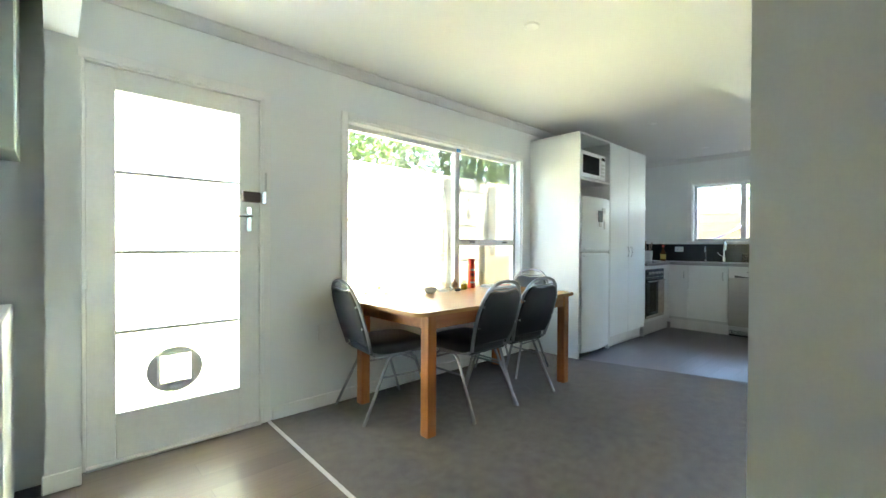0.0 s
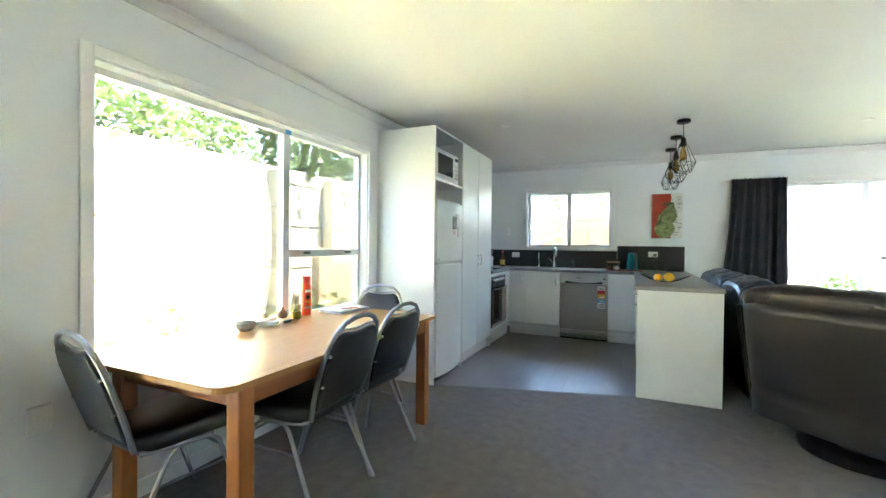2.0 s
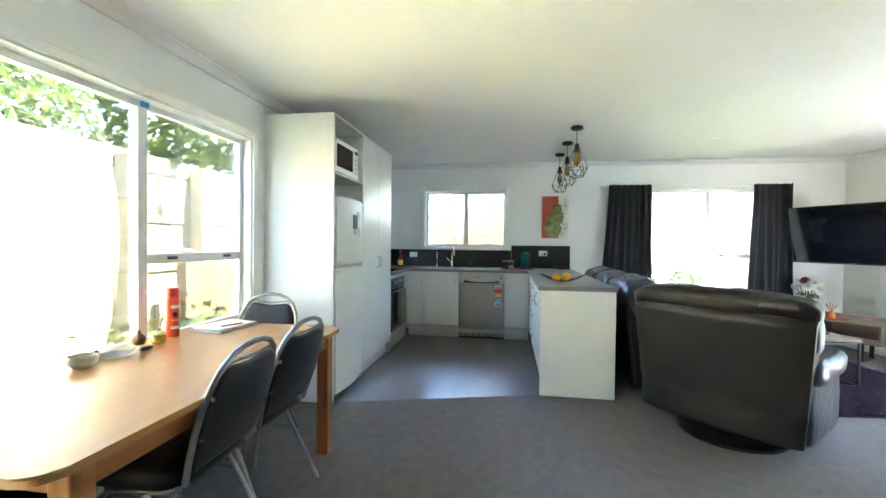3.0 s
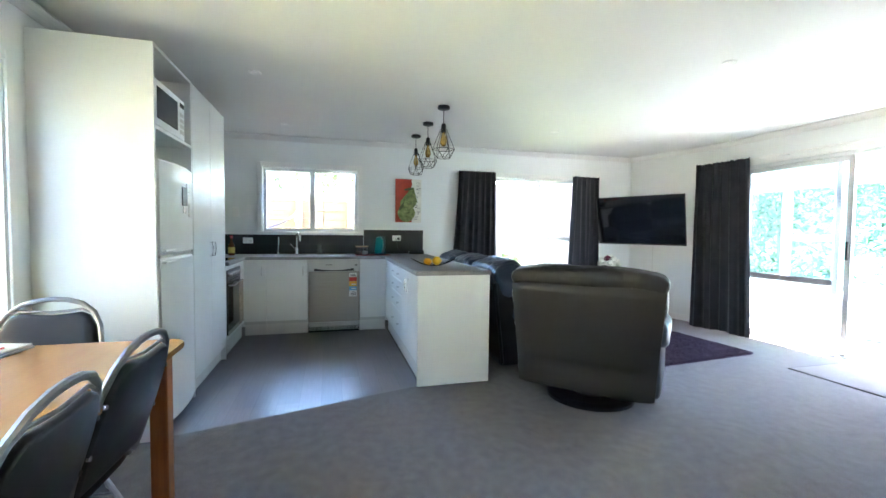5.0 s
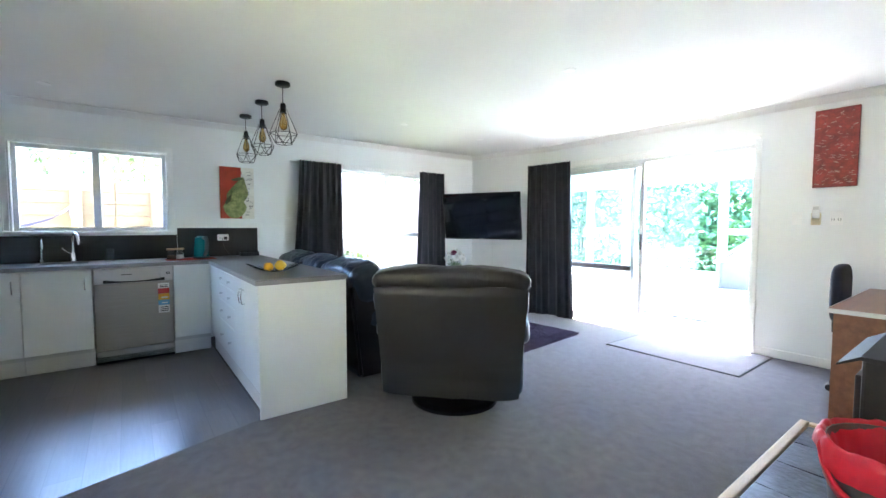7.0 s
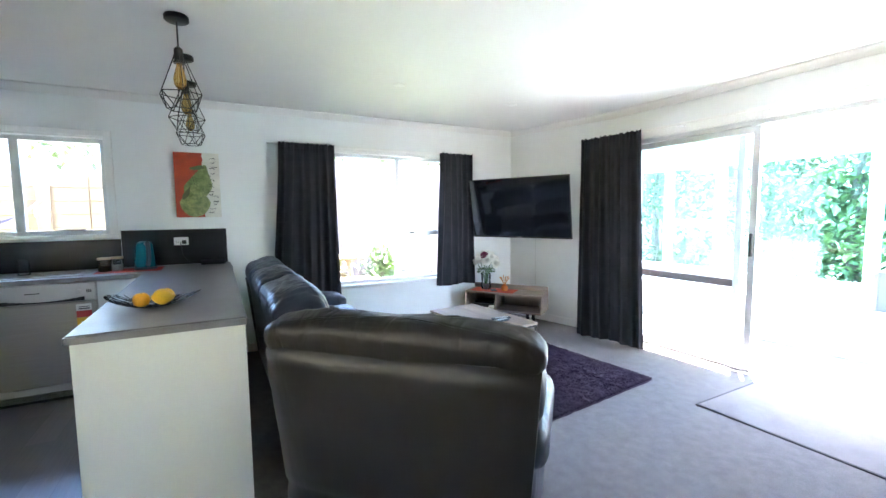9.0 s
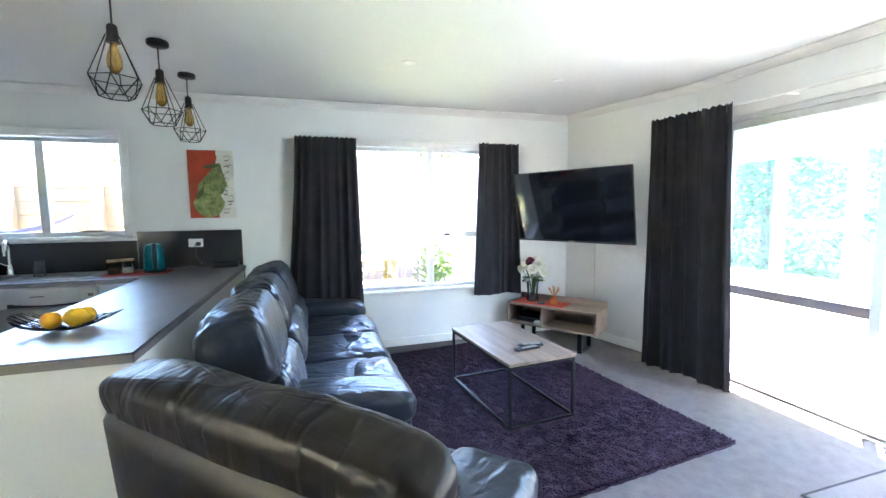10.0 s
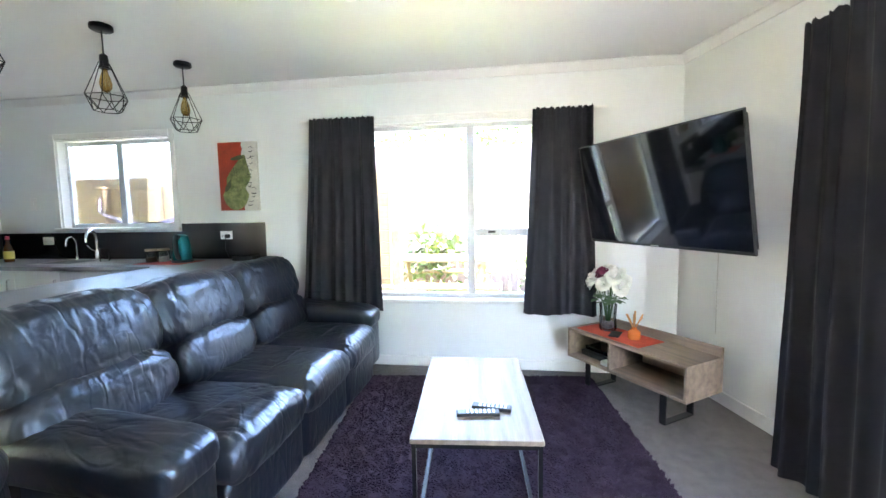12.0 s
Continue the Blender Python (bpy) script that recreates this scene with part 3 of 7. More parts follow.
def leaf_panel(name, x0, x1, y, rail):
    root = part(name, B((x0, y - 0.018, 0.026), (x0 + 0.055, y + 0.018, 2.028), 0.002, 1), ALU, slider, "aluminium framed glass panel")
    part("stile", B((x1 - 0.055, y - 0.018, 0.026), (x1, y + 0.018, 2.028), 0.002, 1), ALU, root)
    part("rail", B((x0 + 0.055, y - 0.018, 0.026), (x1 - 0.055, y + 0.018, 0.085), 0.002, 1), ALU, root)
    part("rail", B((x0 + 0.055, y - 0.018, 1.975), (x1 - 0.055, y + 0.018, 2.028), 0.002, 1), ALU, root)
    if rail:
        part("mid_rail", B((x0 + 0.055, y - 0.016, 0.70), (x1 - 0.055, y + 0.016, 0.765), 0.002, 1), DARKBEAM, root, "brown mid rail")
    g = part("pane", B((x0 + 0.055, y - 0.003, 0.085), (x1 - 0.055, y + 0.003, 1.975)), HAZED, root, "lightly hazed glass")
    g.visible_shadow = False
    return root


fixed = leaf_panel("fixed_panel", 4.13, 5.268, SOUTH - 0.097, True)
moving = leaf_panel("sliding_panel", 4.00, 5.12, SOUTH - 0.047, False)
part("pull_handle", B((4.015, SOUTH - 0.027, 0.98), (4.042, SOUTH - 0.006, 1.17), 0.005, 2), DARKPLASTIC, moving, "black pull handle")

# curtain tracks
RAILM = material("curtain_track_white", (0.78, 0.78, 0.76), 0.35, 0, 0.03, 6)
tr = thing("curtain_track", (0, 0, 0), 0, "white curtain track above the sliding door", "curtain track")
part("track_bar", B((2.80, SOUTH + 0.13, 2.115), (5.66, SOUTH + 0.145, 2.135), 0.002, 1), RAILM, tr)
for x in (2.85, 3.7, 4.6, 5.3):
    part("track_bracket", B((x - 0.012, SOUTH + 0.0185, 2.118), (x + 0.012, SOUTH + 0.1298, 2.132)), RAILM, tr)
tr = thing("curtain_track", (0, 0, 0), 0, "white curtain track above the living window", "curtain track")
part("track_bar", B((EAST - 0.065, -2.80, 2.055), (EAST - 0.05, -0.35, 2.075), 0.002, 1), RAILM, tr)
for y in (-2.7, -1.6, -0.45):
    part("track_bracket", B((EAST - 0.0498, y - 0.012, 2.058), (EAST - 0.0005, y + 0.012, 2.072)), RAILM, tr)


def curtain(label, p0, p1, q0, q1, z0, z1, folds, depth, seed):
    """A pleated curtain: its top runs from p0 to p1, its hem from q0 to q1 (x, y)."""
    rnd = random.Random(seed)
    bm = bmesh.new()
    nu, nv = folds * 14, 22
    p0, p1, q0, q1 = Vector(p0), Vector(p1), Vector(q0), Vector(q1)
    nor = (p1 - p0).orthogonal().normalized()
    ph = [rnd.uniform(-0.9, 0.9) for _ in range(folds + 2)]
    am = [rnd.uniform(0.35, 1.25) for _ in range(folds + 2)]
    sheets = []
    for side in (0, 1):
        vs = []
        for j in range(nv + 1):
            v = j / nv
            row = []
            for i in range(nu + 1):
                u = i / nu
                k = min(folds, int(u * folds))
                fr = u * folds - k
                w = am[k] * (1 - fr) + am[k + 1] * fr
                shift = (ph[k] * (1 - fr) + ph[k + 1] * fr) * (0.6 + 0.6 * v)
                pinch = 0.55 + 0.45 * min(1, v * 5)
                a = 2 * math.pi * u * folds + shift * 1.7
                header = max(0.0, 1 - v * 9)
                d = depth * w * pinch * (0.75 * math.sin(a + 0.5 * math.sin(2.3 * v + 5 * u)) + 0.55 * math.sin(0.43 * a + seed + 0.8 * v) + 0.12 * math.sin(2 * a + 1)) + side * 0.006
                d += header * 0.007 * math.sin(2 * math.pi * u * folds * 2.6 + seed) + 0.012 * noise.noise(Vector((u * 5, v * 3, seed)))
                base = (p0.lerp(p1, u)).lerp(q0.lerp(q1, u), v ** 1.3)
                z = z1 + (z0 - z1) * v + (0.006 * math.sin(1.7 * a + 1) + 0.005 * math.sin(4.1 * a) if j == 0 else 0) + (0.008 * math.sin(u * 9 + seed) if j == nv else 0)
                q = base + nor * d
                row.append(bm.verts.new((q.x, q.y, z)))
            vs.append(row)
        sheets.append(vs)
    for vs in sheets:
        for j in range(nv):
            for i in range(nu):
                bm.faces.new((vs[j][i], vs[j][i + 1], vs[j + 1][i + 1], vs[j + 1][i]))
    A_, B_ = sheets
    for i in range(nu):
        bm.faces.new((A_[0][i], A_[0][i + 1], B_[0][i + 1], B_[0][i]))
        bm.faces.new((A_[nv][i], A_[nv][i + 1], B_[nv][i + 1], B_[nv][i]))
    for j in range(nv):
        bm.faces.new((A_[j][0], A_[j + 1][0], B_[j + 1][0], B_[j][0]))
        bm.faces.new((A_[j][nu], A_[j + 1][nu], B_[j + 1][nu], B_[j][nu]))
    return tagged(part("curtain", bm, CURTAIN, None, label, True, 80), label, "curtain", "charcoal curtains")


CX = EAST - 0.095
curtain("charcoal pleated curtain at the sofa end of the living window", (CX, -0.45), (CX, -1.0), (CX, -0.33), (CX, -1.03), 0.49, 2.075, 7, 0.022, 1)
curtain("charcoal pleated curtain hanging beside the television", (CX, -2.25), (CX, -2.69), (CX, -2.18), (CX, -2.74), 0.485, 2.07, 6, 0.022, 2)
curtain("full-length charcoal curtain drawn back from the sliding door", (5.60, -3.425), (4.92, -3.50), (5.55, -3.36), (4.83, -3.50), 0.012, 2.135, 7, 0.028, 3)

# ---- kitchen ----
BT0, BT1 = 0.882, 0.916
FRONT_E, FRONT_N, FRONT_P = 6.22, 2.24, 0.62


def d_handle(parent, a, b, out, r=0.005):
    """A bowed pull between two points, standing out along a vector."""
    a, b, out = Vector(a), Vector(b), Vector(out)
    pts = [a, a + out * 0.8, a.lerp(b, 0.25) + out, a.lerp(b, 0.5) + out * 1.12, a.lerp(b, 0.75) + out, b + out * 0.8, b]
    return part("handle", T(pts, r, 8), CHROME, parent, "chrome bow handle", True)


def base_unit_e(label, y0, y1, handle_side):
    """A base cabinet on the window wall."""
    u = thing("base_cabinet", (0, 0, 0), 0, label, "cabinet", "kitchen base cabinets")
    part("body", B((FRONT_E + 0.02, y0 + 0.001, 0.13), (EAST - 0.002, y1 - 0.001, BT0 - 0.001)), INNER, u)
    d = part("door", B((FRONT_E, y0 + 0.002, 0.165), (FRONT_E + 0.018, y1 - 0.002, BT0 - 0.008), 0.002, 1), CABINET, u)
    if handle_side:
        hy = y0 + 0.05 if handle_side < 0 else y1 - 0.05
        d_handle(d, (FRONT_E, hy, 0.80), (FRONT_E, hy, 0.70), (-0.022, 0, 0))
    part("kickboard", B((FRONT_E + 0.06, y0 + 0.001, -0.004), (FRONT_E + 0.076, y1 - 0.001, 0.129), 0.001, 1), KICK, u)
    return u


base_unit_e("narrow white corner cabinet with a chrome handle", 2.0, FRONT_N, -1)
base_unit_e("white sink cabinet door under the window", 1.545, 2.0, -1)
base_unit_e("white filler cabinet beside the dishwasher", FRONT_P, 0.938, 0)

# dishwasher
dish = thing("dishwasher", (FRONT_E, 1.24, 0), 0, "stainless dishwasher with silver control panel and energy stickers", "dishwasher")
part("body", B((0.03, -0.297, 0.02), (0.50, 0.297, BT0 - 0.003)), INNER, dish)
part("door", B((-0.012, -0.297, 0.13), (0.029, 0.297, 0.735), 0.004, 2), STEEL, dish, "brushed steel door")
pan = part("control_panel", B((-0.016, -0.297, 0.738), (0.029, 0.297, BT0 - 0.006), 0.006, 2), DISHPANEL, dish, "silver control panel")
grip = bmesh.new()
for k in range(12):
    a = -0.23 + 0.46 * k / 12
    b = a + 0.46 / 12
    dz = lambda y: 0.022 * (y / 0.23) ** 2
    box(grip, (-0.0195, a, 0.742 + 0.0), (-0.0165, b, 0.752 + (dz((a + b) / 2))))
part("grip", grip, DARKPLASTIC, pan, "curved dark finger grip")
part("dial", L([(0.017, 0), (0.017, 0.012), (0.014, 0.014)], (0, 0, 0), 20), DISHPANEL, pan).matrix_basis = pose(-0.016, -0.2, 0.81, 0, -90, 0)
for k in range(3):
    part("button", B((-0.019, -0.25 - k * 0.011, 0.80), (-0.0165, -0.243 - k * 0.011, 0.822)), DARKPLASTIC, pan)
part("display", B((-0.0185, 0.02, 0.812), (-0.0165, 0.10, 0.818)), DARKPLASTIC, pan)
part("plinth", B((-0.004, -0.297, 0.075), (0.0295, 0.297, 0.125), 0.003, 1), DISHPANEL, dish, "pale kick strip")
part("toe_panel", B((0.03, -0.297, 0.0), (0.045, 0.297, 0.0745)), DARKPLASTIC, dish)
STICKR = material("sticker_red", (0.55, 0.05, 0.04), 0.5)
STICKY = material("sticker_yellow", (0.75, 0.42, 0.05), 0.5)
STICKB = material("sticker_blue", (0.15, 0.40, 0.62), 0.5)
STICKW = material("sticker_white", (0.75, 0.75, 0.72), 0.5)
for z0, z1, mt in ((0.665, 0.715, STICKW), (0.615, 0.663, STICKR), (0.555, 0.613, STICKY), (0.505, 0.55, STICKB), (0.43, 0.503, STICKW)):
    part("sticker", B((-0.0145, -0.265, z0), (-0.0122, -0.175, z1)), mt, dish, "energy rating sticker")
for z0, z1 in ((0.676, 0.684), (0.692, 0.697), (0.445, 0.452), (0.462, 0.468), (0.48, 0.486)):
    part("print_bar", B((-0.0158, -0.255, z0), (-0.0146, -0.19, z1)), DARKPLASTIC, dish)
for z0, z1 in ((0.57, 0.583), (0.52, 0.53)):
    part("print_bar", B((-0.0158, -0.252, z0), (-0.0146, -0.20, z1)), STICKW, dish)

# peninsula cabinets
pen = thing("base_cabinet", (0, 0, 0), 0, "white breakfast bar cabinet with two doors and plain end panel", "cabinet", "kitchen base cabinets")
part("end_panel", B((4.235, 0.025, 0.0), (4.253, 0.625, BT0 - 0.001), 0.001, 1), CABINET, pen, "white melamine end panel")
part("back_panel", B((4.2545, 0.025, 0.0), (EAST - 0.015, 0.042, BT0 - 0.001), 0.001, 1), CABINET, pen)
part("body", B((4.255, 0.044, 0.13), (5.049, FRONT_P - 0.02, BT0 - 0.001)), INNER, pen)
for a, b, hx in ((4.257, 4.70, 4.66), (4.704, 5.048, 4.745)):
    d = part("door", B((a, FRONT_P - 0.018, 0.165), (b, FRONT_P, BT0 - 0.008), 0.002, 1), CABINET, pen)
    d_handle(d, (hx, FRONT_P, 0.80), (hx, FRONT_P, 0.70), (0, 0.022, 0))
part("kickboard", B((4.255, FRONT_P - 0.05, -0.004), (5.049, FRONT_P - 0.034, 0.129)), KICK, pen)
dr = thing("drawer_cabinet", (0, 0, 0), 0, "white four-drawer cabinet with chrome knobs", "cabinet", "kitchen base cabinets")
part("body", B((5.051, 0.044, 0.13), (6.24, FRONT_P - 0.02, BT0 - 0.001)), INNER, dr)
for z0, z1 in ((0.165, 0.42), (0.424, 0.595), (0.599, 0.735), (0.739, 0.86)):
    d = part("drawer", B((5.053, FRONT_P - 0.018, z0), (5.70, FRONT_P, z1), 0.002, 1), CABINET, dr)
    for hx in (5.2, 5.55):
        part("knob", T([(hx, FRONT_P, (z0 + z1) / 2), (hx, FRONT_P + 0.024, (z0 + z1) / 2)], 0.007, 10, False, 0.011), CHROME, d, "chrome knob", True)
part("filler", B((5.702, FRONT_P - 0.018, 0.165), (FRONT_E - 0.001, FRONT_P, BT0 - 0.008), 0.002, 1), CABINET, dr)
part("kickboard", B((5.051, FRONT_P - 0.05, -0.004), (FRONT_E + 0.028, FRONT_P - 0.034, 0.129)), KICK, dr)

# worktop in one run
wt = flat([(5.376, NORTH - 0.003), (EAST - 0.003, NORTH - 0.003), (EAST - 0.003, 0.018), (4.222, 0.018), (4.222, 0.64), (6.15, 0.64), (6.195, 0.685), (6.195, 2.17), (6.15, 2.21), (5.376, 2.21)], BT0, BT1)
bmesh.ops.bevel(wt, geom=[e for e in wt.edges if abs(e.verts[0].co.z - BT1) < 1e-5 and abs(e.verts[1].co.z - BT1) < 1e-5], offset=0.006, segments=2, affect="EDGES")
top = thing("worktop", (0, 0, 0), 0, "grey stone-look laminate worktop running round the kitchen", "worktop")
part("slab", wt, BENCH, top)
EDGEB = material("grey_edge_laminate", (0.24, 0.235, 0.23), 0.35, 0, 0.12, 9, 0.15)
part("edge_band", B((4.2190, 0.022, BT0 + 0.002), (4.2215, 0.636, BT1 - 0.007)), EDGEB, top, "paler laminate edge")
part("edge_band", B((4.226, 0.6403, BT0 + 0.002), (6.14, 0.6425, BT1 - 0.007)), EDGEB, top, "paler laminate edge")
part("edge_band", B((6.1925, 0.70, BT0 + 0.002), (6.1948, 2.16, BT1 - 0.007)), EDGEB, top, "paler laminate edge")
sp = thing("splashback", (0, 0, 0), 0, "glossy charcoal splashback panels", "splashback")
part("panel", B((EAST - 0.010, 0.855, BT1 + 0.001), (EAST - 0.001, NORTH - 0.012, 1.165), 0.001, 1), SPLASH, sp)
part("panel", B((EAST - 0.010, 0.04, BT1 + 0.001), (EAST - 0.001, 0.852, 1.238), 0.001, 1), SPLASH, sp)
part("panel", B((5.378, NORTH - 0.010, BT1 + 0.001), (EAST - 0.001, NORTH - 0.001, 1.165), 0.001, 1), SPLASH, sp)

# sink and taps
sink = thing("kitchen_sink", (6.47, 1.50, BT1), 0, "stainless inset sink with drainer", "sink")
sb = bmesh.new()
box(sb, (-0.19, -0.48, 0.0005), (0.20, 0.04, 0.006), 0.002, 1)
part("drainer", sb, STEEL, sink)
for k in range(7):
    part("drainer_rib", B((-0.14 + k * 0.045, -0.42, 0.0062), (-0.125 + k * 0.045, -0.06, 0.009), 0.001, 1), STEEL, sink)
bowl = bmesh.new()
for lo, hi in (((-0.19, 0.04, 0.0005), (0.20, 0.075, 0.006)), ((-0.19, 0.41, 0.0005), (0.20, 0.44, 0.006)), ((-0.19, 0.075, 0.0005), (-0.15, 0.41, 0.006)), ((0.15, 0.075, 0.0005), (0.20, 0.41, 0.006))):
    box(bowl, lo, hi)
part("bowl_rim", bowl, STEEL, sink)
# No hollow here: a flat dark sheet stands for the shade inside.
part("bowl", B((-0.15, 0.075, 0.0006), (0.15, 0.41, 0.002)), DARKPLASTIC, sink, "flat dark sheet standing in for bowl shade")
arc = [(0, 0, 0)] + [(0, 0, 0.20 * k / 4) for k in range(1, 5)] + [(-0.075 + 0.075 * math.cos(math.pi * k / 8), 0, 0.20 + 0.075 * math.sin(math.pi * k / 8)) for k in range(1, 9)] + [(-0.15, 0, 0.17)]
tap = thing("kitchen_tap", (6.69, 1.70, BT1), 20, "chrome gooseneck mixer tap", "tap")
part("spout", T(arc, 0.013, 10), CHROME, tap, "", True)
part("base", L([(0.026, 0.001), (0.026, 0.03), (0.018, 0.07), (0.014, 0.09)]), CHROME, tap, "", True)
part("lever", T([(0, 0.015, 0.08), (0, 0.05, 0.10), (0, 0.08, 0.135)], 0.006, 8), CHROME, tap, "", True)
ft = thing("filter_tap", (6.69, 1.92, BT1), 10, "slim chrome filter tap", "tap")
part("spout", T([(x * 0.75, y, z * 0.78) for x, y, z in arc], 0.007, 8), CHROME, ft, "", True)
part("base", L([(0.018, 0.001), (0.018, 0.02), (0.010, 0.035)]), CHROME, ft, "", True)

# tall fridge housing
CABTOP = 2.273
hs = thing("fridge_housing", (0, 0, 0), 0, "tall white cabinet surround with open microwave shelf", "cabinet")
part("side_panel", B((3.755, FRONT_N, 0.0), (3.775, NORTH - 0.002, CABTOP), 0.001, 1), CABINET, hs)
part("side_panel", B((4.412, FRONT_N + 0.002, 0.0), (4.43, NORTH - 0.002, CABTOP), 0.001, 1), CABINET, hs)
part("top_panel", B((3.776, FRONT_N, CABTOP - 0.018), (4.411, NORTH - 0.002, CABTOP), 0.001, 1), CABINET, hs)
part("shelf", B((3.776, FRONT_N + 0.002, 1.80), (4.411, NORTH - 0.03, 1.82), 0.001, 1), CABINET, hs)
part("back_panel", B((3.776, NORTH - 0.02, 1.60), (4.411, NORTH - 0.003, CABTOP - 0.02)), INNER, hs)
mw = thing("microwave", (4.075, 2.49, 1.821), 0, "white microwave oven with dark glass door", "microwave")
part("case", B((-0.265, -0.21, 0.006), (0.265, 0.23, 0.285), 0.008, 2), WHITEGOODS, mw)
md = part("door", B((-0.262, -0.232, 0.012), (0.155, -0.2105, 0.28), 0.006, 2), WHITEGOODS, mw)
part("door_glass", B((-0.225, -0.2355, 0.055), (0.115, -0.2322, 0.24), 0.001, 1), BLACKGLASS, md, "dark mesh glass")
mc = part("control_panel", B((0.158, -0.23, 0.012), (0.262, -0.2105, 0.28), 0.004, 2), WHITEGOODS, mw)
part("display", B((0.172, -0.2325, 0.225), (0.248, -0.2302, 0.255)), BLACKGLASS, mc)
for i in range(3):
    for j in range(4):
        part("button", B((0.174 + i * 0.026, -0.2325, 0.05 + j * 0.038), (0.194 + i * 0.026, -0.2302, 0.074 + j * 0.038)), DISHPANEL, mc)

fr_ = thing("fridge", (4.093, 2.5, 0), 0, "white two-door fridge freezer with magnets on the door", "fridge")
part("cabinet", B((-0.29, -0.215, 0.03), (0.29, 0.3, 1.605), 0.006, 2), WHITEGOODS, fr_)


def bowed_door(z0, z1):
    """A door whose front bows outward across its width."""
    bm = bmesh.new()
    n = 12
    rows = []
    for z in (z0, z0 + 0.012, z1 - 0.012, z1):
        inset = 0.010 if z in (z0, z1) else 0.0
        row = []
        for k in range(n + 1):
            u = -1 + 2 * k / n
            row.append(bm.verts.new((u * (0.295 - inset), -0.265 - 0.032 * (1 - u * u) + inset, z)))
        rows.append(row)
    back = [[bm.verts.new((s * 0.295, -0.217, z)) for s in (-1, 1)] for z in (z0, z1)]
    for a, b in zip(rows, rows[1:]):
        for k in range(n):
            bm.faces.new((a[k], a[k + 1], b[k + 1], b[k]))
    bm.faces.new((back[0][0], *rows[0], back[0][1]))
    bm.faces.new((back[1][0], *rows[-1], back[1][1]))
    bm.faces.new((back[0][0], *[r[0] for r in rows], back[1][0]))
    bm.faces.new((back[0][1], *[r[-1] for r in rows], back[1][1]))
    bm.faces.new((back[0][0], back[0][1], back[1][1], back[1][0]))
    return bm


fd1 = part("freezer_door", bowed_door(1.075, 1.635), WHITEGOODS, fr_, "", True, 30)
fd2 = part("fridge_door", bowed_door(0.05, 1.055), WHITEGOODS, fr_, "", True, 30)
part("door_gap", B((-0.285, -0.262, 1.056), (0.285, -0.22, 1.074)), DISHPANEL, fr_)
for d, z in ((fd1, 1.10), (fd2, 1.03)):
    part("grip", B((-0.28, -0.292, z - 0.008), (0.1, -0.2665, z + 0.008), 0.004, 2), WHITEGOODS, d)
part("kick_grille", B((-0.285, -0.235, 0.0), (0.285, -0.2155, 0.048), 0.002, 1), DARKPLASTIC, fr_)
for lo, hi, mt in (((-0.02, 1.38), (0.07, 1.50), DARKPLASTIC), ((0.0, 1.33), (0.05, 1.378), DISHPANEL), ((0.075, 1.40), (0.12, 1.46), STICKW), ((0.11, 1.31), (0.15, 1.395), STICKW), ((0.07, 1.47), (0.13, 1.53), DISHPANEL)):
    part("magnet", B((lo[0], -0.303, lo[1]), (hi[0], -0.2915, hi[1]), 0.002, 1), mt, fd1, "fridge magnet or pinned photo")

pantry = thing("pantry_cabinet", (0, 0, 0), 0, "tall white two-door pantry with bow handles", "cabinet")
part("body", B((4.431, FRONT_N + 0.02, 0.12), (5.372, NORTH - 0.002, CABTOP - 0.001)), INNER, pantry)
part("side_panel", B((5.357, FRONT_N + 0.001, -0.004), (5.374, NORTH - 0.0025, CABTOP), 0.001, 1), CABINET, pantry)
for a, b, hx in ((4.433, 4.893, 4.85), (4.897, 5.355, 4.94)):
    d = part("door", B((a, FRONT_N, 0.125), (b, FRONT_N + 0.018, CABTOP - 0.004), 0.002, 1), CABINET, pantry)
    d_handle(d, (hx, FRONT_N, 1.12), (hx, FRONT_N, 1.01), (0, -0.022, 0))
part("kickboard", B((4.431, FRONT_N + 0.045, -0.004), (5.356, FRONT_N + 0.06, 0.119)), KICK, pantry)

oven = thing("oven", (5.69, FRONT_N, 0), 0, "built-in oven with black glass door and steel handle", "oven")
part("case", B((-0.29, 0.02, 0.20), (0.29, 0.52, 0.83)), INNER, oven)
part("control_panel", B((-0.295, -0.012, 0.735), (0.295, 0.018, 0.835), 0.002, 1), BLACKGLASS, oven, "black glass control panel")
for k in range(5):
    part("knob", T([(-0.2 + 0.1 * k, -0.012, 0.785), (-0.2 + 0.1 * k, -0.034, 0.785)], 0.016, 12), STEEL, oven)
od = part("door", B((-0.295, -0.012, 0.21), (0.295, 0.018, 0.73), 0.003, 1), BLACKGLASS, oven, "black glass door")
part("door_trim", B((-0.295, -0.0155, 0.21), (0.295, -0.0125, 0.245)), STEEL, od)
part("handle", T([(-0.24, -0.012, 0.685), (-0.24, -0.05, 0.685), (0.24, -0.05, 0.685), (0.24, -0.012, 0.685)], 0.009, 8), CHROME, od, "steel bar handle")
towel = thing("tea_towel", (5.76, FRONT_N - 0.05, 0.685), 0, "pale tea towel hung on the oven handle", "towel")
tb = bmesh.new()
front = [tb.verts.new((-0.10 + 0.0125 * k, -0.0165 + 0.005 * math.sin(k * 0.95), z)) for z in (0.012, -0.2, -0.42) for k in range(17)]
back = [tb.verts.new((v.co.x, v.co.y + 0.005, v.co.z)) for v in front]
for r in range(2):
    for k in range(16):
        a = r * 17 + k
        tb.faces.new((front[a], front[a + 1], front[a + 18], front[a + 17]))
        tb.faces.new((back[a], back[a + 17], back[a + 18], back[a + 1]))
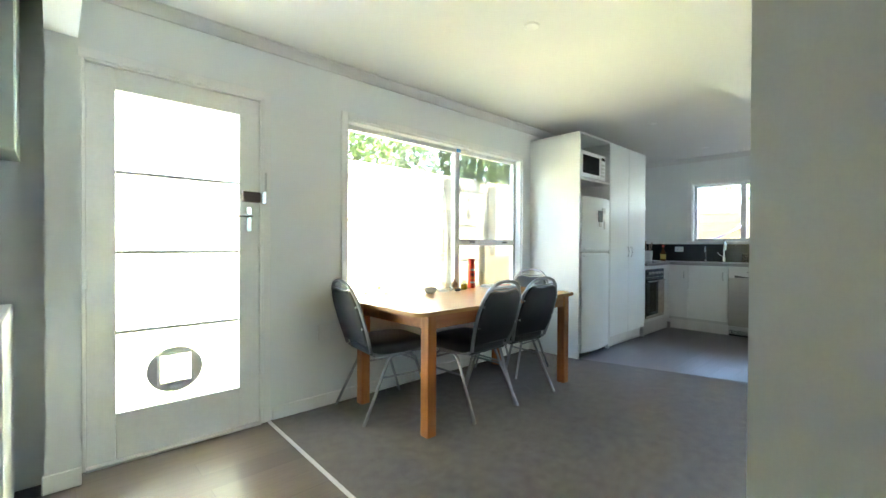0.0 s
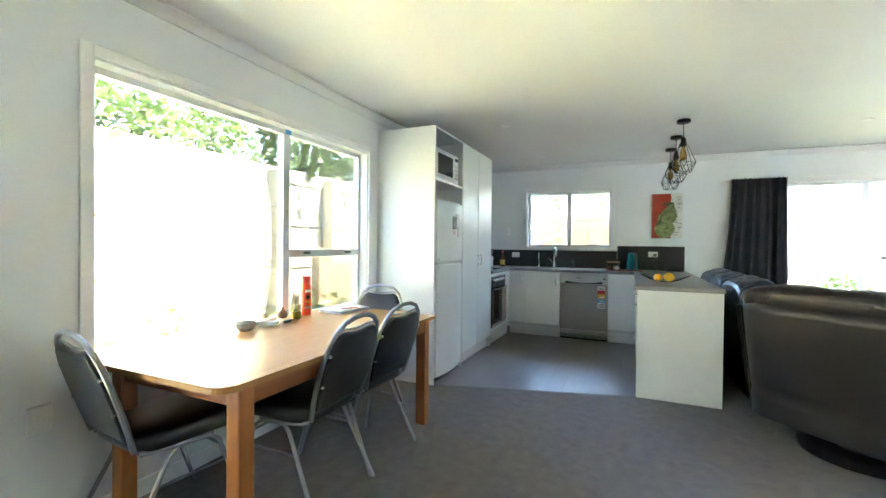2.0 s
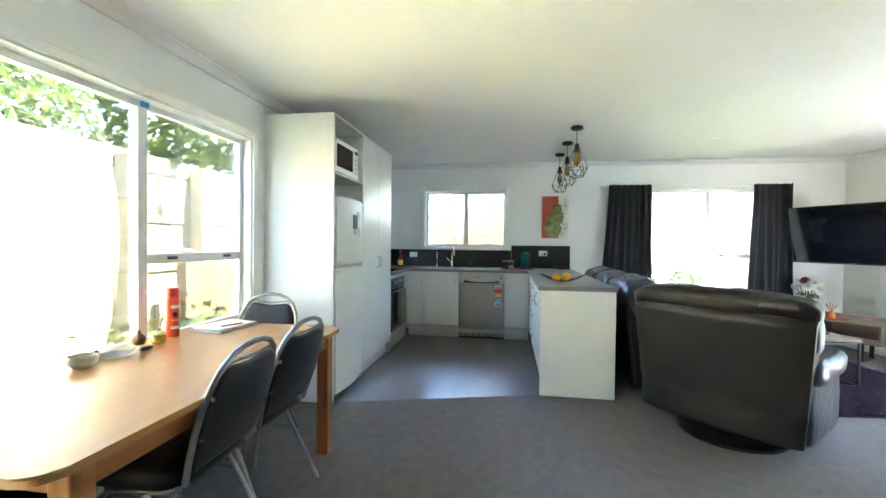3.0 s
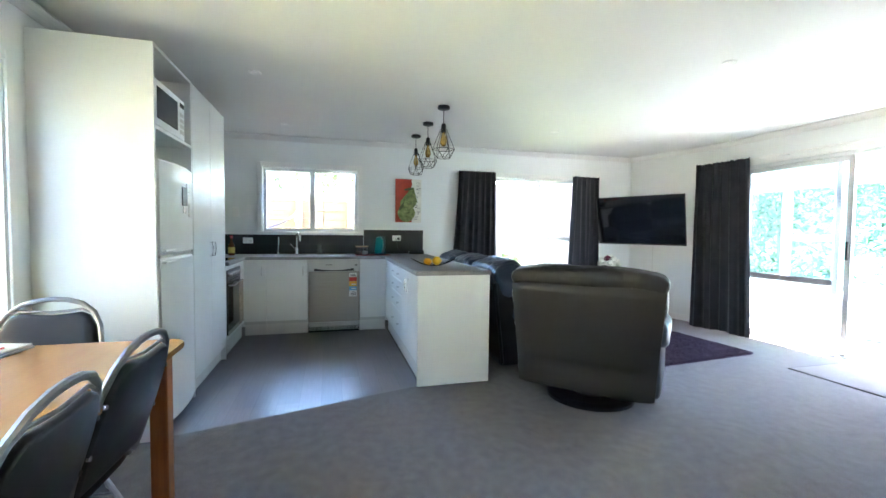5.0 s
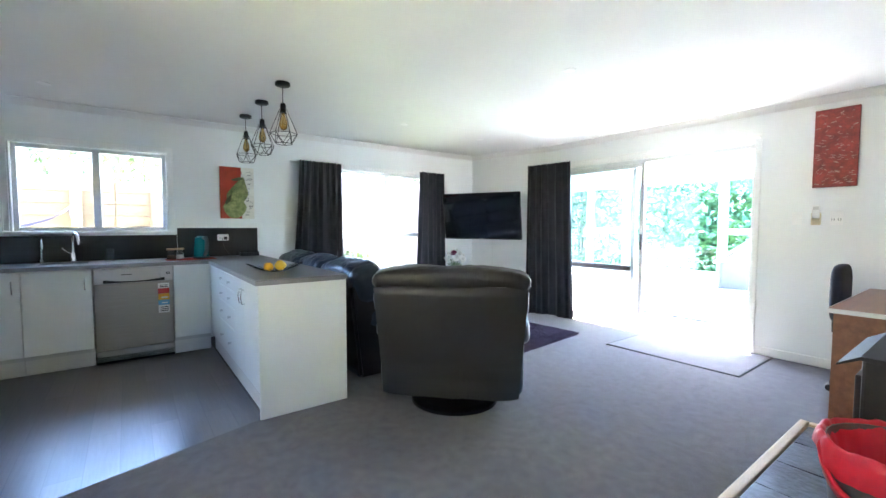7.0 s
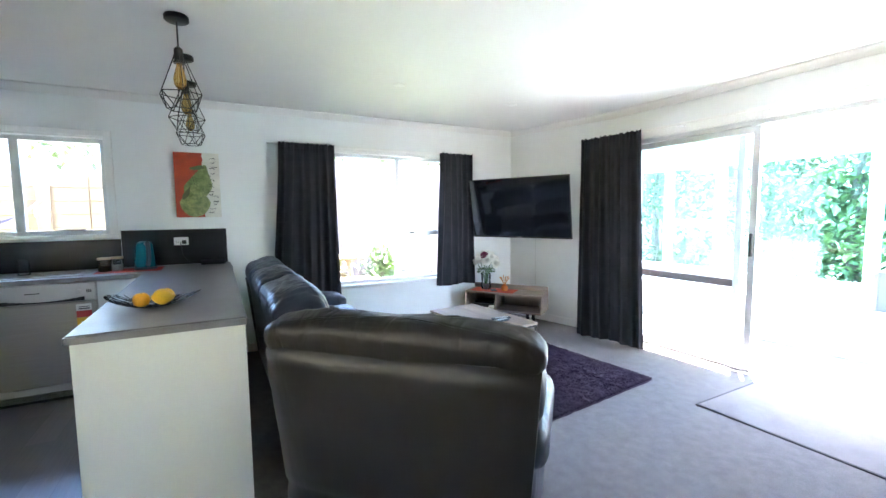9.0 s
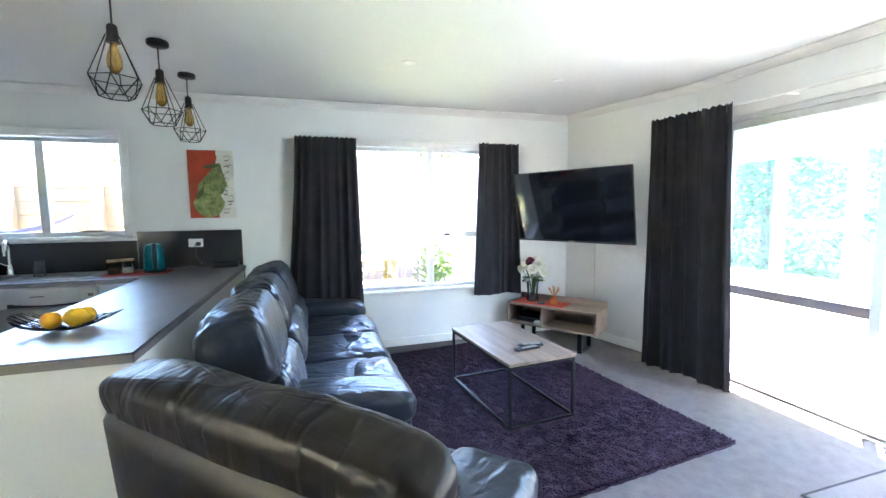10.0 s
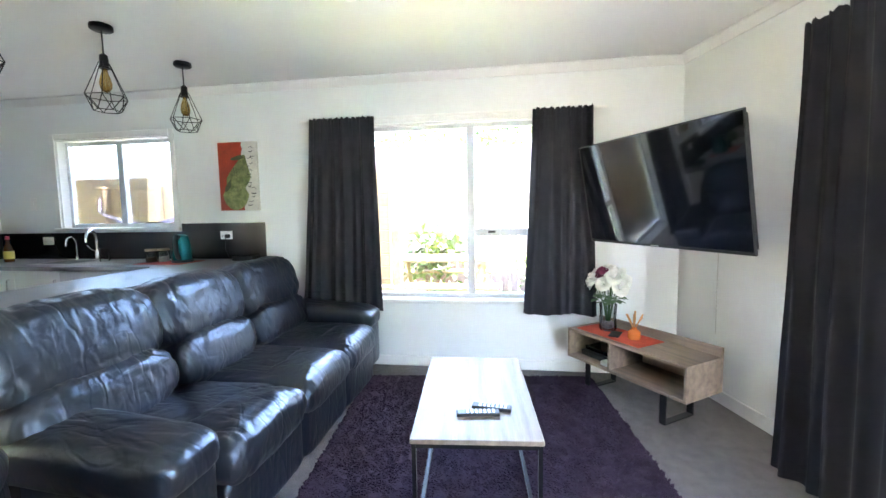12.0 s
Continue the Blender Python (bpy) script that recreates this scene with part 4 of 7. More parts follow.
rim_ = list(range(17)) + [33, 50] + list(range(49, 33, -1)) + [17]
for a, b in zip(rim_, rim_[1:] + rim_[:1]):
    tb.faces.new((front[a], back[a], back[b], front[b]))
part("cloth", tb, material("towel_cloth", (0.45, 0.38, 0.33), 0.9, 0, 0.2, 20, 0.2, 0.4, 400), towel)
ou = thing("oven_cabinet", (0, 0, 0), 0, "white oven housing cabinet", "cabinet", "kitchen base cabinets")
part("filler", B((5.376, FRONT_N, 0.165), (5.393, FRONT_N + 0.018, BT0 - 0.004)), CABINET, ou)
part("filler", B((5.987, FRONT_N, 0.165), (FRONT_E + 0.0, FRONT_N + 0.018, BT0 - 0.004)), CABINET, ou)
part("rail", B((5.395, FRONT_N, 0.165), (5.985, FRONT_N + 0.018, 0.205)), CABINET, ou)
part("rail", B((5.395, FRONT_N, 0.838), (5.985, FRONT_N + 0.018, BT0 - 0.002)), CABINET, ou)
part("kickboard", B((5.376, FRONT_N + 0.03, -0.004), (FRONT_E + 0.03, FRONT_N + 0.046, 0.164)), KICK, ou)
hob = thing("hob", (5.69, 2.52, BT1), 0, "black glass ceramic hob", "hob")
part("glass", B((-0.29, -0.25, 0.0005), (0.29, 0.25, 0.006), 0.002, 1), BLACKGLASS, hob)
hood = thing("range_hood", (5.69, NORTH - 0.001, 1.64), 0, "slim white range hood on the wall", "range hood")
part("canopy", B((-0.3, -0.36, 0), (0.3, -0.001, 0.05), 0.006, 2), WHITEGOODS, hood)
part("duct_box", B((-0.3, -0.24, 0.0505), (0.3, -0.001, 0.11), 0.006, 2), WHITEGOODS, hood)

# things on the bench
TEAL = material("teal_metal", (0.0, 0.19, 0.21), 0.19, 0.6, 0.1, 6)
kettle = thing("kettle", (6.50, 0.66, BT1), 199, "teal electric kettle with black handle", "kettle")
part("body", L([(0.075, 0.022), (0.078, 0.03), (0.074, 0.10), (0.064, 0.19), (0.056, 0.222), (0.03, 0.236), (0.0, 0.238)], (0, 0, 0), 28), TEAL, kettle, "", True)
part("base", L([(0.082, 0.0005), (0.082, 0.018), (0.07, 0.0215)], (0, 0, 0), 28), DARKPLASTIC, kettle)
part("handle", T([(0.055, 0, 0.215), (0.095, 0, 0.225), (0.118, 0, 0.19), (0.115, 0, 0.10), (0.09, 0, 0.05), (0.074, 0, 0.045)], 0.017, 12), DARKPLASTIC, kettle, "black loop handle", True)
part("spout", T([(-0.055, 0, 0.18), (-0.085, 0, 0.215)], 0.022, 10, False, 0.012), TEAL, kettle, "", True)
place = thing("red_tray_mat", (6.47, 0.76, BT1), 0, "red place mat under the kettle", "place mat")
part("sheet", B((-0.14, -0.22, -0.0005 + 0.001), (0.14, 0.22, 0.0035)), material("red_cloth", (0.45, 0.045, 0.03), 0.8, 0, 0.15, 20), place)
JARG = glass_sheet("jar_glass", (0.85, 0.87, 0.87), 1.0)
JARIN = material("jar_contents", (0.62, 0.60, 0.56), 0.7, 0, 0.2, 40)
for x, y, c in ((6.52, 0.855, JARIN), (6.47, 0.93, material("coffee_grounds", (0.08, 0.045, 0.025), 0.8, 0, 0.3, 60))):
    jar = thing("jar", (x, y, BT1 + 0.0005), 0, "small glass canister with a pale lid", "jar", "canisters by the kettle")
    part("glass_wall", L([(0.04, 0.0035), (0.042, 0.01), (0.042, 0.09), (0.036, 0.098)]), JARG, jar, "", True)
    part("contents", L([(0.038, 0.006), (0.038, 0.045), (0.0, 0.05)]), c, jar, "", True)
    part("lid", L([(0.044, 0.0985), (0.044, 0.115), (0.0, 0.117)]), material("bamboo_lid", (0.42, 0.29, 0.17), 0.6, 0, 0.15, 30), jar)
tum = thing("tumbler", (6.50, 1.42, BT1 + 0.009), 0, "clear upturned drinking glass on the drainer", "glass")
part("glass_wall", L([(0.038, 0.001), (0.034, 0.11), (0.030, 0.114), (0, 0.114)]), PANE, tum, "", True)
bx_ = thing("charging_box", (6.63, 0.16, BT1), 0, "flat black appliance by the wall socket", "appliance")
part("case", B((-0.06, -0.10, 0.0006), (0.06, 0.10, 0.045), 0.01, 2), DARKPLASTIC, bx_)
part("lid_line", B((-0.058, -0.098, 0.0455), (0.058, 0.098, 0.052), 0.002, 1), BLACKGLASS, bx_)
cable = thing("power_cable", (0, 0, 0), 0, "thin black power cable over the bench edge", "cable")
part("cord", T([(6.735, 0.42, 1.13), (6.70, 0.40, 1.0), (6.66, 0.33, 0.912), (6.58, 0.15, 0.910), (6.55, 0.03, 0.912), (6.545, 0.008, 0.89), (6.545, 0.006, 0.70), (6.52, 0.004, 0.5)], 0.003, 6), DARKPLASTIC, cable)
btl = thing("sauce_bottle", (6.50, 2.42, BT1), 0, "brown glass bottle with a yellow label and red cap", "bottle")
part("bottle", L([(0.034, 0.001), (0.036, 0.01), (0.036, 0.12), (0.014, 0.17), (0.013, 0.205)]), material("amber_glass", (0.10, 0.035, 0.01), 0.1), btl, "", True)
part("label_band", L([(0.0365, 0.03), (0.0365, 0.10)]), material("yellow_label", (0.62, 0.45, 0.10), 0.6), btl)
part("cap", L([(0.015, 0.2052), (0.015, 0.235), (0, 0.236)]), STICKR, btl)
jug = thing("utensil_pot", (6.42, 2.60, BT1), 0, "white utensil pot holding wooden spoons", "pot")
part("pot", L([(0.05, 0.001), (0.055, 0.02), (0.06, 0.15), (0.054, 0.15), (0.05, 0.02)]), WHITEGOODS, jug, "", True)
for k in range(5):
    a = k * 1.3
    part("spoon", T([(0.01 * math.cos(a), 0.01 * math.sin(a), 0.03), (0.05 * math.cos(a), 0.05 * math.sin(a), 0.25 + 0.02 * (k % 3))], 0.006, 6, False, 0.01), OAKGREY, jug, "wooden utensil")

IRONWIRE = material("dark_wire", (0.02, 0.018, 0.017), 0.4, 0.7, 0.1, 30)
fb = thing("fruit_bowl", (4.66, 0.40, BT1), 80, "shallow dark wire fruit bowl on the breakfast bar", "bowl")
rnd = random.Random(12)


def bowl_z(x, y):
    return 0.006 + (abs(x) / 0.20) ** 2 * 0.066 + (abs(y) / 0.13) ** 2 * 0.026


for k in range(40):
    a = rnd.uniform(0, 2 * math.pi)
    b = a + rnd.uniform(1.6, 3.6)
    p, q = (0.20 * math.cos(a), 0.13 * math.sin(a)), (0.20 * math.cos(b), 0.13 * math.sin(b))
    pts = []
    for i in range(9):
        x, y = p[0] + (q[0] - p[0]) * i / 8, p[1] + (q[1] - p[1]) * i / 8
        pts.append((x, y, bowl_z(x, y)))
    part("wire", T(pts, 0.0014, 5), IRONWIRE, fb)
STEM_G = material("fruit_stalk", (0.06, 0.09, 0.02), 0.7)
LEMON = material("lemon_skin", (0.78, 0.46, 0.006), 0.45, 0, 0.08, 30, 0.08, 0.25, 180)
MANDARIN = material("mandarin_skin", (0.78, 0.36, 0.004), 0.45, 0, 0.08, 30, 0.1, 0.3, 160)
for k, (x, y, r, t) in enumerate(((-0.012, -0.032, 0.040, 100), (0.045, -0.045, 0.036, 60))):
    lem = thing("lemon", (4.66 + x, 0.40 + y, BT1 + 0.012), t, "ripe yellow lemon in the wire bowl", "lemon", "lemons in the bowl")
    bm = L([(0.0, -1.25), (0.14, -1.2), (0.22, -1.08), (0.62, -0.78), (0.93, -0.35), (1.0, 0.0), (0.93, 0.35), (0.62, 0.78), (0.2, 1.05), (0.0, 1.1)], (0, 0, 0), 20)
    bmesh.ops.transform(bm, matrix=Matrix.Translation((0, 0, r)) @ pose(0, 0, 0, 0, 90, 0) @ Matrix.Scale(r, 4), verts=bm.verts)
    part("skin", bm, LEMON, lem, "", True, 80)
man = thing("mandarin", (4.65, 0.452, BT1 + 0.012), 0, "ripe orange mandarin in the wire bowl", "mandarin")
part("skin", L([(0.0, 0.002), (0.016, 0.001), (0.031, 0.012), (0.036, 0.032), (0.031, 0.053), (0.018, 0.064), (0.006, 0.063), (0.0, 0.060)], (0, 0, 0), 22), MANDARIN, man, "", True)
part("stalk", L([(0.0035, 0.0605), (0.003, 0.064), (0.0, 0.0645)], (0, 0, 0), 8), STEM_G, man)


def wall_plate(name, label, m, w, h, kind):
    """A moulded plate on a wall; its face looks along local -y."""
    u = thing(name, (0, 0, 0), 0, label, "wall plate")
    u.matrix_basis = m
    part("plate", B((-w / 2, -0.009, -h / 2), (w / 2, -0.0005, h / 2), 0.003, 2), TRIM, u)
    if kind == "socket":
        for s in (-1, 1):
            part("rocker", B((s * w * 0.25 - 0.007, -0.0125, h * 0.12), (s * w * 0.25 + 0.007, -0.0092, h * 0.34), 0.001, 1), TRIM, u)
            for a in (-0.008, 0.008):
                part("slot", B((s * w * 0.25 + a - 0.0018, -0.0096, -h * 0.18), (s * w * 0.25 + a + 0.0018, -0.0091, -h * 0.02)), DARKPLASTIC, u)
    else:
        part("rocker", B((-0.008, -0.0125, -0.014), (0.008, -0.0092, 0.014), 0.001, 1), TRIM, u)
    return u


plug = wall_plate("power_socket", "white double socket on the splashback with a black plug", pose(EAST - 0.0105, 0.41, 1.13, 0, 0, -90), 0.115, 0.072, "socket")
part("plug", B((0.005, -0.04, -0.026), (0.04, -0.0097, 0.008), 0.006, 2), DARKPLASTIC, plug, "black plug")
wall_plate("power_socket", "white double socket beside the sink", pose(EAST - 0.0105, 2.28, 1.09, 0, 0, -90), 0.115, 0.072, "socket")
wall_plate("light_switch", "white light switch beside the kitchen window", pose(EAST - 0.0005, 2.42, 1.44, 0, 0, -90), 0.072, 0.115, "switch")
wall_plate("power_socket", "white double socket low behind the dining chair", pose(1.32, NORTH - 0.0005, 0.52, 0, 0, 0), 0.085, 0.11, "switch")
wall_plate("light_switch", "white light switch beside the sliding door", pose(2.54, SOUTH + 0.0005, 1.34, 0, 0, 180), 0.075, 0.115, "switch")
wall_plate("thermostat", "white wall control with two small buttons", pose(2.27, SOUTH + 0.0005, 1.34, 0, 0, 180), 0.085, 0.12, "socket")
rem = thing("wall_remote", (2.405, SOUTH + 0.0005, 1.37), 180, "pale remote control in a wall holder", "remote control")
part("holder", B((-0.034, -0.025, -0.09), (0.034, -0.0005, 0.02), 0.006, 2), material("aged_plastic", (0.60, 0.52, 0.34), 0.5, 0, 0.1, 20), rem)
part("body", B((-0.027, -0.034, -0.03), (0.027, -0.0255, 0.09), 0.006, 2), TRIM, rem)
part("screen", B((-0.02, -0.0362, 0.045), (0.02, -0.0342, 0.075)), DISHPANEL, rem)

# pendants
AMBER = bpy.data.materials.new("amber_bulb_glass")
AMBER.use_nodes = True
ab = AMBER.node_tree.nodes["Principled BSDF"]
ab.inputs["Base Color"].default_value = (0.85, 0.52, 0.12, 1)
ab.inputs["Roughness"].default_value = 0.06
ab.inputs["Transmission Weight"].default_value = 0.75


def pendant(x, y):
    """A wire cage lamp with a filament bulb; not lit."""
    p = thing("pendant_lamp", (x, y, CEILING), 0, "black wire cage pendant with an amber filament bulb", "pendant lamp", "pendants over the breakfast bar")
    part("canopy", L([(0.0, -0.001), (0.055, -0.001), (0.058, -0.006), (0.058, -0.026), (0.05, -0.032), (0.0, -0.033)]), BLACKSTEEL, p, "", True)
    part("cord", T([(0, 0, -0.033), (0.003, 0, -0.10), (0, 0, -0.165)], 0.004, 8), DARKPLASTIC, p)
    part("socket", L([(0.008, -0.16), (0.02, -0.17), (0.022, -0.19), (0.022, -0.235), (0.028, -0.238), (0.028, -0.245), (0, -0.246)]), BLACKSTEEL, p, "", True)
    part("bulb", L([(0.013, -0.246), (0.014, -0.262), (0.026, -0.30), (0.031, -0.33), (0.028, -0.355), (0.015, -0.375), (0, -0.38)]), AMBER, p, "amber glass bulb", True)
    fil = bmesh.new()
    for k in range(5):
        a = k * 1.256
        tube(fil, [(0.006 * math.cos(a), 0.006 * math.sin(a), -0.262), (0.013 * math.cos(a + 0.3), 0.013 * math.sin(a + 0.3), -0.345)], 0.0012, 4)
    part("filament", fil, ALU, p)
    n = 6
    up = [(0.026 * math.cos(2 * math.pi * k / n), 0.026 * math.sin(2 * math.pi * k / n), -0.212) for k in range(n)]
    mid = [(0.105 * math.cos(2 * math.pi * k / n), 0.105 * math.sin(2 * math.pi * k / n), -0.405) for k in range(n)]
    low = [(0.068 * math.cos(2 * math.pi * (k + 0.5) / n), 0.068 * math.sin(2 * math.pi * (k + 0.5) / n), -0.485) for k in range(n)]
    for k in range(n):
        j = (k + 1) % n
        for a, b in ((up[k], mid[k]), (mid[k], mid[j]), (mid[k], low[k]), (mid[j], low[k]), (low[k], low[j])):
            part("cage_wire", T([a, b], 0.0026, 6), BLACKSTEEL, p)
    return p


p0 = pendant(4.905, 0.25)
p0.rotation_euler.z = radians(10)
copy_thing(p0, pose(5.54, 0.255, CEILING, 0, 0, 35))
copy_thing(p0, pose(6.165, 0.262, CEILING, 0, 0, 52))

# recessed downlights
LENS = material("frosted_lens", (0.75, 0.75, 0.72), 0.4)
dl = thing("downlight", (1.97, 1.56, CEILING), 0, "small white recessed downlight, unlit", "downlight", "ceiling downlights")
part("bezel", L([(0.034, -0.0005), (0.046, -0.0005), (0.046, -0.004), (0.038, -0.008), (0.034, -0.006)], (0, 0, 0), 28), TRIM, dl, "", True)
part("lens", L([(0.033, -0.0006), (0.033, -0.003), (0, -0.003)], (0, 0, 0), 24), LENS, dl)
for x, y in ((4.50, 1.83), (6.09, 1.78), (5.50, -1.26), (3.355, -1.355), (3.43, -2.63), (5.60, -2.49)):
    copy_thing(dl, pose(x, y, CEILING))

# ---- pictures ----
CANVAS_W = material("white_paint_canvas", (0.70, 0.68, 0.60), 0.7, 0, 0.12, 9, 0.1, 0.4, 120)
CANVAS_R = material("red_paint_canvas", (0.40, 0.042, 0.012), 0.6, 0, 0.2, 10, 0.15, 0.4, 120)
PEAR = material("green_paint_canvas", (0.19, 0.25, 0.065), 0.6, 0, 0.3, 22, 0.4, 0.6, 60, colour2=(0.36, 0.40, 0.15))
PEARD = material("olive_paint", (0.07, 0.085, 0.03), 0.6, 0, 0.3, 20)
art = thing("pear_painting", (EAST - 0.001, 0.253, 1.64), -90, "canvas painting of two green pears on red and white", "painting")
part("canvas", B((-0.181, -0.03, -0.295), (0.181, -0.001, 0.295), 0.002, 1), CANVAS_W, art)
rnd = random.Random(4)
redp = bmesh.new()
edge = [(0.055 + rnd.uniform(-0.018, 0.018), z) for z in [0.293 - 0.0293 * k for k in range(21)]]
loop = [(-0.1795, -0.293), (-0.1795, 0.293)] + edge
vs = [redp.verts.new((x, -0.0308, z)) for x, z in loop]
redp.faces.new(vs)
part("red_field", redp, CANVAS_R, art, "red painted half")


def pear_shape(cx, cz, w, h, lean, y):
    bm = bmesh.new()
    n = 40
    vs = []
    for k in range(n):
        a = 2 * math.pi * k / n
        z = -math.cos(a) * 0.5
        r = 0.5 * math.sin(a) * (1.0 if z < -0.05 else 1 - 0.55 * min(1, (z + 0.05) / 0.42) ** 0.8)
        vs.append(bm.verts.new((cx + w * r + lean * (z + 0.5) * h, y, cz + z * h)))
    c = bm.verts.new((cx, y - 0.0012, cz - 0.1 * h))
    for k in range(n):
        bm.faces.new((vs[k], vs[(k + 1) % n], c))
    return bm


PEARR = material("shaded_green_paint", (0.15, 0.205, 0.055), 0.6, 0, 0.3, 22, 0.4, 0.6, 60, colour2=(0.29, 0.33, 0.12))
part("pear", pear_shape(-0.035, 0.015, 0.23, 0.34, 0.28, -0.0316), PEARR, art, "rear pear")
part("pear", pear_shape(-0.03, -0.135, 0.25, 0.31, 0.03, -0.0336), PEAR, art, "front pear")
part("leaf", pear_shape(-0.02, 0.16, 0.12, 0.045, 1.2, -0.0352), PEARD, art)
part("leaf", pear_shape(-0.118, -0.075, 0.05, 0.11, 0.5, -0.0352), PEARD, art)
part("stalk", T([(-0.025, -0.036, 0.005), (-0.03, -0.036, 0.035), (-0.036, -0.036, 0.075)], 0.003, 5), PEARD, art)
BLACKPAINT = material("black_brush_marks", (0.03, 0.03, 0.028), 0.7)
for k in range(16):
    z = 0.24 - 0.032 * k + rnd.uniform(-0.01, 0.01)
    x = rnd.uniform(0.10, 0.15)
    w = rnd.uniform(0.01, 0.032)
    tw = rnd.uniform(-0.01, 0.01)
    part("brush_mark", T([(x - w, -0.0312, z), (x, -0.0312, z + tw), (x + w * 0.6, -0.0312, z - tw)], rnd.uniform(0.002, 0.0045), 4), BLACKPAINT, art)

# red abstract on the south wall: streaky pale dashes
ab_art = thing("abstract_painting", (2.295, SOUTH + 0.001, 1.95), 180, "tall red canvas with pale dashed brush marks", "painting")
part("canvas", B((-0.145, -0.03, -0.338), (0.145, -0.001, 0.338), 0.002, 1), material("brick_red_canvas", (0.26, 0.035, 0.028), 0.6, 0, 0.4, 14, 0.3, 0.4, 90), ab_art)
DASH = material("pale_dash_paint", (0.42, 0.32, 0.28), 0.7, 0, 0.3, 20)
rnd = random.Random(9)
for k in range(95):
    x, z = rnd.uniform(-0.125, 0.125), rnd.uniform(-0.32, 0.32)
    w, h = rnd.uniform(0.006, 0.017), rnd.uniform(0.0015, 0.0035)
    t = rnd.uniform(-0.006, 0.006)
    bm = bmesh.new()
    bm.faces.new([bm.verts.new((x + a * w, -0.0306 - 0.0001 * (k % 7), z + b * h + a * t)) for a, b in ((-1, -1), (1, -0.6), (1, 1), (-1, 0.7))])
    part("dash", bm, DASH, ab_art)

# ---- dining ----
table = thing("dining_table", (2.25, 2.335, 0), 0, "golden pine dining table with a tan laminate top", "table")
corner = []
for cx, cy, a0 in ((0.775, 0.375, 0), (-0.775, 0.375, 90), (-0.775, -0.375, 180), (0.775, -0.375, 270)):
    corner += [(cx + 0.07 * math.cos(radians(a0 + 15 * k)), cy + 0.07 * math.sin(radians(a0 + 15 * k))) for k in range(7)]
tt = flat(corner, 0.726, 0.75)
bmesh.ops.bevel(tt, geom=[e for e in tt.edges if abs(e.verts[0].co.z - e.verts[1].co.z) < 1e-5], offset=0.004, segments=2, affect="EDGES")
part("tabletop", tt, TABLETOP, table, "smooth tan top with rounded corners")
for lx in (-0.695, 0.785):
    for sy in (-1, 1):
        part("leg", B((lx - 0.034, sy * 0.355 - 0.034, 0), (lx + 0.034, sy * 0.355 + 0.034, 0.7255), 0.005, 2), PINE, table)
for sy in (-1, 1):
    part("apron", B((-0.66, sy * 0.37 - 0.011, 0.635), (0.75, sy * 0.37 + 0.011, 0.7252), 0.002, 1), PINEX, table)
for sx in (-0.905, 1.02):
    part("apron", B((sx * 0.78 - 0.011, -0.32, 0.635), (sx * 0.78 + 0.011, 0.32, 0.7252), 0.002, 1), PINEX, table)


